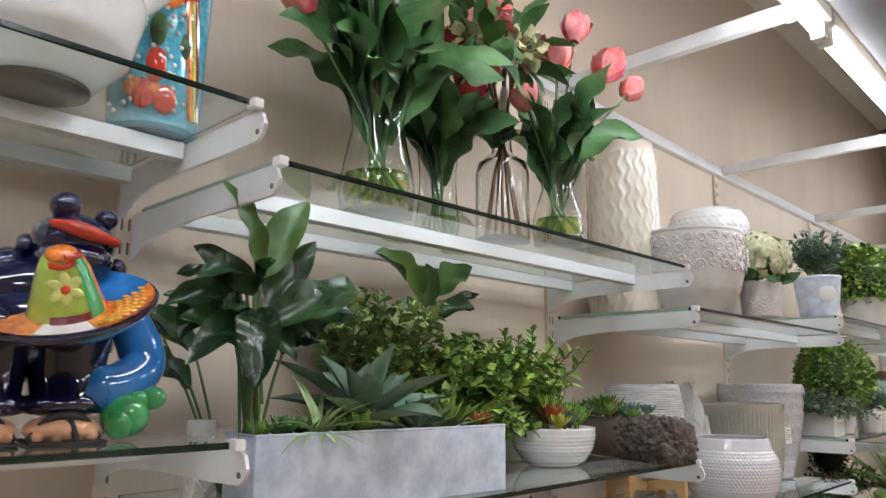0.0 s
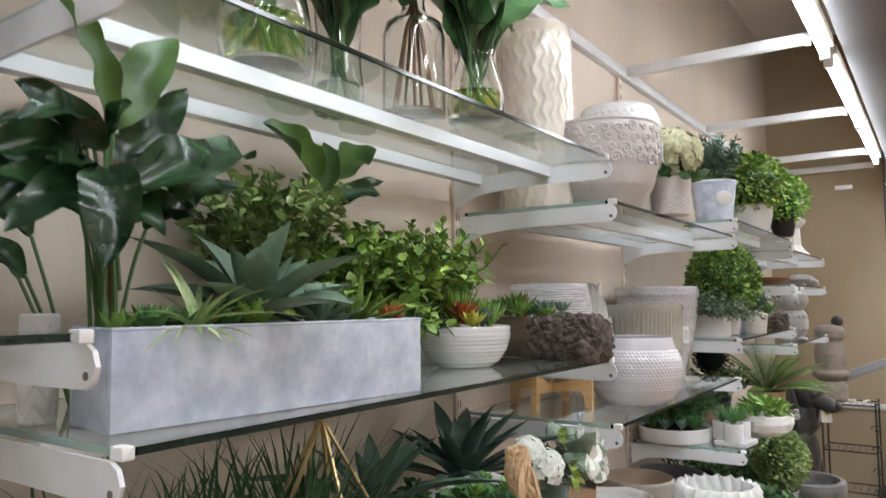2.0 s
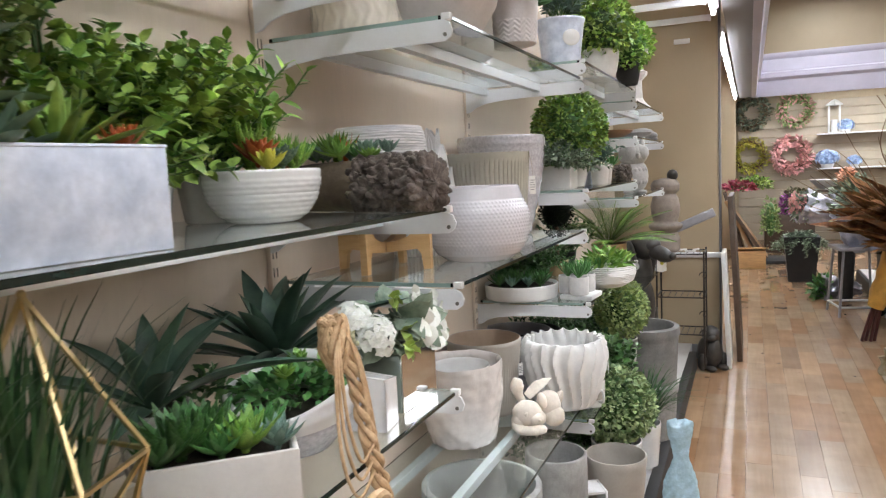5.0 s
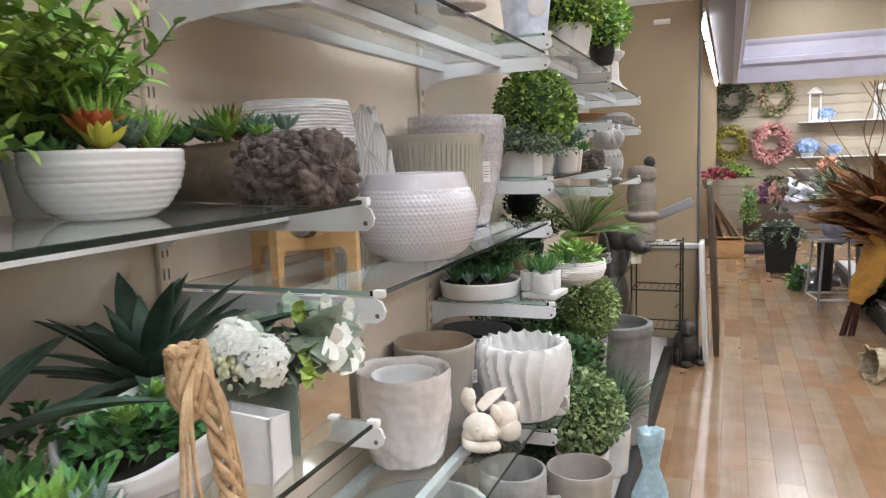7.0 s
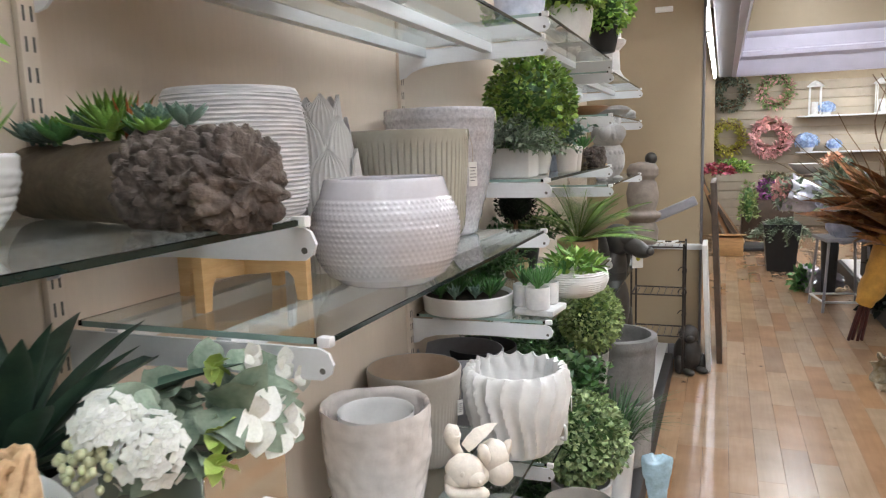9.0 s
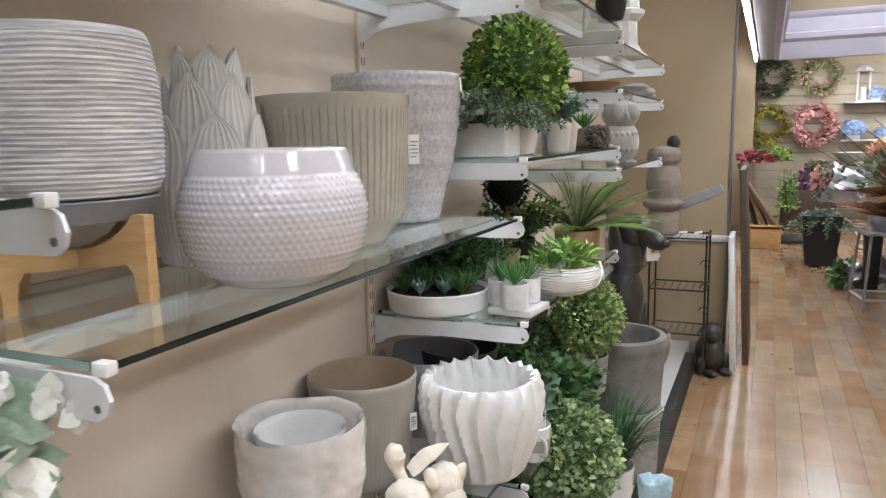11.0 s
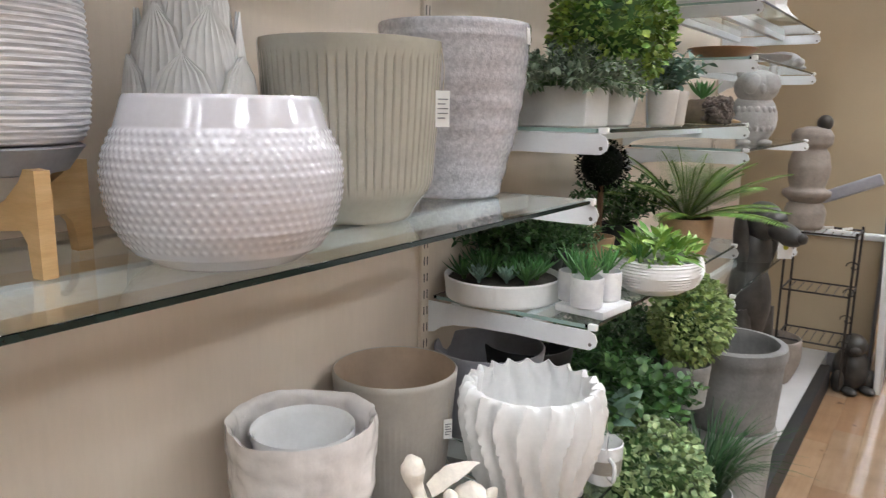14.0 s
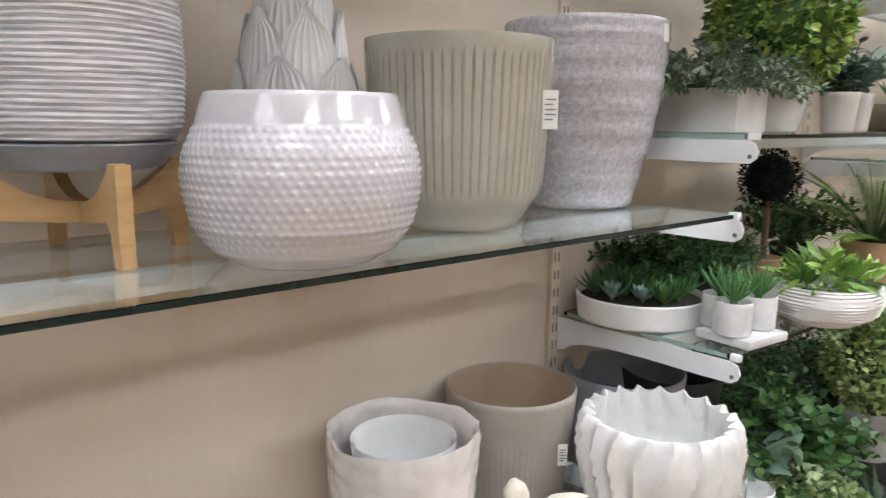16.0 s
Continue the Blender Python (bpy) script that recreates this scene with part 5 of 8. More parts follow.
# mirrored glass cube with white hydrangea
t = thing("flower_cube", 0.318, 1.056, A3, 0, "white and lime artificial flowers in a mirrored cube vase", "flower arrangement")
cw = 0.072
G_SAGE = leafy("pale_sage_leaf", (0.14, 0.21, 0.15), (0.36, 0.43, 0.33), 0.55, 0.25, 0.25)
GREENPANE = surface("greenish_mirror_pane", (0.42, 0.50, 0.45), 0.06, 0.6, 0.1, 9.0, 60.0, 0.0)
for m, nm in ((box(cw - 0.003, cw, -cw, cw, 0, 0.105, 0.0008, 1), "mirror_pane"), (box(-cw, -cw + 0.003, -cw, cw, 0, 0.105, 0.0008, 1), "mirror_pane"), (box(-cw + 0.0032, cw - 0.0032, -cw, -cw + 0.003, 0, 0.105, 0.0008, 1), "mirror_pane"),
              (box(-cw + 0.0032, cw - 0.0032, cw - 0.003, cw, 0, 0.105, 0.0008, 1), "mirror_pane")):
    part(nm, m, MIRROR if max(v[0] for v in m[0]) > cw - 0.001 and min(v[0] for v in m[0]) > 0 else GREENPANE, t, "reflective square pane")
part("base_pane", box(-cw + 0.004, cw - 0.004, -cw + 0.004, cw - 0.004, 0.001, 0.004, 0), BLACK, t)
part("moss", box(-cw + 0.004, cw - 0.004, -cw + 0.004, cw - 0.004, 0.07, 0.095, 0.004), SOIL, t)


def floret(size, wide=0.82):
    g = leaf(1.0, wide, 5, 0.12, 0.05, 0.8, 0.02, 0.4)
    return scatter(g, [aim((0, 0, 0), (math.cos(k * 1.571 + 0.3), math.sin(k * 1.571 + 0.3), 0.25), 0, size) for k in range(4)])


def floret_ball(n, r, size, zmin=-0.4, squash=0.85, core=0.86):
    fl = floret(size)
    poses = []
    for d in sphere_dirs(n, zmin):
        d = jitter(d, 0.18)
        q = r * rnd(0.88, 1.08)
        e = Vector(d).normalized()
        poses.append(Matrix.Translation(Vector((e.x * q, e.y * q, e.z * q * squash))) @ e.to_track_quat("Z", "Y").to_matrix().to_4x4() @ Matrix.Rotation(rnd(0, 3), 4, "Z"))
    return join(scatter(fl, poses), ball((0, 0, 0), (r * core, r * core, r * core * squash), 16, 10))


R.seed(77)
white_floret = mesh_of("white_floret", floret(0.0105, 1.0), PETALWHITE, 85)
for k in range(120):
    d = jitter((0.55, -0.55, 0.45), 0.85).normalized()
    c = Vector((0.005, -0.118, 0.165)) if k % 2 else Vector((0.040, -0.105, 0.140))
    p = c + Vector((d.x * 0.034, d.y * 0.040, d.z * 0.040))
    part("white_floret", white_floret, None, t, "small white hydrangea floret" if k == 0 else "", Matrix.Translation(p) @ d.to_track_quat("Z", "Y").to_matrix().to_4x4() @ Matrix.Rotation(rnd(0, 3), 4, "Z") @ Matrix.Scale(rnd(0.75, 1.2), 4))
lime_petal = mesh_of("lime_petal", leaf(0.026, 0.022, 6, 0.25, 0.25, 0.85, 0.06, 0.4), PETALGREEN, 70)
for c in ((0.085, -0.068, 0.118), (0.075, -0.052, 0.142), (0.01, 0.03, 0.185)):
    for k in range(6):
        a = k * 1.047 + c[1] * 20
        part("lime_petal", lime_petal, None, t, "lime green petal" if k == 0 else "", aim(c, (0.45, math.cos(a), math.sin(a)), rnd(-0.5, 0.5), rnd(0.75, 1.1)))
orchid = mesh_of("orchid_petal", leaf(0.042, 0.040, 14, 0.12, 0.10, 0.9, 0.02, 0.1), PETALWHITE, 85)
for c, s_ in (((0.100, -0.012, 0.148), 0.95), ((0.100, 0.030, 0.125), 1.0), ((0.06, 0.10, 0.172), 0.55), ((0.04, 0.065, 0.19), 0.5), ((0.075, 0.115, 0.155), 0.5)):
    for k in range(5):
        a = k * 1.2566 + c[2] * 30
        part("orchid_petal", orchid, None, t, "broad white orchid petal" if k == 0 else "", face(c, (0.12, math.cos(a) * 0.9 - 0.1, math.sin(a)), (0.8, -0.5, 0.25), s_ * (0.8 if k % 2 else 1.0)))
lg_ = mesh_of("leaf", leaf(0.056, 0.044, 10, 0.22, 0.30, 0.85, 0.08), G_SAGE, 75)
for k in range(72):
    a = k * 2.4
    e = rnd(-0.6, 1.0)
    part("leaf", lg_, None, t, "", face((0.045 * math.cos(a) + 0.015, 0.066 * math.sin(a), 0.105 + rnd(0, 0.07)), (math.cos(a) * math.cos(e) + 0.3, math.sin(a) * math.cos(e), math.sin(e)), (0.9, -0.5, 0.6 + rnd(-0.4, 0.4)), rnd(0.7, 1.15)))
bud = mesh_of("bud", ball((0, 0, 0), (0.0042, 0.0042, 0.005), 8, 6), PETALCREAM, 80)
for k in range(60):
    d = jitter((0.4, -0.7, 0.4), 0.7).normalized()
    part("bud", bud, None, t, "", Matrix.Translation(Vector((-0.005, -0.130, 0.140)) + d * rnd(0.025, 0.042)))

# ---------- rabbit figurine ----------
IVORY = surface("ivory_resin", (0.78, 0.71, 0.62), 0.5, 0, 0.1, 30.0, 140.0, 0.3)
ear_a = tube(curve_points([(-0.028, 0.012, 0.085), (-0.042, 0.016, 0.115), (-0.044, 0.014, 0.142), (-0.032, 0.010, 0.158)], 5), [0.012, 0.012, 0.012, 0.013, 0.014, 0.016, 0.018, 0.020, 0.0215, 0.022, 0.022, 0.021, 0.019, 0.016, 0.011, 0.005], 12)
ear_b = thick_leaf(0.098, 0.046, 0.016, 9, 0.25, 0.5)
ear_b = moved(ear_b, aim((-0.012, 0.02, 0.098), (0.75, 0.25, 0.75), 0.5))
rb = join(ball((-0.017, -0.012, 0.060), (0.046, 0.040, 0.040)), ball((0.008, -0.036, 0.050), (0.024, 0.020, 0.019)), ball((-0.040, -0.022, 0.046), (0.024, 0.022, 0.024)), ball((-0.004, 0.03, 0.035), (0.050, 0.045, 0.035)), ball((0.052, 0.045, 0.066), (0.040, 0.038, 0.046)),
          ball((0.066, 0.030, 0.036), (0.034, 0.030, 0.034)), ball((0.082, 0.050, 0.082), (0.014, 0.016, 0.03), rot=rotm(0, 25, 0)), tube(curve_points([(-0.052, 0.0, 0.040), (-0.050, -0.034, 0.022), (-0.015, -0.052, 0.018), (0.018, -0.046, 0.022)], 5), 0.014, 10),
          ball((0.020, -0.046, 0.020), (0.020, 0.016, 0.014)), ball((-0.004, -0.030, 0.010), (0.045, 0.030, 0.010)), ball((0.030, 0.004, 0.094), (0.014, 0.012, 0.026), rot=rotm(0, -20, 0)), ball((0.018, -0.058, 0.052), (0.006, 0.004, 0.005), 8, 5), ball((-0.022, -0.050, 0.068), (0.006, 0.004, 0.007), 8, 5), ear_a, ear_b)
rb = ([tuple(Vector(p) * (1 + 0.03 * noise.noise(Vector(p) * 70))) for p in rb[0]], rb[1])
solo("rabbit_figurine", rb, IVORY, 0.335, 1.955, 0.6655, 19, "ivory resin rabbit figurine with raised ears", "figurine", sharp=80)


# ---------- tulips and glass vases on the top shelf ----------
A1 = 1.8595


def glass_vase(parent, prof, water=0.0):
    g = part("glass", lathe(prof, 40), CLEAR, parent, "clear glass")
    g.visible_shadow = False
    return g


def tulip_head(s, open_=0.3):
    """Six cupped petals in two rings round +z."""
    V, F, nu, nv = [], [], 6, 7
    for k in range(6):
        a0, inner = k * 1.047, 0.86 if k % 2 else 1.0
        o = len(V)
        for j in range(nv + 1):
            t = j / nv
            rad = s * inner * (0.10 + 0.36 * math.sin(math.pi * (0.08 + 0.70 * t)) + open_ * 0.22 * t ** 2)
            span = 0.78 * (math.sin(math.pi * min(0.98, 0.22 + 0.70 * t)) ** 0.7)
            for i_ in range(nu + 1):
                u = -1 + 2 * i_ / nu
                a = a0 + u * span
                q = rad * (1 + 0.05 * u * u + 0.04 * math.sin(9 * u + k) * t)
                V.append((q * math.cos(a), q * math.sin(a), s * (0.98 * t * (1 - 0.10 * u * u) + 0.06 * math.sin(8 * u + 2 * k) * t)))
        for j in range(nv):
            for i_ in range(nu):
                p = o + j * (nu + 1) + i_
                F.append((p, p + 1, p + nu + 2, p + nu + 1))
    return V, F


def tulip_vase(x, y, r, h, seed, heads, nleaf, leaf_len, label, neck=0.7, resin=0.07, mat=PETALPINK):
    """Waisted glass vase; heads: rows of lean x, lean y, height, size, open."""
    t = thing("tulip_vase", x, y, A1, 0, label, "flower vase")
    R.seed(seed)
    prof = [(r * 0.85, 0), (r * 0.96, 0.004), (r * 1.02, h * 0.2), (r * 0.9, h * 0.42), (r * neck, h * 0.7), (r * (neck + 0.06), h * 0.85), (r * 0.95, h), (r * 0.95 - 0.003, h), (r * (neck + 0.06) - 0.003, h * 0.85), (r * neck - 0.003, h * 0.7), (r * 0.9 - 0.003, h * 0.42), (r * 1.02 - 0.003, h * 0.2),
            (r * 0.8, 0.012), (0.005, 0.010)]
    glass_vase(t, prof)
    if resin:
        w = part("resin_water", lathe([(r * 0.78, 0.014), (r * 0.93 - 0.004, h * 0.2), (r * 0.90 - 0.004, resin), (0.004, resin)], 32), WATER, t, "yellowish resin water")
        w.visible_shadow = False
    for hx, hy, hz, s, op in heads:
        top = Vector((hx, hy, hz))
        part("stem", tube(curve_points([(rnd(-0.4, 0.4) * r, rnd(-0.4, 0.4) * r, 0.02), (hx * 0.15, hy * 0.15, h * 0.7), (hx * 0.6, hy * 0.6, hz * 0.75), top], 5), 0.003, 6), STEM, t)
        part("flower", mesh_of("flower", moved(join(tulip_head(s * 1.12, op + 0.55), shift(tulip_head(s * 0.9, op), 0, 0, 0.004)), aim(top, (hx * 1.4, hy * 1.4, 0.9 * hz)) @ Matrix.Rotation(math.pi / 2, 4, "Y")), mat, 80), None, t, "coral pink tulip")
    for k in range(7):
        a = k * 0.9 + 0.3
        part("stem", tube(curve_points([(r * 0.7 * math.cos(a), r * 0.7 * math.sin(a), 0.016), (-r * 0.25 * math.cos(a + 1), -r * 0.25 * math.sin(a + 1), h * 0.6), (r * 0.3 * math.cos(a), r * 0.3 * math.sin(a), h * 1.05)], 5), 0.0032, 6), STEM, t)
    for k in range(nleaf):
        a = k * 2.4 + rnd(-0.3, 0.3)
        L = leaf_len * rnd(0.75, 1.15)
        out = rnd(0.10, 0.45) if k % 3 else rnd(0.5, 0.85)
        ca, sa = math.cos(a), math.sin(a)
        b = Vector((r * neck * 0.45 * ca, r * neck * 0.45 * sa, h * rnd(0.55, 0.8)))
        m_ = b + Vector((ca * out * 0.25, sa * out * 0.25, 0.62)) * L
        e = b + Vector((ca * out, sa * out * 1.15, rnd(0.75, 1.0) if k % 3 else rnd(0.35, 0.75))) * L
        part("leaf", mesh_of("leaf", ribbon_leaf(b, m_, e, L * rnd(0.28, 0.42), (0.7 - 0.7 * ca, -0.4 - 0.7 * sa, 0.35), rnd(0.15, 0.5), rnd(0.22, 0.50), 18, rnd(1.8, 3.6), rnd(0, 6), 0.55), G_TULIP, 80), None, t)
    return t


tulip_vase(0.27, 0.275, 0.066, 0.225, 81, [(-0.02, -0.14, 0.33, 0.055, 0.3), (0.03, -0.05, 0.42, 0.055, 0.35), (0.02, 0.08, 0.44, 0.055, 0.3), (-0.03, 0.03, 0.46, 0.05, 0.3), (0.05, -0.08, 0.45, 0.05, 0.3)], 26, 0.31, "clear glass vase of coral tulips with wide green leaves")
tulip_vase(0.20, 0.50, 0.045, 0.19, 82, [(0.0, -0.03, 0.33, 0.05, 0.35), (0.03, 0.06, 0.30, 0.05, 0.35), (-0.02, 0.10, 0.36, 0.05, 0.3), (0.02, 0.02, 0.40, 0.05, 0.3)], 13, 0.25, "slim glass vase of crimson tulips", 0.85, 0.05, PETALDARK)
tulip_vase(0.355, 0.70, 0.053, 0.165, 83, [(0.0, 0.01, 0.38, 0.058, 0.35), (0.0, 0.20, 0.43, 0.068, 0.5), (0.02, 0.27, 0.40, 0.05, 0.45), (-0.01, -0.08, 0.27, 0.05, 0.3), (0.02, 0.05, 0.46, 0.055, 0.4)], 16, 0.25, "clear glass vase of coral tulips bending outwards", 0.6, 0.05)
# bottle vase with bare stems
t = thing("bottle_vase", 0.285, 0.605, A1, 0, "clear glass bottle vase holding woody brown stems", "vase")
glass_vase(t, [(0.05, 0), (0.056, 0.004), (0.056, 0.14), (0.050, 0.165), (0.024, 0.185), (0.020, 0.20), (0.020, 0.24), (0.034, 0.256), (0.034, 0.259), (0.018, 0.243), (0.017, 0.20), (0.021, 0.187), (0.046, 0.164), (0.052, 0.14), (0.052, 0.012), (0.005, 0.010)])
R.seed(84)
for k in range(7):
    a = k * 0.9
    part("stem", tube(curve_points([(0.038 * math.cos(a), 0.038 * math.sin(a), 0.016), (0.006 * math.cos(a), 0.006 * math.sin(a), 0.20), (-0.03 * math.cos(a), -0.05 * math.sin(a), 0.40), (-0.06 * math.cos(a), -0.08 * math.sin(a), 0.52)], 5), 0.003, 6), BARKSTEM, t)
part("foliage", shift(leaf_ball(60, 0.08, 0.13, 0.07, 0.085, 0.5, 0.5, -0.8), 0, 0.0, 0.42), G_TULIP, t)
for k in range(6):
    a = k * 1.05
    part("bloom", shift(leaf_ball(44, 0.032, 0.032, 0.026, 0.028, 0.9, 0.4), 0.06 * math.cos(a), 0.09 * math.sin(a), 0.40 + 0.03 * (k % 3)), PETALPINK if k % 2 else PETALCREAM, t, "ruffled pink or cream bloom")
part("paper_tag", box(-0.0008, 0.0008, -0.02, 0.02, -0.03, 0.03, 0), PAPER, t, "white paper tag", pose(0.02, -0.02, 0.29, 5, 10, 20))

# ---------- painted pottery figure and vessels at the start ----------
NAVY = surface("navy_glaze", (0.008, 0.008, 0.045), 0.08, 0, 0.25, 12.0, 90.0, 0.03, coat=1.0)
BLUEGL = surface("bright_blue_glaze", (0.03, 0.22, 0.62), 0.1, 0, 0.15, 14.0, 90.0, 0.03, coat=1.0)
GREENGL = surface("bright_green_glaze", (0.04, 0.36, 0.10), 0.1, 0, 0.15, 14.0, 90.0, 0.03, coat=1.0)
ORANGEGL = surface("orange_glaze", (0.80, 0.22, 0.03), 0.15, 0, 0.3, 80.0, 160.0, 0.05, coat=0.8)
PEACHGL = surface("peach_clay", (0.70, 0.36, 0.20), 0.3, 0, 0.15, 20.0, 120.0, 0.05, coat=0.4)
LIMEGL = surface("lime_glaze", (0.45, 0.60, 0.10), 0.15, 0, 0.15, 30.0, 120.0, 0.03, coat=0.8)
YELGL = surface("pale_yellow_glaze", (0.62, 0.68, 0.20), 0.15, 0, 0.15, 30.0, 120.0, 0.03, coat=0.8)
YELORANGE = surface("yellow_orange_glaze", (0.85, 0.42, 0.04), 0.15, 0, 0.15, 30.0, 120.0, 0.03, coat=0.8)
MAROON = surface("maroon_glaze", (0.20, 0.02, 0.03), 0.12, 0, 0.15, 30.0, 120.0, 0.03, coat=0.8)
REDGL = surface("red_glaze", (0.60, 0.05, 0.02), 0.12, 0, 0.15, 30.0, 120.0, 0.03, coat=0.8)
WHITEGL = surface("white_painted_glaze", (0.78, 0.76, 0.72), 0.12, 0, 0.08, 30.0, 120.0, 0.03, coat=0.8)
TURQ = surface("turquoise_glaze", (0.03, 0.33, 0.50), 0.12, 0, 0.4, 70.0, 150.0, 0.05, second=(0.14, 0.50, 0.62), coat=0.8)


hatm = Matrix.Translation((0.098, 0.030, 0.142)) @ Euler((radians(14), radians(26), 0)).to_matrix().to_4x4() @ Matrix.Scale(0.62, 4)
crown_p = [(0.066, 0.0), (0.062, 0.02), (0.053, 0.05), (0.043, 0.085), (0.032, 0.110), (0.018, 0.122), (0.004, 0.126)]


def sector(prof, a0, a1, lift, n=10):
    """Part of a turned surface between two angles, lifted a little off it."""
    V, F = [], []
    for r, z in prof:
        for k in range(n + 1):
            a = radians(a0 + (a1 - a0) * k / n)
            V.append(((r + lift) * math.cos(a), (r + lift) * math.sin(a), z + lift * 0.5))
    m = n + 1
    for i in range(len(prof) - 1):
        F += [(i * m + k, i * m + k + 1, (i + 1) * m + k + 1, (i + 1) * m + k) for k in range(n)]
    return V, F


brim_p = [(0.055, 0.008), (0.09, 0.002), (0.125, 0.010), (0.146, 0.027)]
brim = lathe([(0.05, -0.006), (0.09, -0.014), (0.128, -0.006), (0.154, 0.018), (0.156, 0.024), (0.150, 0.026), (0.125, 0.006), (0.09, -0.002), (0.05, 0.006)], 56)
flower = join(*[moved(ball((0, 0, 0), (0.003, 0.010, 0.017), 10, 6), hatm @ Matrix.Translation((0.0495, -0.004, 0.066)) @ Matrix.Rotation(-0.28, 4, "Y") @ Matrix.Rotation(k * math.pi / 3, 4, "X") @ Matrix.Translation((0, 0, 0.014))) for k in range(6)])


def trouser(y):
    return shift(lathe([(0.034, 0.030), (0.044, 0.033), (0.046, 0.040), (0.044, 0.050), (0.038, 0.053), (0.040, 0.09), (0.046, 0.13), (0.03, 0.15)], 30, lambda a, r, z, k: (r * (1 + 0.05 * math.sin(a * 6) * (0.055 < z < 0.14)), z)), 0.045, y, 0)


torso = join(trouser(0.046), trouser(-0.036), ball((0.01, 0.012, 0.125), (0.062, 0.088, 0.060)), ball((0.0, 0.015, 0.170), (0.055, 0.082, 0.050)), ball((-0.005, -0.055, 0.178), (0.035, 0.040, 0.045)), ball((-0.005, 0.085, 0.165), (0.030, 0.032, 0.035)),
             ball((0.020, 0.043, 0.234), (0.052, 0.050, 0.038)), ball((0.035, 0.043, 0.210), (0.046, 0.046, 0.026)), ball((0.040, 0.028, 0.276), (0.019, 0.018, 0.018)), ball((0.036, 0.076, 0.266), (0.014, 0.014, 0.013)),
             ball((0.02, -0.006, 0.228), (0.013, 0.012, 0.013)), ball((0.028, 0.010, 0.222), (0.011, 0.012, 0.010)), ball((0.03, 0.094, 0.208), (0.010, 0.011, 0.012)), ball((0.005, -0.03, 0.20), (0.03, 0.035, 0.022), rot=rotm(30, 0, 0)))
arm = tube(curve_points([(0.0, 0.085, 0.172), (0.012, 0.112, 0.150), (0.022, 0.130, 0.115), (0.035, 0.132, 0.085), (0.052, 0.105, 0.064), (0.062, 0.075, 0.058)], 5), [0.022 + 0.006 * math.sin(min(1, i / 13) * math.pi / 2) for i in range(26)], 16)
arm = join(arm, ball((0.062, 0.078, 0.060), 0.0265, 14, 8))
sleeve = join(ball((0.0, -0.085, 0.155), (0.030, 0.026, 0.06)))
fist = join(ball((0.070, 0.108, 0.028), (0.030, 0.028, 0.026)), ball((0.076, 0.136, 0.048), (0.017, 0.016, 0.014)), ball((0.074, 0.122, 0.046), (0.016, 0.018, 0.012)), ball((0.085, 0.098, 0.020), (0.018, 0.016, 0.018)))
feet = join(ball((0.068, 0.042, 0.015), (0.040, 0.040, 0.016)), ball((0.068, -0.042, 0.015), (0.040, 0.040, 0.016)), *[ball((0.094 - 0.006 * abs(k - 1.5), y + (k - 1.5) * 0.017, 0.009), (0.014, 0.0095, 0.0095), 10, 6) for y in (0.042, -0.042) for k in range(4)])
strap = join(*[tube(curve_points([(0.086, y - 0.034, 0.004), (0.090, y - 0.018, 0.026), (0.092, y, 0.030), (0.090, y + 0.016, 0.026), (0.086, y + 0.034, 0.004)], 5), 0.0055, 8) for y in (0.042, -0.042)], *[tube(curve_points([(0.092, y, 0.029), (0.104, y + 0.004, 0.018), (0.108, y + 0.008, 0.004)], 4), 0.004, 6) for y in (0.042, -0.042)],
             box(0.03, 0.108, 0.004, 0.082, 0.0, 0.004, 0.002), box(0.03, 0.108, -0.082, -0.004, 0.0, 0.004, 0.002))
lips = tube(curve_points([(0.058, 0.012, 0.250), (0.074, 0.034, 0.244), (0.076, 0.058, 0.238), (0.058, 0.086, 0.234)], 7), [0.005 + 0.0045 * math.sin(i / 21 * math.pi) for i in range(22)], 10)
dots = join(*[moved(ball((0, 0, 0), (0.0065, 0.0065, 0.002), 7, 4), hatm @ Matrix.Rotation(radians(a), 4, "Z") @ Matrix.Translation((0.088 + 0.014 * i, 0, 0.008 + 0.006 * i))) for i in range(4) for a in range(28 + 3 * (i % 2), 98, 8)])
spiral = tube([Vector(hatm @ Vector((0.040 * (1 - i / 26) * math.cos(i * 0.55) * 0.5 + 0.026, 0.030 * (1 - i / 26) * math.sin(i * 0.55), 0.112 + 0.010 * math.cos(i * 0.3)))) for i in range(22)], 0.0035, 6)
fig = [torso, arm, fist, feet, strap, lips, moved(brim, hatm), moved(sector(brim_p, 20, 100, 0.003), hatm), moved(sector(brim_p, -100, -40, 0.003), hatm), moved(sector(brim_p, 100, 200, 0.003), hatm), moved(sector(brim_p, -40, 20, 0.0025), hatm),
       moved(lathe(crown_p, 40), hatm), moved(sector(crown_p[:5], 28, 62, 0.002), hatm), moved(sector(crown_p, 62, 150, 0.002), hatm), moved(sector(crown_p[:2], -30, 30, 0.0025), hatm), flower, moved(ball((0.008, 0, 0.116), (0.028, 0.027, 0.016)), hatm), moved(ball((0.0525, -0.004, 0.066), 0.008), hatm), sleeve, dots, spiral]
solo("painted_pottery_figure", fig, [NAVY, BLUEGL, GREENGL, PEACHGL, BLACK, REDGL, NAVY, ORANGEGL, ORANGEGL, BLUEGL, WHITEGL, LIMEGL, GREENGL, ORANGEGL, MAROON, YELGL, ORANGEGL, REDGL, BLUEGL, YELORANGE, REDGL], 0.235, -0.248, 1.5082, -8,
     "glossy painted pottery figure of a frog with a sombrero", "statue", sharp=70)

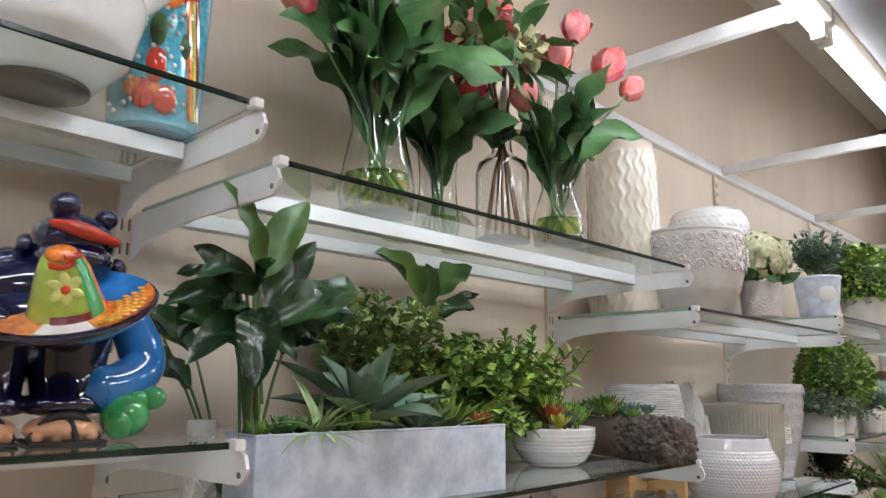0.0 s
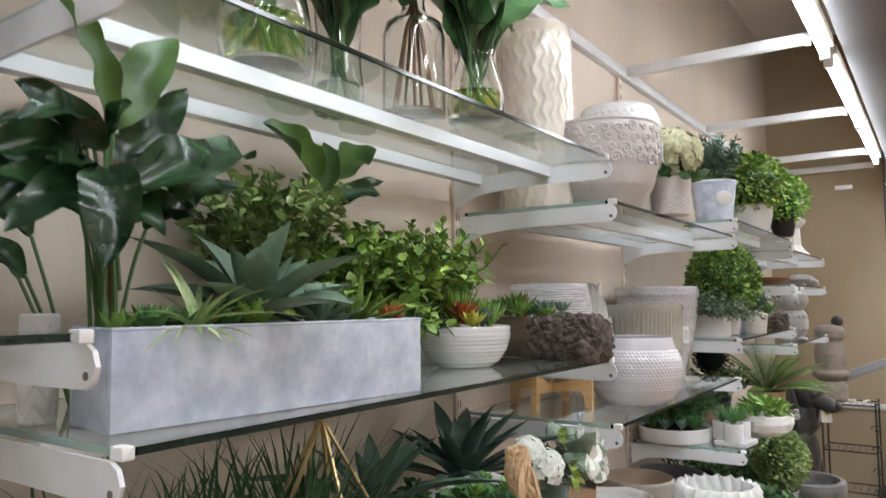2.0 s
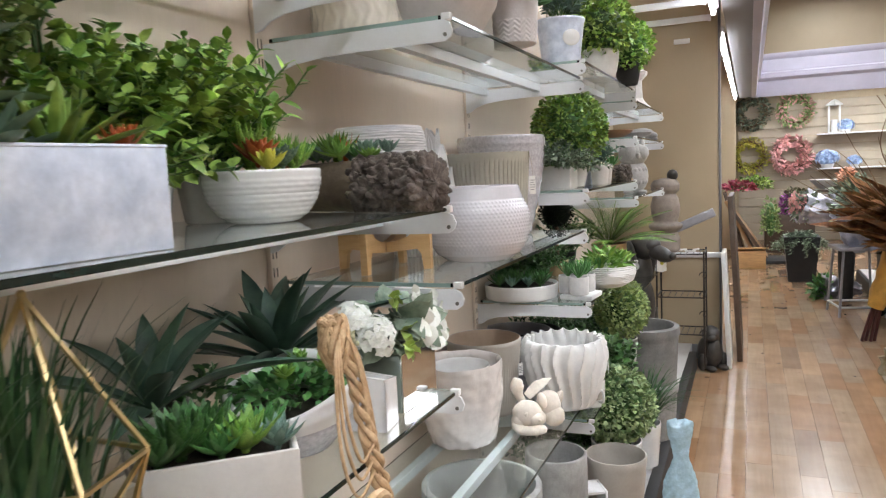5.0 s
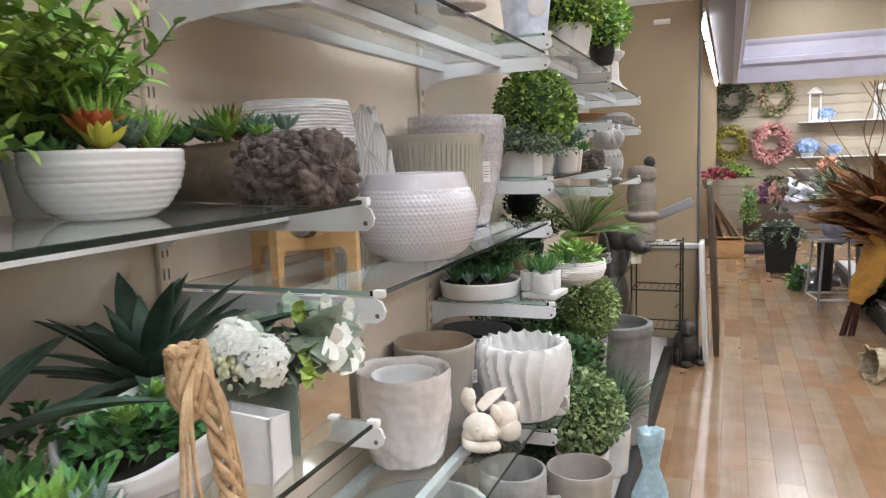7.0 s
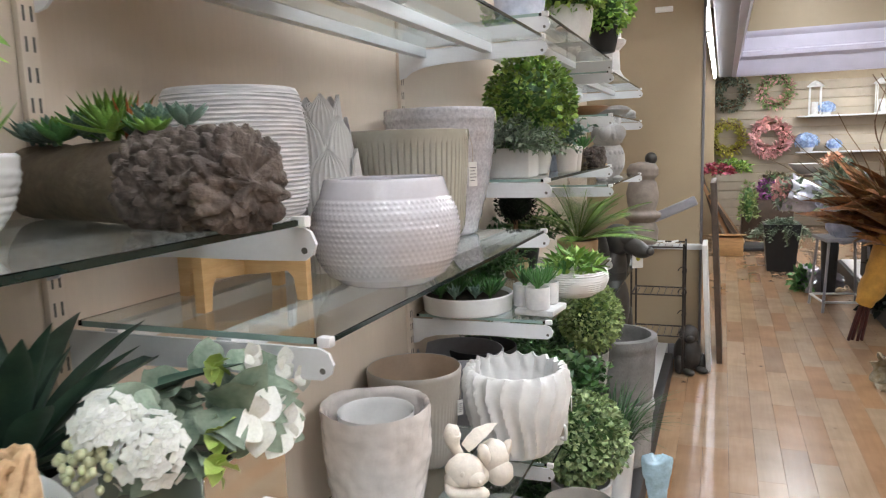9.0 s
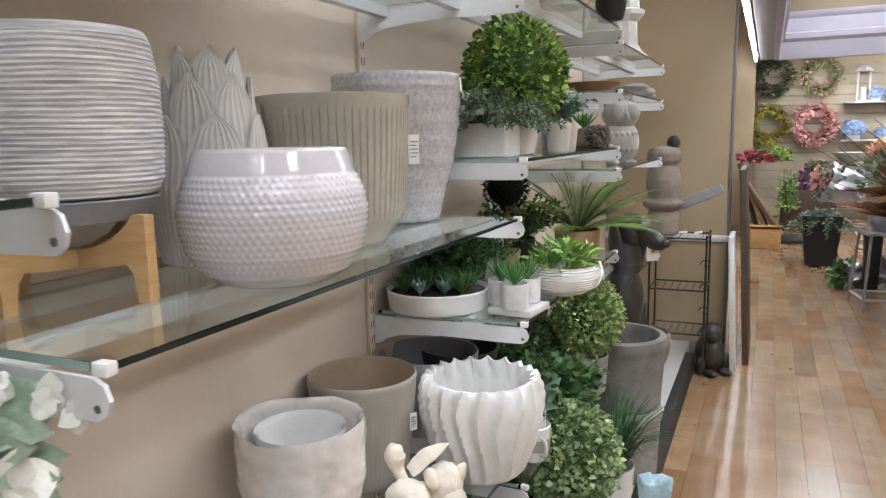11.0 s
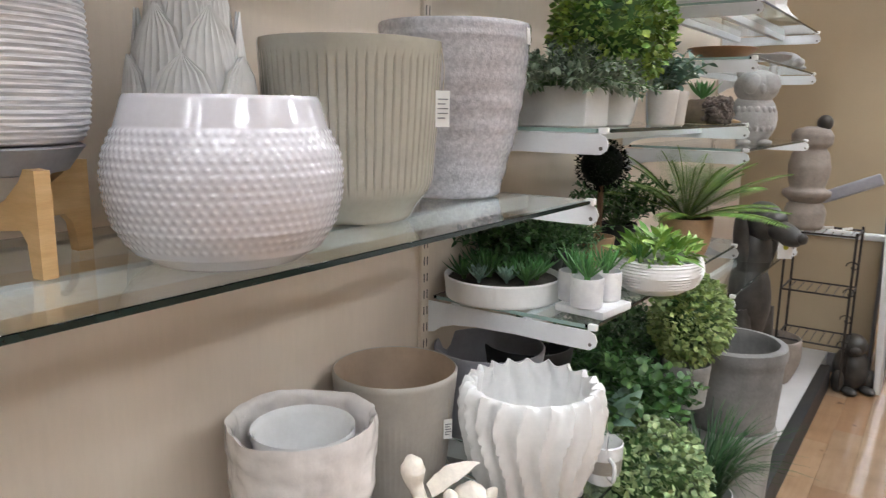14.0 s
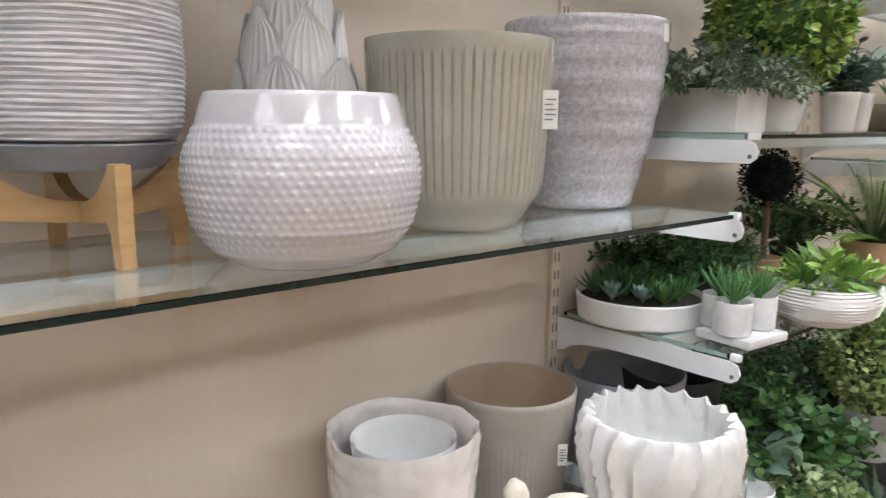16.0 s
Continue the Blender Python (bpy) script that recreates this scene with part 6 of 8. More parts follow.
# vessels on the upper shelf at the start
Z1 = 1.9255
t = thing("white_pitcher", 0.275, -0.27, Z1, 0, "glossy white ceramic pitcher lying beside the painted vase", "pitcher")
part("body", moved(lathe(dense([(0.05, 0.005), (0.06, 0.008), (0.10, 0.05), (0.115, 0.11), (0.10, 0.17), (0.06, 0.21), (0.05, 0.22)], 30), 48), pose(0, 0, 0.0)), GLAZE, t)
part("spout", tube(curve_points([(0.03, 0.08, 0.13), (0.04, 0.12, 0.16), (0.04, 0.15, 0.20)], 6), [0.03, 0.028, 0.026, 0.024, 0.022, 0.02, 0.019, 0.018, 0.018, 0.018, 0.018, 0.018, 0.018], 14), GLAZE, t)
part("foot_ring", lathe([(0.056, 0.0), (0.058, 0.001), (0.058, 0.0055), (0.02, 0.0055)], 40), BLACK, t, "dark unglazed foot")
solo("black_dish", lathe([(0.05, 0), (0.06, 0.003), (0.072, 0.012), (0.07, 0.014), (0.055, 0.007), (0.005, 0.006)], 40), BLACK, 0.30, -0.46, Z1, 0, "flat black dish on the glass shelf", "dish")


t = thing("painted_vase", 0.20, -0.095, Z1, 0, "tall turquoise vase painted with red and orange flowers", "vase")
vp = [(0.055, 0), (0.062, 0.004), (0.066, 0.08), (0.07, 0.2), (0.074, 0.3), (0.072, 0.32)]
part("body", lathe(dense(vp, 30) + [(0.066, 0.318), (0.06, 0.05), (0.005, 0.02)], 48), TURQ, t)


def on_vase(a, z, ry, rz, mat, nm):
    r = 0.0635 + 0.03 * z
    m = Matrix.Rotation(radians(a), 4, "Z") @ Matrix.Translation((r, 0, z))
    part(nm, moved(ball((0, 0, 0), (0.005, ry, rz), 14, 8), m), mat, t)


for a, z, ry, rz, m, nm in ((-38, 0.045, 0.016, 0.022, REDGL, "painted_petal"), (-12, 0.04, 0.016, 0.022, REDGL, "painted_petal"), (-25, 0.085, 0.014, 0.024, REDGL, "painted_petal"), (-25, 0.05, 0.010, 0.012, ORANGEGL, "painted_petal"), (-52, 0.055, 0.012, 0.016, ORANGEGL, "painted_petal"),
                            (-25, 0.135, 0.012, 0.026, G_DEEP, "painted_leaf"), (10, 0.12, 0.010, 0.020, G_DEEP, "painted_leaf"), (-20, 0.19, 0.026, 0.024, ORANGEGL, "painted_petal"), (5, 0.205, 0.02, 0.022, REDGL, "painted_petal")):
    on_vase(a, z, ry, rz, m, nm)
for q, m in ((0, ORANGEGL), (1, G_YEL), (2, MAROON)):
    part("painted_band", tube([((0.0665 + 0.0035 * (k / 12)) * math.cos(radians(22 + q * 6 - k * 1.6)), (0.0665 + 0.0035 * (k / 12)) * math.sin(radians(22 + q * 6 - k * 1.6)), 0.02 + k * 0.017) for k in range(13)], 0.004, 6), m, t)
R.seed(86)
part("painted_dots", join(*[moved(ball((0, 0, 0), 0.0035, 8, 5), Matrix.Rotation(radians(rnd(-85, 20)), 4, "Z") @ Matrix.Translation((0.0655 + 0.025 * zz, 0, zz))) for zz in [rnd(0.02, 0.2) for _ in range(46)]]), WHITEGL, t, "small white painted dots")


# ---------- middle and far shelves ----------
STONE = surface("pale_cast_stone", (0.40, 0.39, 0.38), 0.8, 0, 0.15, 18.0, 120.0, 0.6)
STONEBROWN = surface("brown_grey_stone", (0.26, 0.22, 0.19), 0.8, 0, 0.15, 18.0, 120.0, 0.5)
BRONZE = surface("dark_bronze_resin", (0.05, 0.046, 0.042), 0.42, 0.2, 0.3, 20.0, 140.0, 0.3)
WOODBROWN = surface("brown_wood_bowl", (0.28, 0.14, 0.06), 0.4, 0, 0.15, 12.0, 90.0, 0.1)
CHALK = surface("chalky_white", (0.66, 0.65, 0.63), 0.7, 0, 0.1, 18.0, 120.0, 0.3)
LABELWHITE = surface("white_label", (0.66, 0.66, 0.65), 0.5, 0, 0.03)
B1, C1, C2, C3, C4, DECK = 1.7625, 1.8265, 1.3855, 0.9855, 0.5605, 0.1155

t = thing("hydrangea_pot", 0.43, 1.60, B1, 0, "cream hydrangea in a white chevron pot", "potted flower")
part("pot", lathe(dense([(0.045, 0), (0.05, 0.003), (0.057, 0.10), (0.055, 0.104)], 56) + [(0.05, 0.09), (0.04, 0.02), (0.005, 0.012)], 144, chevron), EMBOSS, t)
R.seed(90)
part("bloom", shift(floret_ball(190, 0.082, 0.019, -0.7, 0.85, 0.7), 0, 0.01, 0.175), PETALCREAM, t, "round cream hydrangea head")
part("leaf_ring", shift(leaf_ball(26, 0.07, 0.07, 0.03, 0.05, 0.6, 0.3, -0.2), 0, 0, 0.10), G_DEEP, t)

t = thing("tin_bucket_plant", 0.33, 2.478, C1, 0, "grey green plant in a pale tin bucket with an oval label", "potted plant")
part("bucket", lathe(dense([(0.062, 0), (0.066, 0.003), (0.083, 0.14), (0.086, 0.15), (0.089, 0.153), (0.086, 0.157)], 24) + [(0.082, 0.15), (0.06, 0.02), (0.005, 0.012)], 48), TIN, t)
part("label_plate", moved(ball((0, 0, 0), (0.003, 0.034, 0.028), 24, 12), Matrix.Rotation(radians(-48), 4, "Z") @ Matrix.Translation((0.077, 0, 0.085)) @ Matrix.Rotation(radians(7), 4, "Y")), LABELWHITE, t, "white oval label")
soil(t, 0.08, 0.145)
R.seed(91)
tw, lv_ = sprigs(54, 0.24, 0.036, (0, 0, 0.14), 0.62, 15, 0.42, 0.9, 0.02, 0.2)
part("twig_frame", tw, STEM, t)
part("foliage", lv_, G_BLUE, t)


def topiary_pot(x, y, z, pr, ph, pmat, r, cz, n, size, mat, label, seed, rz_=None, core=None):
    t = thing("boxwood_plant", x, y, z, 0, label, "potted plant")
    R.seed(seed)
    part("pot", lathe(pot_profile(pr * 0.78, pr, ph, 0.006, 0.004), 40), pmat, t)
    soil(t, pr - 0.009, ph - 0.01)
    part("stem", tube([(0, 0, ph - 0.012), (0, 0, cz)], 0.006, 7), BARKSTEM, t)
    # dark ball puts the shade between the leaves into colour
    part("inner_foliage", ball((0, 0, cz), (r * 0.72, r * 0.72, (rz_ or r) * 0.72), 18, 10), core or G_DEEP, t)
    part("foliage", leaf_ball(n, r, r, rz_ or r, size, 0.85, 0.28, -0.95, cz), mat, t)
    return t


topiary_pot(0.36, 3.0, C1, 0.09, 0.115, CHALK, 0.15, 0.21, 1300, 0.024, G_BOX, "round green boxwood in a chalky white pot", 92, 0.135)
topiary_pot(0.43, 3.36, C1, 0.055, 0.10, BLACK, 0.115, 0.18, 900, 0.022, G_FRESH, "bright yellow green bush in a small black pot", 93, 0.12)

# long white planter with silvery foliage and a boxwood ball behind
t = thing("white_planter", 0.255, 2.50, C2, 0, "rectangular white planter with silvery green foliage", "potted plant")
part("planter_box", box(-0.105, 0.105, -0.06, 0.06, 0, 0.085, 0.006), MATTEWHITE, t)
R.seed(94)
tw, lv_ = sprigs(110, 0.19, 0.022, (0, 0, 0.075), 1.0, 22, 0.5, 0.40, 0.07, 0.45, (1.0, 1.0, 1))
part("twig_frame", tw, STEM, t)
part("foliage", lv_, G_GREY, t)
topiary_pot(0.30, 2.70, C2, 0.07, 0.10, GLAZE, 0.145, 0.225, 2400, 0.0175, G_BOX, "boxwood ball topiary behind the white planter", 95)
for k, yy in enumerate((2.585, 2.665)):
    pot("small_white_cup", 0.395, yy + 0.22, C2, pot_profile(0.03, 0.038, 0.085), HOUSEWHITE, "small off-white cylinder cup", 32, category="cup", group="small cups")
t = thing("tin_cup_plant", 0.33, 2.99, C2, 0, "blue green eucalyptus in a small tin cup", "potted plant")
part("cup", lathe(pot_profile(0.036, 0.042, 0.085), 32), TIN, t)
R.seed(96)
tw, lv_ = sprigs(34, 0.15, 0.03, (0, 0, 0.075), 0.8, 10, 0.75, 0.7, 0.01, 0.2)
part("twig_frame", tw, STEM, t)
part("foliage", lv_, G_BLUE, t)
l2 = log_planter(0.29, 3.25, C2, -10, 0.16, 0.038, 5, "small brown log planter with a green succulent")
rosette_part("rosette", pose(0.08, 0, 0.07), G_SUCC, l2, "", 30, 0.07, 0.018, 0.006, tilt=0.45)
STAR = surface("sand_starfish", (0.55, 0.40, 0.24), 0.8, 0, 0.15, 30.0, 120.0, 0.5)
g = []
for k in range(5):
    a = k * 1.2566
    g.append(tube([(0, 0, 0.008), (0.03 * math.cos(a), 0.03 * math.sin(a), 0.008), (0.065 * math.cos(a), 0.065 * math.sin(a), 0.004)], [0.012, 0.009, 0.003], 8))
solo("starfish", join(*g), STAR, 0.375, 3.40, C2 + 0.002, 20, "sandy dried starfish lying on the glass", "starfish", sharp=70)

# white shelf: dish of succulents, marble cups, striped bowl, fern
t = thing("succulent_dish", 0.152, 2.478, C3, 0, "round shallow white dish filled with dark green succulents", "planter")
part("dish", lathe(dense([(0.128, 0), (0.134, 0.002), (0.139, 0.052), (0.136, 0.055)], 14) + [(0.131, 0.05), (0.125, 0.012), (0.005, 0.010)], 64), MATTEWHITE, t)
soil(t, 0.13, 0.046)
R.seed(97)
for nm, m, n, L, W, px, py in (("spiky_rosette", G_DEEP, 60, 0.085, 0.008, -0.02, -0.03), ("blue_rosette", G_BLUE, 24, 0.045, 0.022, 0.045, -0.06), ("green_rosette", G_SUCC, 26, 0.06, 0.018, 0.08, 0.02), ("spiky_rosette", G_DEEP, 50, 0.075, 0.009, 0.02, 0.06), ("spiky_rosette", G_DEEP, 50, 0.075, 0.008, -0.08, 0.02), ("green_rosette", G_SUCC, 30, 0.06, 0.016, 0.03, -0.01), ("dark_rosette", G_DEEP, 30, 0.06, 0.016, 0.085, -0.04), ("dark_rosette", G_DEEP, 34, 0.065, 0.014, -0.06, -0.075), ("blue_rosette", G_BLUE, 24, 0.05, 0.018, -0.01, -0.09), ("green_rosette", G_SUCC, 30, 0.065, 0.013, 0.06, 0.075)):
    rosette_part(nm, pose(px, py, 0.05), m, t, "", n, L, W, 0.005, tilt=0.35)
tray = solo("stone_tray", box(-0.06, 0.06, -0.055, 0.075, 0, 0.018, 0.004), MARBLE, 0.375, 2.485, C3, -6, "rough white stone tray under the marbled cups", "tray")
first = None
for x, y in ((0.378, 2.45), (0.385, 2.535), (0.33, 2.49)):
    if first is None:
        first = thing("marbled_cup", x, y, C3 + 0.018, 0, "white marbled cup with a small spiky succulent", "potted plant", "marbled cups")
        part("cup", lathe(pot_profile(0.035, 0.036, 0.066, 0.004), 36), MARBLE, first)
        R.seed(98)
        rosette_part("rosette", pose(0, 0, 0.058), G_SUCC, first, "", 44, 0.075, 0.009, 0.005, tilt=0.55)
    else:
        copy_thing(first, pose(x, y, C3 + 0.018, 0, 0, 50 * x * 10))


def combed(a, r, z, k):
    if k > 0.7:
        return r, z
    return r + 0.0022 * math.sin(z * 900 + 1.4 * math.sin(a * 2) + 0.8 * noise.noise(Vector((math.cos(a) * 2, math.sin(a) * 2, z * 20)))), z


t = thing("striped_bowl", 0.425, 2.755, C3, 0, "white combed oval bowl with bright green succulents", "planter")
ob = part("bowl", moved(lathe(dense([(0.05, 0), (0.06, 0.003), (0.095, 0.025), (0.106, 0.055), (0.102, 0.085), (0.098, 0.088), (0.094, 0.084), (0.09, 0.03), (0.01, 0.015)], 70), 72, combed), Matrix.Diagonal((1.05, 1.2, 1, 1))), MATTEWHITE, t)
R.seed(99)
part("foliage", shift(leaf_ball(240, 0.085, 0.11, 0.05, 0.045, 0.3, 0.5, 0.0, 0), 0, 0, 0.082), G_LIME, t)
rosette_part("rosette", pose(0.02, 0.03, 0.08), G_LIME, t, "", 36, 0.075, 0.016, 0.006, tilt=0.5)
rosette_part("rosette", pose(-0.02, -0.06, 0.08), G_SUCC, t, "", 50, 0.06, 0.008, 0.005, tilt=0.5)


def fern(x, y, z, L, n, seed, pr, ph, pmat, label):
    t = thing("fern", x, y, z, 0, label, "potted plant")
    part("pot", lathe(pot_profile(pr * 0.75, pr, ph, 0.006, 0.006), 40), pmat, t)
    soil(t, pr - 0.008, ph - 0.008)
    R.seed(seed)
    lf = leaf(1.0, 0.17, 3, 0.15, 0.15)
    for k in range(n):
        a = k * 2.4
        e = rnd(0.40, 1.25)
        d = Vector((math.cos(a) * math.cos(e) + 0.15, math.sin(a) * math.cos(e), math.sin(e))).normalized()
        l = L * rnd(0.75, 1.1)
        pts = [Vector((0, 0, ph - 0.01)) + d * l * (i / 10) + Vector((0, 0, -0.30 * l * (i / 10) ** 2)) for i in range(11)]
        poses = []
        for i in range(1, 44):
            f = i / 44 * 10
            j = min(9, int(f))
            p = pts[j].lerp(pts[j + 1], f - j)
            al = (pts[j + 1] - pts[j]).normalized()
            s = al.cross(Vector((0, 0, 1))).normalized()
            ll = 0.15 * l * (math.sin(math.pi * min(1, (i + 6) / 52)) ** 0.7)
            for q in (1, -1):
                poses.append(face(p, s * q + al * 0.45, Vector((0, 0, 1)), ll))
        part("frond", join(tube(pts, 0.0016, 5), scatter(lf, poses)), G_FERN, t)
    return t


fern(0.345, 3.25, C3, 0.36, 26, 100, 0.080, 0.12, TERRA, "green fern with long fronds in a pale terracotta pot")
t = thing("black_topiary", 0.155, 3.03, C3, 0, "small black ball topiary on a wooden stem", "potted plant")
part("pot", lathe(pot_profile(0.04, 0.05, 0.07), 32), TERRA, t)
part("stem", tube([(0, 0, 0.05), (0, 0, 0.28)], 0.009, 8), BARKSTEM, t)
R.seed(101)
part("inner_foliage", ball((0, 0, 0.28), 0.062, 20, 12), G_BLACK, t)
part("foliage", leaf_ball(900, 0.074, 0.074, 0.074, 0.012, 0.4, 0.2, -1, 0.28), G_BLACK, t)
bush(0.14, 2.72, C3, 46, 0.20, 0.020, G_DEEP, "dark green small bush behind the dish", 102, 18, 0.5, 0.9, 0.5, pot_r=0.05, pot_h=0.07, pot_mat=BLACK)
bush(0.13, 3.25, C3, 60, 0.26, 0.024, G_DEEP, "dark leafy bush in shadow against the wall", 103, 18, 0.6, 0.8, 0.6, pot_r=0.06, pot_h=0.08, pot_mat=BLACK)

# bushes added to darken the shelf depths, shade put in their leaf colour
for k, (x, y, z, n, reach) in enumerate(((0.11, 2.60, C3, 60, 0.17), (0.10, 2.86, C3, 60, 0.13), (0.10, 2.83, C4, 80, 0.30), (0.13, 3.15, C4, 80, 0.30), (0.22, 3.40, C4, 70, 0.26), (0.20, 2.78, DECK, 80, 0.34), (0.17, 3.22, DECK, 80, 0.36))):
    bush(x, y, z, n, reach, 0.028, G_SHADE, "dark green filler bush added as shade deep in the shelf", 140 + k, 16, 0.5, 0.85, 0.6, pot_r=0.05, pot_h=0.07, pot_mat=BLACK, name="filler_bush")

# lower shelf: eucalyptus, lime hydrangea, grey leaves
bush(0.35, 2.80, C4, 70, 0.235, 0.036, G_DEEP, "dark green eucalyptus bush in a white pot", 104, 15, 0.45, 0.85, 0.85, 0.35, pot_r=0.07, pot_h=0.09, pot_mat=GLAZE)
t = thing("lime_hydrangea", 0.415, 3.13, C4, 0, "lime green hydrangea bush in a rough grey pot", "potted flower")
part("pot", lathe(pot_profile(0.06, 0.07, 0.13, 0.006), 40), CONCRETE, t)
R.seed(105)
# dark green ball as painted shade behind the petals
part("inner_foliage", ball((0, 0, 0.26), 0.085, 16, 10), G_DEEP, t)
part("bloom", leaf_ball(2200, 0.115, 0.115, 0.135, 0.017, 0.9, 0.35, -0.95, 0.26), G_LIGHT, t, "yellow green hydrangea head")
t = thing("grey_leaf_plant", 0.355, 2.655, C4, 0, "sage green plant with broad leaves in a white pot", "potted plant")
part("pot", lathe(pot_profile(0.045, 0.055, 0.085), 36), GLAZE, t)
R.seed(106)
gl = mesh_of("leaf", leaf(0.12, 0.048, 7, 0.3, 0.25, 0.9), G_AGAVE, 70)
for k in range(14):
    a = k * 2.4
    e = rnd(0.3, 1.1)
    part("leaf", gl, None, t, "", face((0, 0, 0.085), (math.cos(a) * math.cos(e), math.sin(a) * math.cos(e), math.sin(e)), (0.7, -0.5, 0.7), rnd(0.8, 1.15)))
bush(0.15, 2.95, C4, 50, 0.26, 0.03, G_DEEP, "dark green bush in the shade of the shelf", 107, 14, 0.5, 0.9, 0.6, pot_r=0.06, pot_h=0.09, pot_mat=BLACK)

t = thing("striped_cup", 0.40, 2.545, C4, 0, "white cup with a broad taupe band", "cup")
part("cup", lathe(dense([(0.034, 0), (0.038, 0.003), (0.044, 0.05), (0.046, 0.10), (0.043, 0.10)], 20) + [(0.041, 0.09), (0.033, 0.01), (0.004, 0.008)], 40), GLAZE, t)
part("band", lathe([(0.0425, 0.032), (0.0432, 0.032), (0.0458, 0.066), (0.0450, 0.066)], 40, None, 1, (False, False)), TAUPEMATTE, t, "taupe band")
part("handle", tube(curve_points([(0.030, -0.034, 0.075), (0.048, -0.052, 0.070), (0.048, -0.052, 0.035), (0.030, -0.034, 0.028)], 6), 0.005, 8), GLAZE, t)

# on the deck
def hedge_ball(x, y, r, cz, seed):
    t = thing("hedge_ball", x, y, DECK, 0, "round hedge ball of small pale green leaves in a white pot", "potted plant")
    R.seed(seed)
    part("pot", lathe(pot_profile(0.085, 0.10, 0.27, 0.008), 44), GLAZE, t)
    # dark ball colours the gaps of the hedge as shade
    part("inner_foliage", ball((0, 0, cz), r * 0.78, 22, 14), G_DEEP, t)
    part("foliage", leaf_ball(2800, r, r, r, 0.0175, 0.95, 0.22, -1, cz, 0.1), G_HEDGE, t)
    return t


G_HEDGE = leafy("pale_hedge_leaf", (0.13, 0.22, 0.08), (0.40, 0.50, 0.25), 0.45, 0.3, 0.35)
hedge_ball(0.46, 2.68, 0.150, 0.41, 108)
R.seed(109)
t = thing("grass_pot", 0.50, 3.10, DECK, 0, "long green grass in a white pot on the deck", "potted plant")
part("pot", lathe(pot_profile(0.07, 0.085, 0.2, 0.006), 40), GLAZE, t)
part("foliage", shift(blades(190, 0.30, 0.007, 0.05, 0.75, 0.9), 0, 0, 0.18), G_GRASS, t)


def drum(x, y, z, r, h, mat, label):
    prof = [(r * 0.86, 0), (r * 0.9, 0.006), (r * 0.95, h * 0.5), (r * 0.97, h * 0.80), (r, h * 0.81), (r * 1.02, h * 0.9), (r, h * 0.985), (r * 0.97, h), (r * 0.86, h), (r * 0.84, h * 0.97), (r * 0.82, h * 0.5), (r * 0.7, h * 0.3), (0.01, h * 0.28)]
    return pot("concrete_drum_pot", x, y, z, dense(prof, 46), mat, label, 64, lambda a, q, zz, k: (q + 0.0022 * noise.noise(Vector((math.cos(a) * 9, math.sin(a) * 9, zz * 40))), zz))


drum(0.463, 3.48, DECK, 0.160, 0.28, CONCRETE, "pale concrete drum pot carrying another pot")
drum(0.463, 3.48, DECK + 0.281, 0.170, 0.28, CONCRETEDARK, "dark grey concrete drum pot with a thick rim")
drum(0.38, 3.90, DECK, 0.15, 0.40, CONCRETEDARK, "large dark concrete pot in the shade")
bush(0.30, 3.02, DECK, 40, 0.26, 0.022, G_LIGHT, "small green filler bush on the deck", 110, 14, 0.5, 0.8, 0.6, pot_r=0.07, pot_h=0.15, pot_mat=BLACK)

# ---------- statues and stands at the end of the shelves ----------
D1, D2, D3, D4 = 1.7805, 1.6005, 1.3005, 0.8005
owl = join(ball((0, 0, 0.075), (0.062, 0.068, 0.08)), ball((0.012, 0, 0.165), (0.055, 0.062, 0.05)), ball((0.05, -0.024, 0.172), (0.018, 0.028, 0.03)), ball((0.05, 0.026, 0.172), (0.018, 0.028, 0.03)), ball((0.068, 0, 0.158), (0.01, 0.008, 0.014)),
           ball((0.0, -0.045, 0.21), (0.012, 0.012, 0.022)), ball((0.0, 0.045, 0.21), (0.012, 0.012, 0.022)), ball((0.03, -0.03, 0.008), (0.03, 0.02, 0.01)), ball((0.03, 0.03, 0.008), (0.03, 0.02, 0.01)),
           *[ball((0.052 * math.cos(a), 0.06 * math.sin(a), z), (0.010, 0.010, 0.012), 8, 5) for z in (0.05, 0.075, 0.10) for a in (-1.0, -0.7, -0.4, -0.1, 0.2, 0.5, 0.8)])
solo("owl_statue", moved(owl, Matrix.Scale(1.3, 4)), STONE, 0.35, 3.98, D3, -60, "pale cast stone owl statue on the glass shelf", "statue", sharp=80)
solo("wooden_bowl", lathe([(0.04, 0), (0.06, 0.004), (0.11, 0.03), (0.12, 0.042), (0.115, 0.044), (0.06, 0.012), (0.005, 0.01)], 44), WOODBROWN, 0.27, 3.78, D2, 0, "brown wooden bowl on the glass shelf", "bowl")
solo("stone_dish", lathe([(0.05, 0), (0.06, 0.003), (0.12, 0.025), (0.13, 0.038), (0.125, 0.04), (0.06, 0.012), (0.005, 0.01)], 44), STONE, 0.31, 4.14, D2, 0, "shallow grey stone dish", "dish")
solo("stone_turtle", join(ball((0, 0, 0.04), (0.09, 0.07, 0.04)), ball((0.09, 0, 0.03), (0.03, 0.022, 0.02)), ball((0.05, 0.06, 0.012), (0.03, 0.02, 0.012)), ball((0.05, -0.06, 0.012), (0.03, 0.02, 0.012))), STONE, 0.33, 4.50, D2, -30, "grey stone turtle figure on the shelf", "statue", sharp=80)
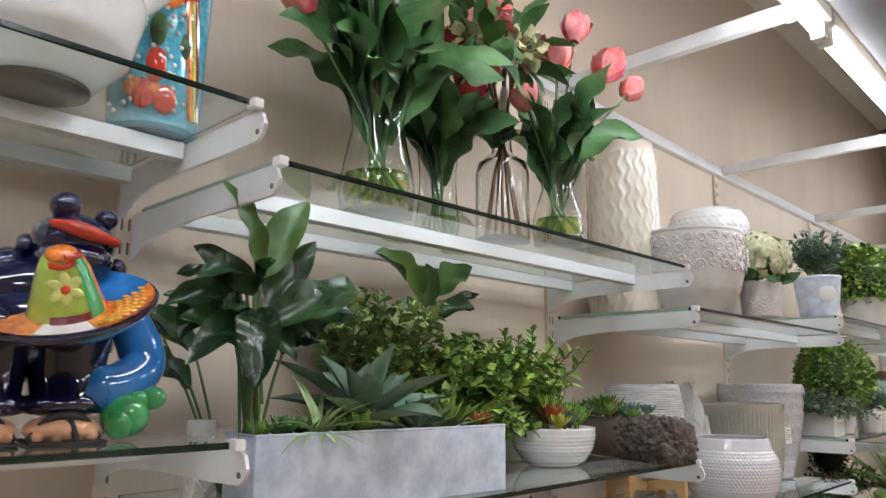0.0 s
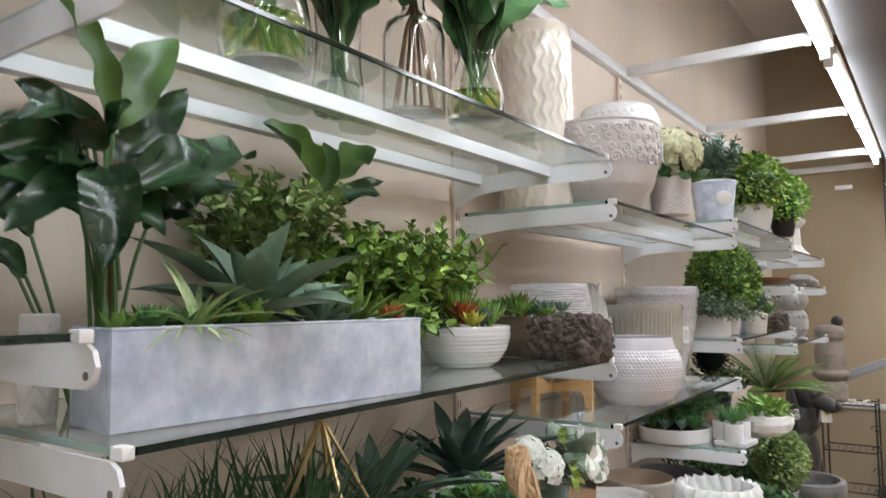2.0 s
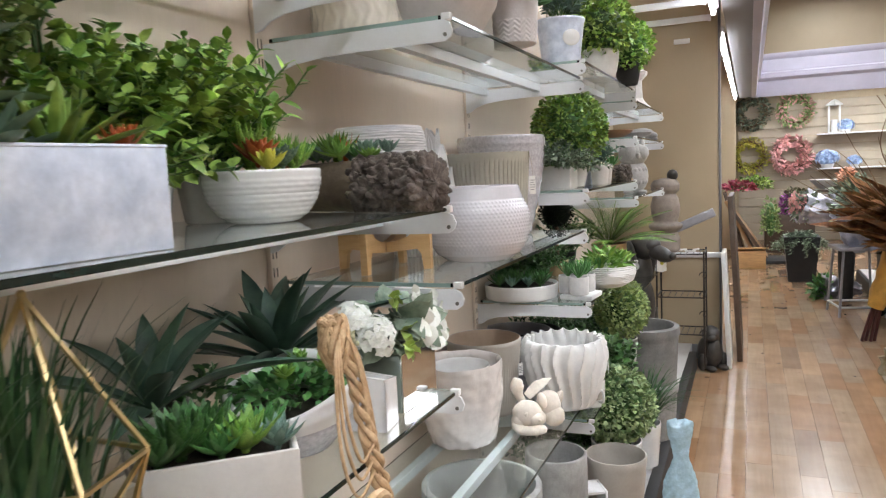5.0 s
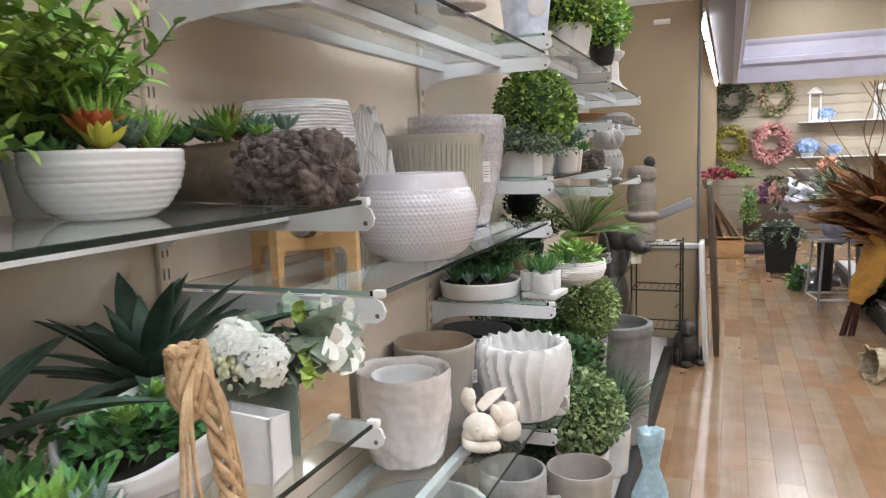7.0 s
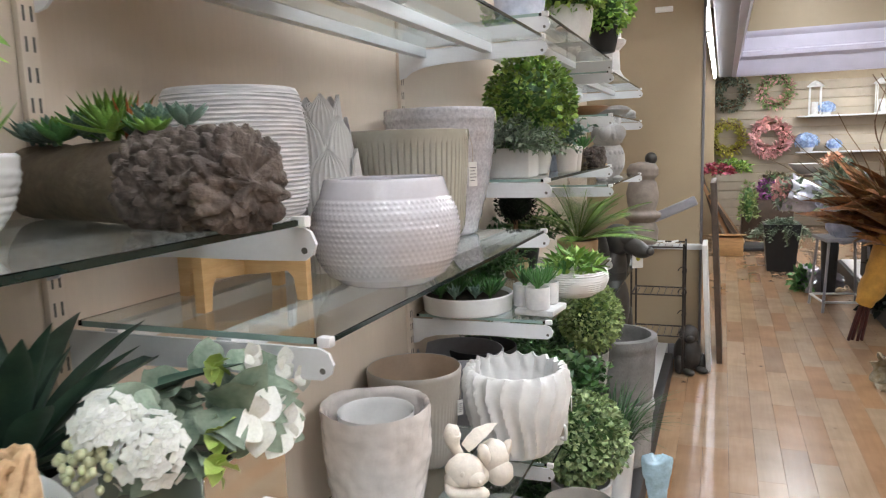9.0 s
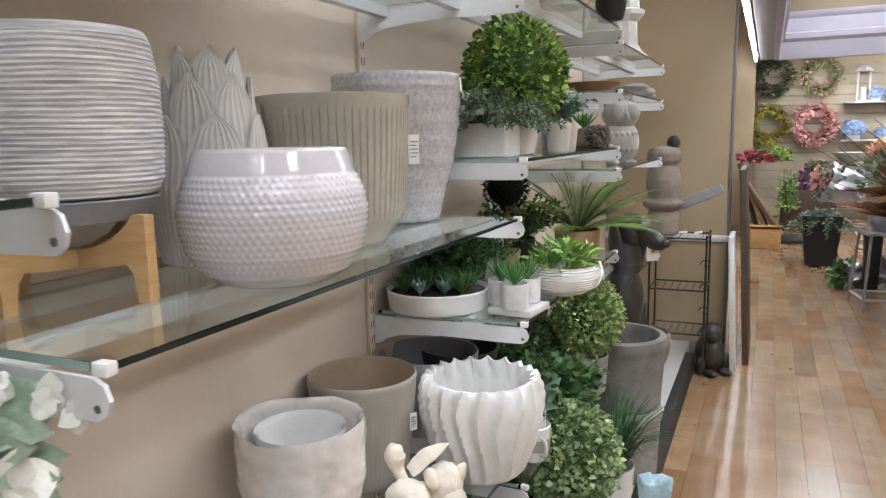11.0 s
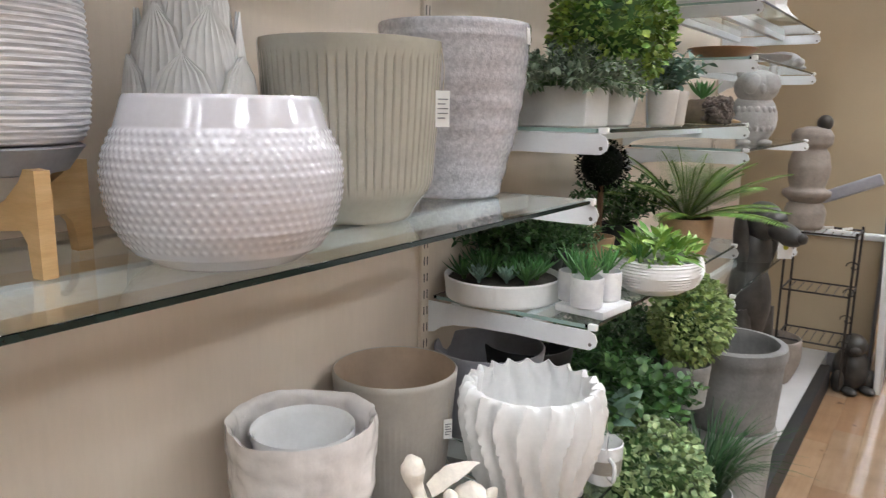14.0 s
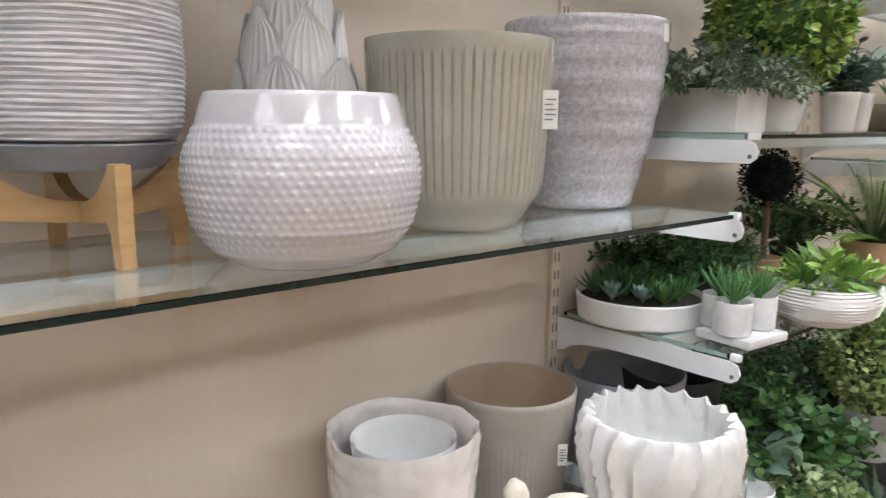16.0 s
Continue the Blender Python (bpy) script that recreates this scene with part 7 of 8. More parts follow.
lan = join(lathe([(0.09, 0), (0.095, 0.01), (0.07, 0.03), (0.05, 0.06), (0.045, 0.16), (0.075, 0.19), (0.08, 0.21), (0.055, 0.22), (0.05, 0.30), (0.09, 0.31), (0.10, 0.33), (0.05, 0.38), (0.02, 0.41), (0.022, 0.44), (0.004, 0.46)], 8))
solo("stone_lantern", lan, CHALK, 0.33, 4.25, D1, 20, "pale carved stone lantern on the upper shelf", "statue", sharp=25)
solo("white_stone_figure", join(ball((0, 0, 0.07), (0.06, 0.06, 0.07)), ball((0, 0, 0.16), (0.045, 0.045, 0.05)), ball((0.01, 0, 0.23), (0.032, 0.032, 0.035))), CHALK, 0.30, 3.80, D1, 0, "small chalky stone figure on the upper shelf", "statue", sharp=80)
hound = join(ball((-0.02, 0, 0.17), (0.15, 0.13, 0.17)), ball((0.05, 0, 0.38), (0.13, 0.115, 0.24), rot=rotm(0, 14, 0)), ball((0.09, 0, 0.62), (0.085, 0.08, 0.13), rot=rotm(0, 10, 0)), ball((0.13, 0, 0.765), (0.105, 0.078, 0.075)), ball((0.26, 0, 0.735), (0.115, 0.045, 0.042), rot=rotm(0, 10, 0)),
             ball((0.37, 0, 0.725), (0.022, 0.024, 0.02)), ball((0.20, 0, 0.775), (0.06, 0.055, 0.04)), ball((0.10, -0.085, 0.69), (0.05, 0.018, 0.115), rot=rotm(8, 0, 0)), ball((0.10, 0.085, 0.69), (0.05, 0.018, 0.115), rot=rotm(-8, 0, 0)),
             tube([(0.11, -0.06, 0.42), (0.16, -0.06, 0.18), (0.16, -0.06, 0.0)], [0.055, 0.038, 0.034], 10), tube([(0.11, 0.06, 0.42), (0.16, 0.06, 0.18), (0.16, 0.06, 0.0)], [0.055, 0.038, 0.034], 10), ball((0.18, -0.06, 0.02), (0.055, 0.036, 0.024)),
             ball((0.18, 0.06, 0.02), (0.055, 0.036, 0.024)), ball((0.02, -0.11, 0.09), (0.12, 0.055, 0.10)), ball((0.02, 0.11, 0.09), (0.12, 0.055, 0.10)))
solo("hound_statue", moved(hound, Matrix.Diagonal((0.86, 1.0, 1.12, 1))), BRONZE, 0.27, 4.34, DECK, -32, "dark bronze seated hound statue on the deck", "statue", sharp=80)
t = solo("flower_card", box(-0.03, 0.03, -0.003, 0.003, -0.04, 0.04, 0.003), PAPER, 0.40, 4.22, 0.84, 35, "small white card with a yellow flower", "card")
fl = ball((0, -0.005, 0.01), (0.012, 0.003, 0.012), 12, 6)
part("printed_flower", fl, G_YEL, t, "yellow printed flower")
t.location = (0.475, 4.205, 0.875)

# iron rack against the partition
t = thing("iron_rack", 0.52, 4.98, DECK, 0, "dark wrought iron rack with three wire tiers", "rack")
for x in (-0.15, 0.15):
    for y in (-0.13, 0.13):
        part("post", tube([(x, y, 0), (x, y, 0.76)], 0.006, 8), IRON, t)
for z in (0.20, 0.45, 0.74):
    for y in (-0.13, 0.13):
        part("tier_bar", tube([(-0.15, y, z), (0.15, y, z)], 0.005, 6), IRON, t)
    for x in (-0.15, 0.15):
        part("tier_bar", tube([(x, -0.13, z), (x, 0.13, z)], 0.005, 6), IRON, t)
    for k in range(7):
        part("tier_wire", tube([(-0.12 + 0.04 * k, -0.13, z), (-0.12 + 0.04 * k, 0.13, z)], 0.0025, 5), IRON, t)
for k in range(4):
    part("scroll", tube([(0.15 - 0.03 * math.cos(i * 0.5) * (1 - i / 16), -0.135, 0.60 - 0.13 * k + 0.03 * math.sin(i * 0.5) * (1 - i / 16)) for i in range(14)], 0.003, 5), IRON, t)
for k, (x, y) in enumerate(((0.06, -0.05), (0.0, 0.04), (0.09, 0.05))):
    solo("seed_packet", box(-0.035, 0.035, -0.004, 0.004, 0, 0.012, 0.002), PAPER, 0.52 + x, 4.98 + y, DECK + 0.746, 30 * k, "small white packet lying on the rack", "packet", "packets on the rack")
peb = lathe(dense([(0.10, 0), (0.115, 0.02), (0.12, 0.10), (0.105, 0.14), (0.09, 0.155), (0.135, 0.19), (0.14, 0.215), (0.10, 0.235), (0.115, 0.30), (0.12, 0.36), (0.105, 0.43), (0.085, 0.455), (0.115, 0.485), (0.118, 0.53), (0.095, 0.565), (0.03, 0.58)], 60), 40, lambda a, r, z, k: (r + 0.004 * noise.noise(Vector((math.cos(a) * 3, math.sin(a) * 3, z * 14))), z))
solo("stone_figure", [moved(q, Matrix.Diagonal((0.8, 0.8, 0.86, 1))) for q in (peb, ball((0.06, 0.0, 0.60), 0.046, 18, 12))], [STONEBROWN, BRONZE], 0.42, 4.97, DECK + 0.745, 10, "rounded brown stone garden figure with a dark ball head", "statue", sharp=80)
solo("grey_wing_panel", moved(box(-0.14, 0.14, -0.012, 0.012, -0.03, 0.03, 0.012, 3), Euler((0, radians(-24), 0)).to_matrix().to_4x4()), GREYCER, 0.60, 5.08, 1.06 + 0.0, 0, "dark grey tapered slate piece leaning on the rack", "garden ornament")
bf = join(ball((0, 0, 0.12), (0.09, 0.085, 0.12)), ball((0.05, -0.03, 0.26), (0.065, 0.06, 0.06)), ball((0.09, -0.05, 0.245), (0.03, 0.028, 0.026)), ball((0.03, -0.085, 0.06), (0.035, 0.03, 0.06)), ball((0.03, 0.085, 0.06), (0.035, 0.03, 0.06)), ball((0.08, -0.05, 0.02), (0.05, 0.03, 0.02)), ball((0.08, 0.05, 0.02), (0.05, 0.03, 0.02)))
solo("black_animal_statue", bf, BRONZE, 0.685, 5.20, 0.0, -50, "small black resin animal statue on the floor", "statue", sharp=80)


def leaning(name, x0, y0, x1, y1, z1, w, th, mat, label, category):
    """A flat panel seen on its edge, foot at (x0, y0), top at (x1, y1, z1), w deep along y."""
    g = box(0, th, 0, w, 0, math.hypot(z1, x1 - x0), 0.003)
    m = Matrix.Translation((x0, y0, 0.002)) @ Euler((0, math.atan2(x1 - x0, z1), 0)).to_matrix().to_4x4()
    return solo(name, moved(g, m), mat, label=label, category=category)


WHITEBOARD = surface("white_board", (0.70, 0.70, 0.70), 0.5, 0, 0.06, 8.0, 100.0, 0.05)
BROWNFRAME = surface("dark_brown_frame", (0.07, 0.045, 0.03), 0.5, 0, 0.2, 14.0, 100.0, 0.1)
leaning("framed_board", 0.80, 5.19, 0.762, 5.30, 0.82, 0.30, 0.03, WHITEBOARD, "white framed board leaning on the partition end", "board")
leaning("picture_frame", 0.862, 5.40, 0.80, 5.50, 1.20, 0.7, 0.035, BROWNFRAME, "tall dark brown frame leaning on the partition end", "frame")
fishm = surface("pale_blue_glass", (0.42, 0.62, 0.74), 0.25, 0, 0.15, 40.0, 150.0, 0.3, coat=0.4)
fs = lathe(dense([(0.068, 0), (0.072, 0.02), (0.070, 0.12), (0.064, 0.18), (0.040, 0.245), (0.027, 0.285), (0.036, 0.34), (0.050, 0.39), (0.048, 0.42), (0.016, 0.432)], 70), 48, lambda a, r, z, k: (r * (1 + 0.05 * math.sin(a * 5 + z * 30)) + 0.003 * abs(math.sin(z * 80 + 0.6 * math.cos(a * 8))), z + (0.012 * math.cos(a * 2 + 0.6) if z > 0.38 else 0)))
solo("blue_fish_statue", moved(fs, Matrix.Diagonal((1.0, 0.30, 1.0, 1))), fishm, 0.690, 2.82, 0.0, 14, "pale blue ceramic fish ornament on the floor", "ornament", sharp=80)
# black pot put in to fill the dark space at the wall
pot("black_pot", 0.13, 2.66, C4, pot_profile(0.09, 0.12, 0.26), BLACK, "plain black pot filling the dark space by the wall", 40)
pot("dark_urn", 0.36, 4.78, DECK, pot_profile(0.10, 0.14, 0.22, 0.01, 0.02), STONEBROWN, "low brown stone pot beside the rack", 40)


# ---------- wreath wall ----------
SLAT = surface("slatwall_panel", (0.40, 0.34, 0.26), 0.6, 0, 0.06, 4.0, 90.0, 0.08, spread=0.04)
sl = mesh_of("slat", box(0.76, 4.6, Y1 - 0.012, Y1 + 0.018, 0.004, 0.146, 0.004, 1), SLAT)
for k in range(16):
    part("slat", sl, None, far_wall, "", pose(0, 0, 0.15 * k))
DARKFOL = leafy("dull_wreath_leaf", (0.10, 0.09, 0.05), (0.26, 0.24, 0.15), 0.6, 0.5, 0.2)
YELFOL = leafy("yellow_wreath_blossom", (0.38, 0.36, 0.05), (0.60, 0.56, 0.14), 0.6, 0.4, 0.2)
PINKFOL = leafy("pink_wreath_blossom", (0.70, 0.30, 0.30), (0.85, 0.55, 0.52), 0.6, 0.25, 0.2)
PURPLE = leafy("purple_blossom", (0.20, 0.04, 0.20), (0.40, 0.15, 0.38), 0.6, 0.3, 0.2)
BLUEFLOWER = leafy("blue_hydrangea_petal", (0.22, 0.34, 0.60), (0.45, 0.58, 0.80), 0.6, 0.2, 0.2)
GREENWHITE = leafy("fresh_wreath_leaf", (0.14, 0.26, 0.06), (0.40, 0.48, 0.24), 0.55, 0.45, 0.25)


def wreath(x, z, r, n, size, mats, label, seed):
    t = thing("wreath", x, Y1 - 0.02, z, 0, label, "wreath", "wreaths on the wall")
    R.seed(seed)
    part("twig_ring", tube([(r * math.cos(a), -0.03, r * math.sin(a)) for a in (2 * math.pi * k / 36 for k in range(37))], 0.03, 8), BARKSTEM, t)
    for j, m in enumerate(mats):
        g, poses = leaf(1.0, 0.6, 3, 0.25, 0.25), []
        for k in range(n // len(mats)):
            a = rnd(0, 6.283)
            b = rnd(0, 6.283)
            q = rnd(0.3, 1.0) * 0.085
            c = Vector((math.cos(a), 0, math.sin(a)))
            p = c * (r + q * math.cos(b)) + Vector((0, -0.04 - q * abs(math.sin(b)), 0))
            poses.append(aim(p, jitter((c.x * math.cos(b) - c.z * 0.6, -0.7, c.z * math.cos(b) + c.x * 0.6), 0.6), rnd(-1, 1), size * rnd(0.6, 1.3)))
        part("foliage", scatter(g, poses), m, t)
    return t


wreath(0.98, 2.25, 0.22, 700, 0.06, [DARKFOL, G_GREY], "dull brown and grey leaf wreath", 120)
wreath(1.66, 2.25, 0.22, 700, 0.06, [GREENWHITE, GREENWHITE, PINKFOL], "fresh green leaf wreath with small blossoms", 121)
wreath(0.94, 1.51, 0.24, 800, 0.05, [YELFOL], "round wreath of small yellow blossoms", 122)
wreath(1.60, 1.49, 0.24, 620, 0.075, [PINKFOL], "round wreath of pale pink blossoms", 123)


def wall_shelf(x0, x1, z):
    return solo("wall_shelf", box(x0, x1, Y1 - 0.30, Y1 - 0.013, z - 0.02, z, 0.003), WHITEMETAL, 0, 0, 0, 0, "pale shelf on the slatted wall", "shelf", "far wall shelves")


wall_shelf(2.0, 3.6, 1.82)
wall_shelf(2.0, 3.6, 1.24)
t = thing("white_lantern", 2.25, 13.74, 1.82, 0, "tall white candle lantern on the far shelf", "lantern")
part("base", box(-0.09, 0.09, -0.09, 0.09, 0, 0.02, 0.004), LABELWHITE, t)
part("candle", tube([(0, 0, 0.02), (0, 0, 0.22)], 0.05, 16), LABELWHITE, t)
for x in (-0.08, 0.08):
    for y in (-0.08, 0.08):
        part("post", box(x - 0.008, x + 0.008, y - 0.008, y + 0.008, 0.02, 0.46, 0.002), LABELWHITE, t)
part("roof", lathe([(0.13, 0.46), (0.125, 0.475), (0.05, 0.54), (0.004, 0.56)], 4), LABELWHITE, t)
copy_thing(t, pose(3.2, 13.74, 1.82))


def flower_bowl(x, y, z, r, mat, label, seed):
    t = thing("flower_bowl", x, y, z, 0, label, "flower arrangement")
    R.seed(seed)
    part("bowl", lathe(pot_profile(r * 0.5, r * 0.7, r * 0.7), 28), LABELWHITE, t)
    part("bloom", shift(floret_ball(80, r, r * 0.28, -0.3), 0, 0, r * 0.9), mat, t)
    return t


flower_bowl(2.42, 13.73, 1.82, 0.12, BLUEFLOWER, "blue hydrangea in a white bowl", 124)
flower_bowl(2.15, 13.72, 1.24, 0.17, BLUEFLOWER, "large blue hydrangea in a white bowl", 125)
flower_bowl(2.55, 13.72, 1.24, 0.11, BLUEFLOWER, "small blue flowers in a white bowl", 126)
solo("white_basin", lathe([(0.10, 0), (0.12, 0.01), (0.26, 0.14), (0.27, 0.16), (0.25, 0.16), (0.11, 0.03), (0.005, 0.025)], 40), LABELWHITE, 2.12, 13.35, 0.90, 0, "wide white basin on a display table", "basin")
t = thing("display_table", 2.3, 13.30, 0, 0, "dark low display table before the wreath wall", "table")
part("tabletop", box(-0.5, 0.6, -0.25, 0.25, 0.86, 0.90, 0.004), BROWNFRAME, t)
for x in (-0.46, 0.56):
    for y in (-0.21, 0.21):
        part("leg", box(x - 0.03, x + 0.03, y - 0.03, y + 0.03, 0, 0.86, 0.003), BROWNFRAME, t)

# frames, crate and flowers leaning below the wreaths
KRAFT = surface("brown_kraft", (0.34, 0.20, 0.10), 0.7, 0, 0.15, 10.0, 90.0, 0.1)
CRATE = surface("pine_crate", (0.50, 0.30, 0.13), 0.55, 0, 0.15, 10.0, 90.0, 0.1, stretch=(1, 1, 6))
t = thing("wooden_crate", 0.95, 10.35, 0, 8, "light pine wooden box with a lid on the floor", "box")
part("box_body", box(-0.17, 0.17, -0.15, 0.15, 0.002, 0.24, 0.004), CRATE, t)
part("lid", moved(box(-0.20, 0.20, -0.18, 0.18, 0, 0.02, 0.004), pose(0, 0, 0.25, -6, 0, 0)), CRATE, t)
for k, (x, y, a, h, c) in enumerate(((0.86, 11.3, -16, 1.02, KRAFT), (1.02, 11.1, -26, 0.95, BROWNFRAME), (1.16, 11.0, -33, 0.86, KRAFT))):
    t = thing("leaning_frame", x, y, 0.002, 0, "brown framed picture leaning in a row", "frame", "leaning frames")
    m = Euler((0, radians(a), 0)).to_matrix().to_4x4()
    part("frame_board", moved(box(0, 0.04, 0, 0.6, 0, h, 0.004), m), c, t)
    part("front_edge", moved(box(-0.004, 0.044, -0.02, -0.002, 0, h, 0.004), m), KRAFT if k == 1 else BROWNFRAME, t)
R.seed(127)


def heap(name, x, y, z, rx, ry, rz_, n, size, mat, label, cat):
    t = thing(name, x, y, z, 0, label, cat)
    part("foliage", leaf_ball(n, rx, ry, rz_, size, 0.6, 0.6, -0.2, 0.0), mat, t)
    # dark ball gives the heap a painted shady inside
    part("inner_foliage", ball((0, 0, rz_ * 0.25), (rx * 0.6, ry * 0.6, rz_ * 0.6), 14, 8), G_DEEP, t)
    return t


REDFOL = leafy("red_bunch", (0.26, 0.03, 0.06), (0.45, 0.12, 0.16), 0.6, 0.3, 0.2)
heap("red_flower_bunch", 0.80, 11.5, 1.02, 0.22, 0.25, 0.10, 260, 0.07, REDFOL, "bunch of dark pink artificial flowers on the frames", "flower bunch")
heap("green_garland", 1.0, 12.1, 1.02, 0.26, 0.2, 0.14, 300, 0.07, G_BOX, "green leaf garland behind the frames", "garland")
heap("vine_garland", 1.22, 11.35, 0.46, 0.12, 0.2, 0.42, 300, 0.06, GREENWHITE, "pale green vine hanging over the leaning frames", "garland")
heap("purple_flowers", 1.50, 12.2, 0.62, 0.16, 0.2, 0.24, 260, 0.06, PURPLE, "purple artificial flowers near the floor", "flower bunch")
heap("mixed_flowers", 1.62, 12.4, 0.82, 0.22, 0.2, 0.14, 260, 0.06, DARKFOL, "pale mixed dried flowers near the wall", "flower bunch")
for x, y, w, h in ((1.5, 12.25, 0.7, 0.58),):
    solo("dark_display_box", box(-w / 2, w / 2, -0.25, 0.25, 0.002, h, 0.01), BROWNFRAME, x, y, 0, 0, "dark wooden display box below the flowers", "box")
solo("dark_mat", box(-0.3, 0.3, -0.3, 0.3, 0.001, 0.05, 0.01), BLACK, 1.35, 11.0, 0, 15, "dark folded fabric on the floor", "fabric")

# ---------- display island on the other side of the aisle ----------
FOIL = surface("silver_film", (0.62, 0.62, 0.72), 0.16, 0.5, 0.15, 25.0, 120.0, 0.5, coat=0.4)
BLUEWRAP = surface("grey_blue_wrap", (0.30, 0.34, 0.48), 0.35, 0, 0.2, 16.0, 100.0, 0.4, second=(0.50, 0.54, 0.68))
DRIED = leafy("dried_orange_leaf", (0.10, 0.045, 0.018), (0.27, 0.13, 0.048), 0.55, 0.35, 0.3)
DRIEDBROWN = leafy("dried_brown_stalk", (0.10, 0.06, 0.03), (0.24, 0.16, 0.08), 0.7, 0.4, 0.2)
MUSTARD = surface("mustard_paper", (0.50, 0.27, 0.05), 0.6, 0, 0.2, 10.0, 90.0, 0.3)
GOLDFILM = surface("gold_film", (0.42, 0.34, 0.20), 0.2, 0, 0.3, 30.0, 120.0, 0.6, second=(0.60, 0.54, 0.42), coat=0.6)
DARKRED = surface("dark_red_stem", (0.06, 0.015, 0.012), 0.5, 0, 0.3, 20.0, 120.0, 0.2)
structure("island_plinth", box(2.06, 4.6, 5.2, 9.2, 0.0, 0.14, 0.006), BLACK, "black plinth of the display island", "plinth")
structure("island_deck", box(2.09, 4.58, 5.22, 9.18, 0.1405, 0.155, 0.003), DECKWHITE, "pale top of the display island", "plinth")

t = thing("potted_vine", 1.50, 9.30, 0, 0, "leafy vine in a tall black square planter", "potted plant")
V = [(sx * w_, sy * w_, z) for w_, z in ((0.14, 0), (0.19, 0.53), (0.165, 0.53), (0.15, 0.46)) for sx, sy in ((-1, -1), (1, -1), (1, 1), (-1, 1))]
part("planter", (V, [(3, 2, 1, 0)] + [(4 * j + k, 4 * j + (k + 1) % 4, 4 * j + 4 + (k + 1) % 4, 4 * j + 4 + k) for j in range(3) for k in range(4)] + [(12, 13, 14, 15)]), BLACK, t)
R.seed(128)
tw, lv_ = sprigs(90, 0.34, 0.045, (0, 0, 0.47), 1.1, 18, 0.55, 0.35, 0.08, 0.75)
part("twig_frame", tw, STEM, t)
part("foliage", lv_, G_GREY, t)


def crumple(V, k, s):
    return [tuple(Vector(p) + Vector((noise.noise(Vector(p) * s), noise.noise(Vector(p) * s + Vector((7, 1, 3))), noise.noise(Vector(p) * s + Vector((2, 9, 5))))) * k) for p in V]


def wrap(name, p0, p1, r0, r1, mat, label, seed, fill=None, flow=None):
    """A bouquet wrapped in film: an open crumpled cone from p0 to p1."""
    t = thing(name, p0[0], p0[1], p0[2], 0, label, "bouquet")
    R.seed(seed)
    ax = Vector(p1) - Vector(p0)
    L = ax.length
    m = aim((0, 0, 0), ax) @ Matrix.Rotation(math.pi / 2, 4, "Y")
    g = lathe([(r0 + (r1 - r0) * (i / 14) ** 0.8, L * i / 14) for i in range(15)] + [(r0 + (r1 - r0) * (i / 14) ** 0.8 - 0.006, L * i / 14 + 0.004) for i in range(14, 1, -1)], 40, lambda a, r, z, k: (r * (1 + 0.12 * math.sin(a * 7 + z * 9)), z + 0.05 * r1 * math.sin(a * 9)))
    g = (crumple(g[0], 0.025, 14), g[1])
    part("film_wrap", moved(g, m), mat, t, "crumpled wrapping")
    if fill:
        part("foliage", moved(shift(leaf_ball(150, r1 * 0.9, r1 * 0.9, r1 * 0.8, r1 * 0.45, 0.5, 0.5, -0.2), 0, 0, L * 0.9), m), fill, t)
    if flow:
        part("bloom", moved(shift(leaf_ball(90, 0.07, 0.07, 0.06, 0.06, 0.8, 0.4), 0, 0, L * 1.05), m), flow, t)
    return t


# stool with wrapped bouquets
t = thing("metal_stool", 1.84, 7.35, 0, 10, "grey metal stool carrying wrapped bouquets", "stool")
part("seat", box(-0.19, 0.19, -0.19, 0.19, 0.60, 0.63, 0.008), GREYCER, t)
for x in (-1, 1):
    for y in (-1, 1):
        part("leg", tube([(0.19 * x, 0.19 * y, 0.0), (0.15 * x, 0.15 * y, 0.60)], 0.012, 8), GREYCER, t)
for z in (0.09,):
    for a, b in (((-0.184, -0.184), (0.184, -0.184)), ((-0.184, 0.184), (0.184, 0.184)), ((-0.184, -0.184), (-0.184, 0.184)), ((0.184, -0.184), (0.184, 0.184))):
        part("rung", tube([(*a, z), (*b, z)], 0.010, 8), ALU, t)
wrap("blue_wrapped_bouquet", (1.95, 7.35, 0.635), (1.84, 7.3, 0.99), 0.17, 0.22, BLUEWRAP, "bouquet in crumpled grey blue wrapping on the stool", 129, G_GREY, None)
wrap("film_wrapped_bouquet", (1.95, 7.62, 0.80), (1.40, 7.55, 1.0), 0.06, 0.16, FOIL, "bouquet in shiny lilac plastic film", 130, G_GREY, PINKFOL)
wrap("floor_bouquet", (1.98, 8.2, 0.08), (1.62, 8.1, 0.10), 0.05, 0.15, FOIL, "green bouquet in clear film lying on the floor", 131, G_SUCC, None)
wrap("blue_flower_bouquet", (1.95, 8.05, 0.66), (1.88, 7.95, 1.1), 0.08, 0.2, BLUEWRAP, "tall bouquet in pale blue paper", 132, G_GREY, PETALCREAM)
t = thing("bucket_stand", 1.95, 8.1, 0, 0, "dark bucket stand under the bouquets", "stand")
part("stand_body", box(-0.16, 0.16, -0.2, 0.2, 0.0, 0.66, 0.01), BLACK, t)
t.location = (2.28, 8.0, 0.1552)
PEACH = leafy("peach_petal", (0.75, 0.36, 0.22), (0.88, 0.58, 0.42), 0.6, 0.15, 0.2)
R.seed(133)
t = thing("peach_flower", 1.83, 8.0, 0.0, 0, "peach coloured artificial bloom on a tall stem in a dark vase", "flower")
part("vase", lathe(pot_profile(0.06, 0.08, 0.55), 28), BLACK, t)
part("stem", tube([(0, 0, 0.4), (0.0, 0, 1.2)], 0.006, 6), STEM, t)
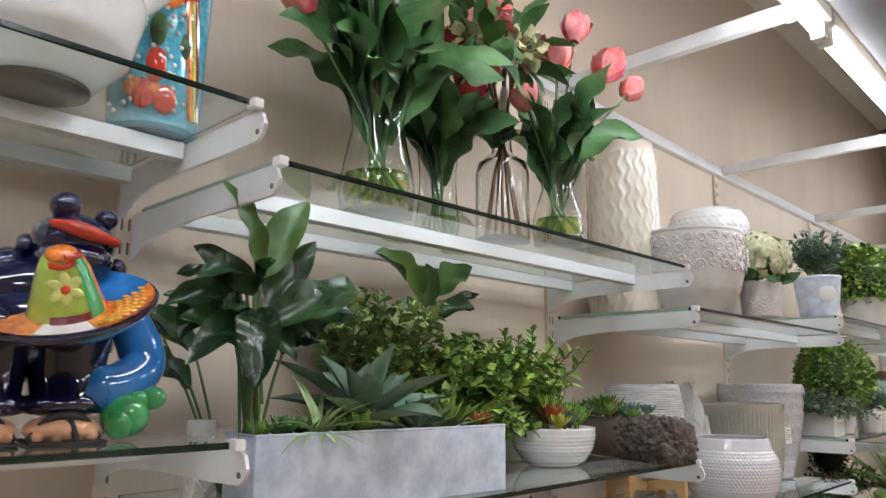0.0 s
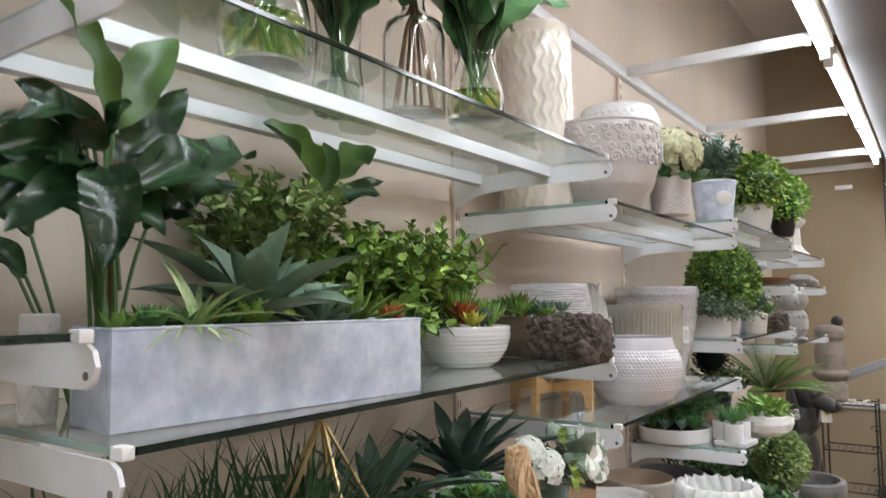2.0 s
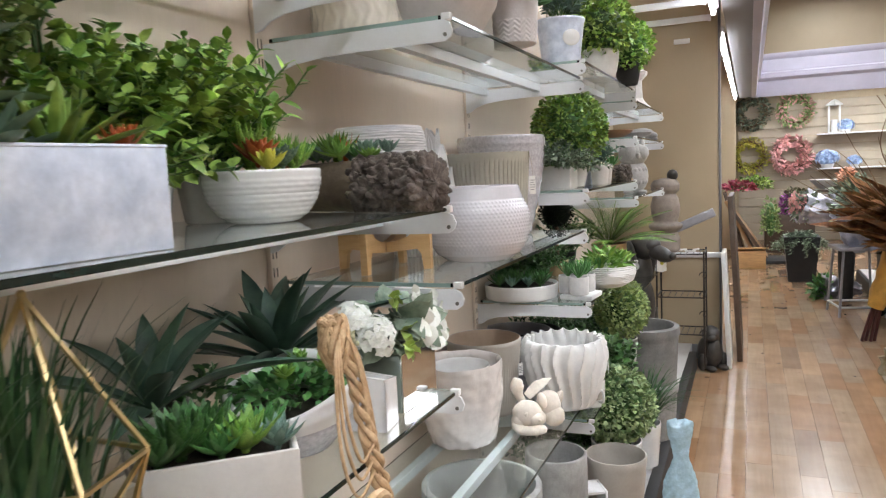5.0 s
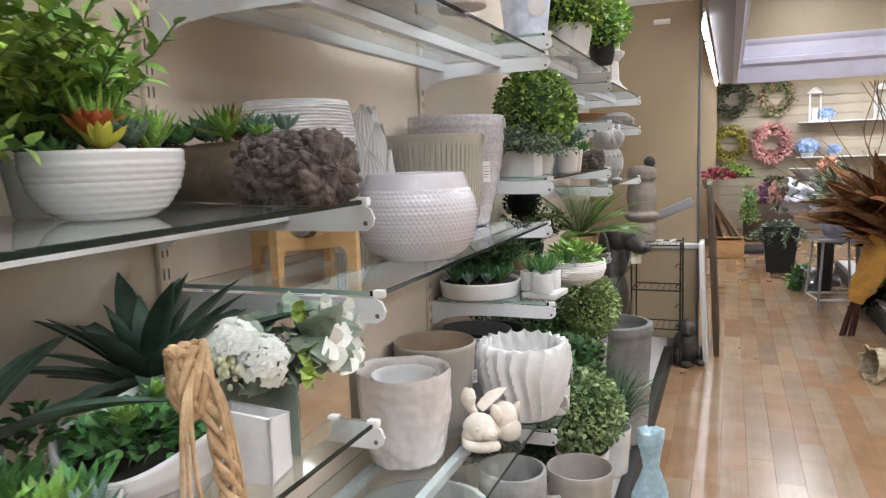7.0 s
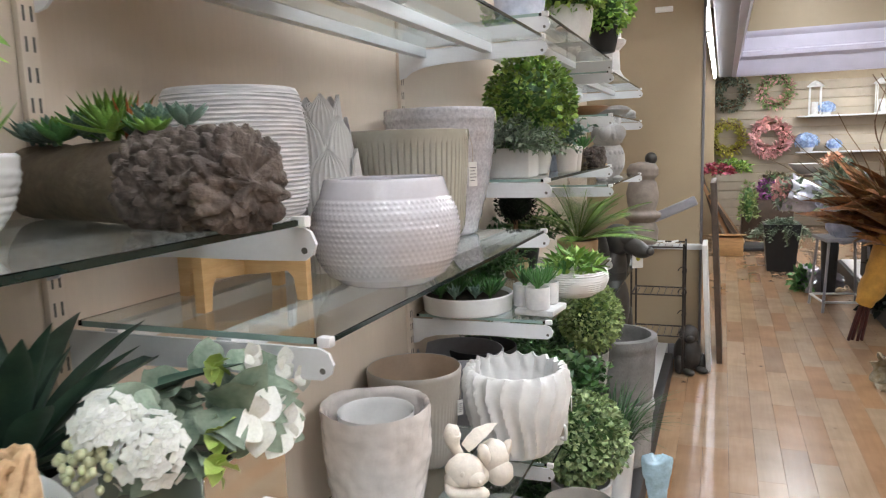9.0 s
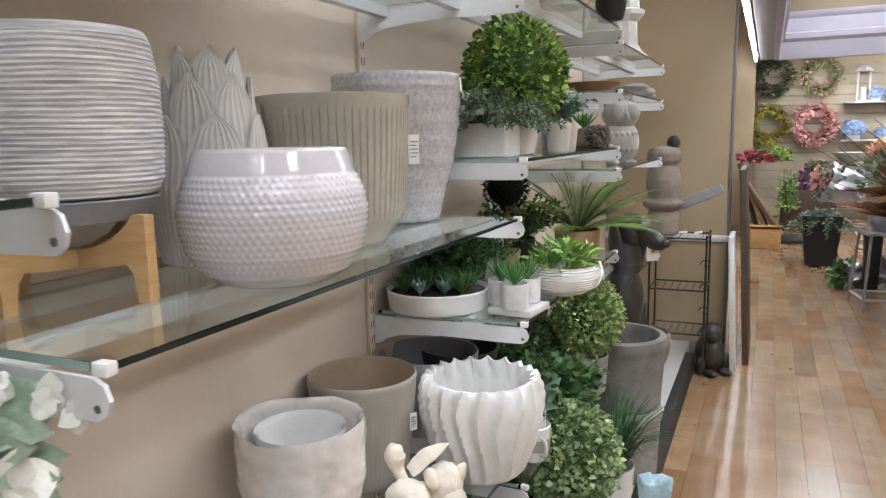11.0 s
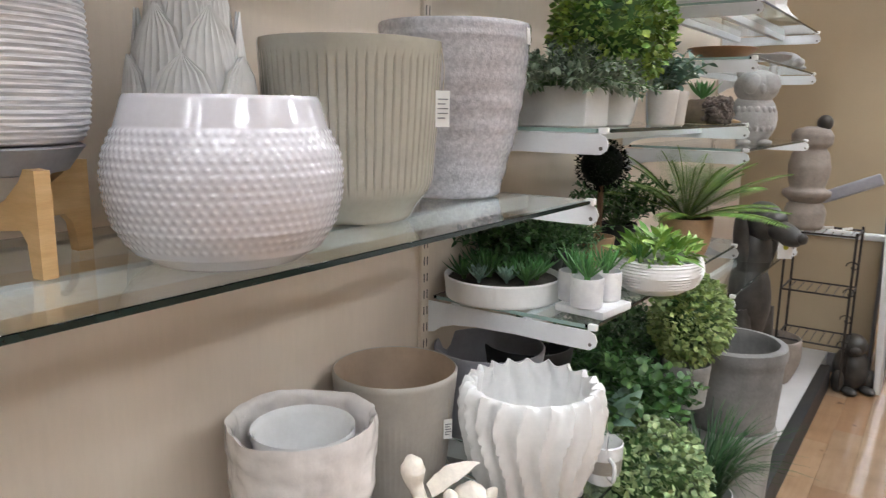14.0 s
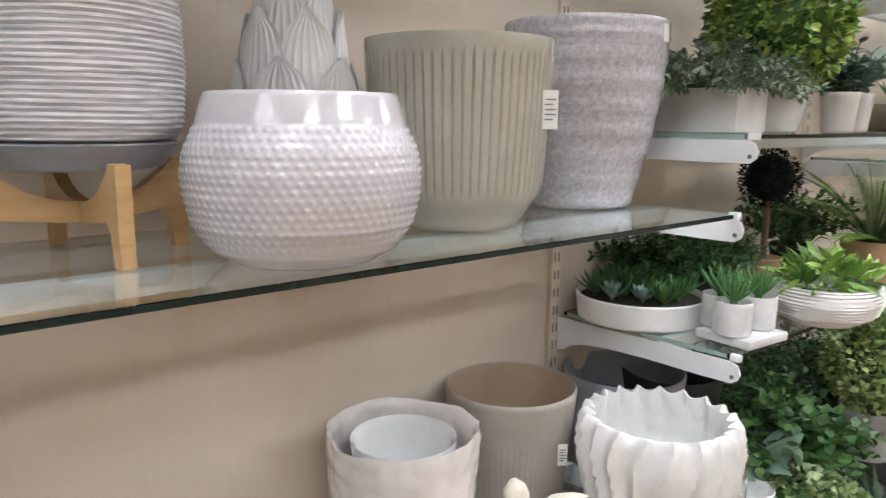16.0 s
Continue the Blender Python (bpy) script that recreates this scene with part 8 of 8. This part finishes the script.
part("bloom", shift(leaf_ball(160, 0.085, 0.085, 0.07, 0.04, 0.9, 0.5), 0, 0, 1.25), PEACH, t)

# dried leaves: bundle leaning out over the aisle, stalks at its foot
t = thing("dried_leaf_bundle", 1.80, 6.25, 0.0, 0, "bundle of dried orange leaves and twigs in mustard paper", "dried flowers")
R.seed(134)
for k in range(4):
    a = k * 1.6
    part("stalk", tube(curve_points([(-0.05 + 0.03 * k, -0.02 + 0.03 * (k % 2), 0.003), (0.01 + 0.02 * k, 0.0, 0.22), (0.10, 0.02, 0.48)], 5), 0.012, 7), DARKRED, t)
g = lathe([(0.05 + 0.10 * (i / 12) ** 0.7, 0.62 * i / 12) for i in range(13)] + [(0.143 - 0.10 * (1 - i / 12) ** 0.7, 0.62 * i / 12) for i in range(12, 2, -1)], 36)
part("paper_cone", moved((crumple(g[0], 0.02, 12), g[1]), Matrix.Translation((0.04, 0.0, 0.27)) @ Euler((0, radians(24), 0)).to_matrix().to_4x4()), MUSTARD, t, "mustard paper cone")
dl = leaf(1.0, 0.2, 5, 0.4, 0.2)
poses = []
for k in range(240):
    a = rnd(0, 6.283)
    e = rnd(0.25, 1.15)
    poses.append(aim((0.26 + rnd(-0.14, 0.14), rnd(-0.15, 0.2), rnd(0.70, 0.98)), (math.cos(a) * math.cos(e) - 0.35, math.sin(a) * math.cos(e), math.sin(e)), rnd(-1, 1), rnd(0.28, 0.56)))
part("dried_foliage", scatter(dl, poses), DRIED, t)
tw = []
for k in range(46):
    a = rnd(0, 6.283)
    e = rnd(0.45, 1.35)
    L = rnd(0.5, 0.95)
    d = Vector((math.cos(a) * math.cos(e) - 0.25, math.sin(a) * math.cos(e), math.sin(e)))
    p0 = Vector((0.30 + rnd(-0.08, 0.08), rnd(-0.1, 0.1), 0.78))
    tw.append(tube([p0 + d * L * i / 7 + Vector((math.sin(i * 1.7 + k), math.cos(i * 1.3 + k), math.sin(i + k))) * 0.02 * (i / 7) for i in range(8)], [0.006 * (1 - 0.7 * i / 8) for i in range(8)], 5))
part("stalk_bunch", join(*tw), DRIEDBROWN, t)
for k in range(7):
    pts = [Vector((0.22 + 0.03 * k + 0.05 * math.sin(i * 0.8 + k), 0.1 + 0.05 * math.cos(i * 0.9 + k * 2) - 0.02 * k, 0.9 + 0.10 * i)) + Vector((-0.03 * i * (0.5 + 0.1 * (k % 3)), 0, 0)) for i in range(11)]
    part("curly_twig", tube(curve_points(pts, 3), 0.0035, 5), BARKSTEM, t)
t2 = solo("dark_box", box(-0.25, 0.25, -0.2, 0.2, 0, 0.55, 0.01), BLACK, 2.42, 6.6, 0.1552, 5, "dark display box on the island", "box")
solo("dark_crate", box(-0.35, 0.35, -0.25, 0.25, 0, 0.62, 0.01), BROWNFRAME, 2.75, 8.6, 0.1552, 0, "dark wooden crate on the island", "box")
heap("dark_dried_heap", 2.42, 6.6, 0.7052, 0.35, 0.4, 0.45, 420, 0.16, DRIEDBROWN, "dark dried leaves heaped on the display box", "dried flowers")
heap("black_fabric_heap", 2.2, 7.0, 0.1552, 0.16, 0.25, 0.62, 160, 0.14, G_BLACK, "dark foliage heap on the island", "foliage")
wrap("gold_film_bouquet", (1.98, 5.20, 0.10), (1.76, 5.10, 0.10), 0.05, 0.11, GOLDFILM, "bouquet in crinkled gold film at the plinth edge", 135, None, None)

# pendant lamp seen beyond the fascia
t = thing("pendant_lamp", 1.75, 9.0, 3.30, 0, "white round glowing shop pendant lamp", "pendant lamp")
part("shade", lathe([(0.06, 0.14), (0.10, 0.12), (0.20, 0.04), (0.22, 0.0), (0.215, -0.004), (0.19, 0.035), (0.09, 0.11), (0.055, 0.13)], 36, None, 1, (False, False)), WHITEMETAL, t)
part("bulb", ball((0, 0, 0.02), (0.13, 0.13, 0.06), 20, 10), PANELMAT, t, "glowing bulb")
part("cord", tube([(0, 0, 0.13), (0, 0, CEILING - 3.302)], 0.006, 6), BLACK, t)


# ---------- floor planks ----------
def oak(name):
    """Mixed oak boards: honey, beige and greyish ones, long grain, small dark knots."""
    m, nt, p, nodes, links = nodes_of(name)
    geo, info = nodes.new("ShaderNodeNewGeometry"), nodes.new("ShaderNodeObjectInfo")
    add, fr_ = nodes.new("ShaderNodeMath"), nodes.new("ShaderNodeMath")
    add.operation, fr_.operation = "ADD", "FRACT"
    links.new(geo.outputs["Random Per Island"], add.inputs[0])
    links.new(info.outputs["Random"], add.inputs[1])
    links.new(add.outputs[0], fr_.inputs[0])
    tone = ramp(nodes, links, fr_.outputs[0], [(0.0, (0.28, 0.155, 0.08)), (0.25, (0.37, 0.25, 0.155)), (0.5, (0.32, 0.24, 0.165)), (0.72, (0.33, 0.195, 0.105)), (0.9, (0.255, 0.18, 0.12)), (1.0, (0.41, 0.29, 0.185))])
    wc = nodes.new("ShaderNodeNewGeometry").outputs["Position"]
    mp = nodes.new("ShaderNodeMapping")
    mp.inputs["Scale"].default_value = (16.0, 0.9, 1)
    links.new(wc, mp.inputs["Vector"])
    grain, patch, knot = noise_of(nodes, links, mp.outputs[0], 3.0, 6, 0.6), noise_of(nodes, links, wc, 5.0, 3), noise_of(nodes, links, wc, 11.0, 2)
    out = tone
    for fac, stops, k in ((grain, [(0.25, (0.74, 0.68, 0.62)), (0.75, (1, 1, 1))], 0.6), (patch, [(0.35, (0.84, 0.80, 0.76)), (0.65, (1.06, 1.04, 1.02))], 0.8), (knot, [(0.24, (0.35, 0.27, 0.2)), (0.30, (1, 1, 1))], 0.9)):
        mix = nodes.new("ShaderNodeMix")
        mix.data_type, mix.blend_type = "RGBA", "MULTIPLY"
        mix.inputs["Factor"].default_value = k
        links.new(out, mix.inputs[6])
        links.new(ramp(nodes, links, fac, stops), mix.inputs[7])
        out = mix.outputs[2]
    links.new(out, p.inputs["Base Color"])
    rr = nodes.new("ShaderNodeMapRange")
    rr.inputs["To Min"].default_value, rr.inputs["To Max"].default_value = 0.15, 0.30
    links.new(patch, rr.inputs["Value"])
    links.new(rr.outputs[0], p.inputs["Roughness"])
    b = nodes.new("ShaderNodeBump")
    b.inputs["Strength"].default_value, b.inputs["Distance"].default_value = 0.05, 0.001
    links.new(grain, b.inputs["Height"])
    links.new(b.outputs[0], p.inputs["Normal"])
    return m


plank_mat = oak("light_oak_plank")
PW, PL = 0.116, 0.62
pm = mesh_of("plank", box(0.0002, PW - 0.0002, 0.0002, PL - 0.0002, -0.012, 0.0, 0.0006, 1), plank_mat)
floor_ob = bpy.data.objects["floor"]
rest, plain = [], box(0.0002, PW - 0.0002, 0.0002, PL - 0.0002, -0.012, 0.0, 0)
R.seed(21)
for i in range(-1, 57):
    x = i * PW
    y = Y0 - rnd(0, PL)
    while y < Y1:
        if 0.55 < x < 2.0 and 2.0 < y < 10.5:
            part("plank", pm, None, floor_ob, "", pose(x, y, 0))
        else:
            rest.append(shift(plain, x, y, 0))
        y += PL
tagged(part("planks", join(*rest), plank_mat, floor_ob), kind="stuff")
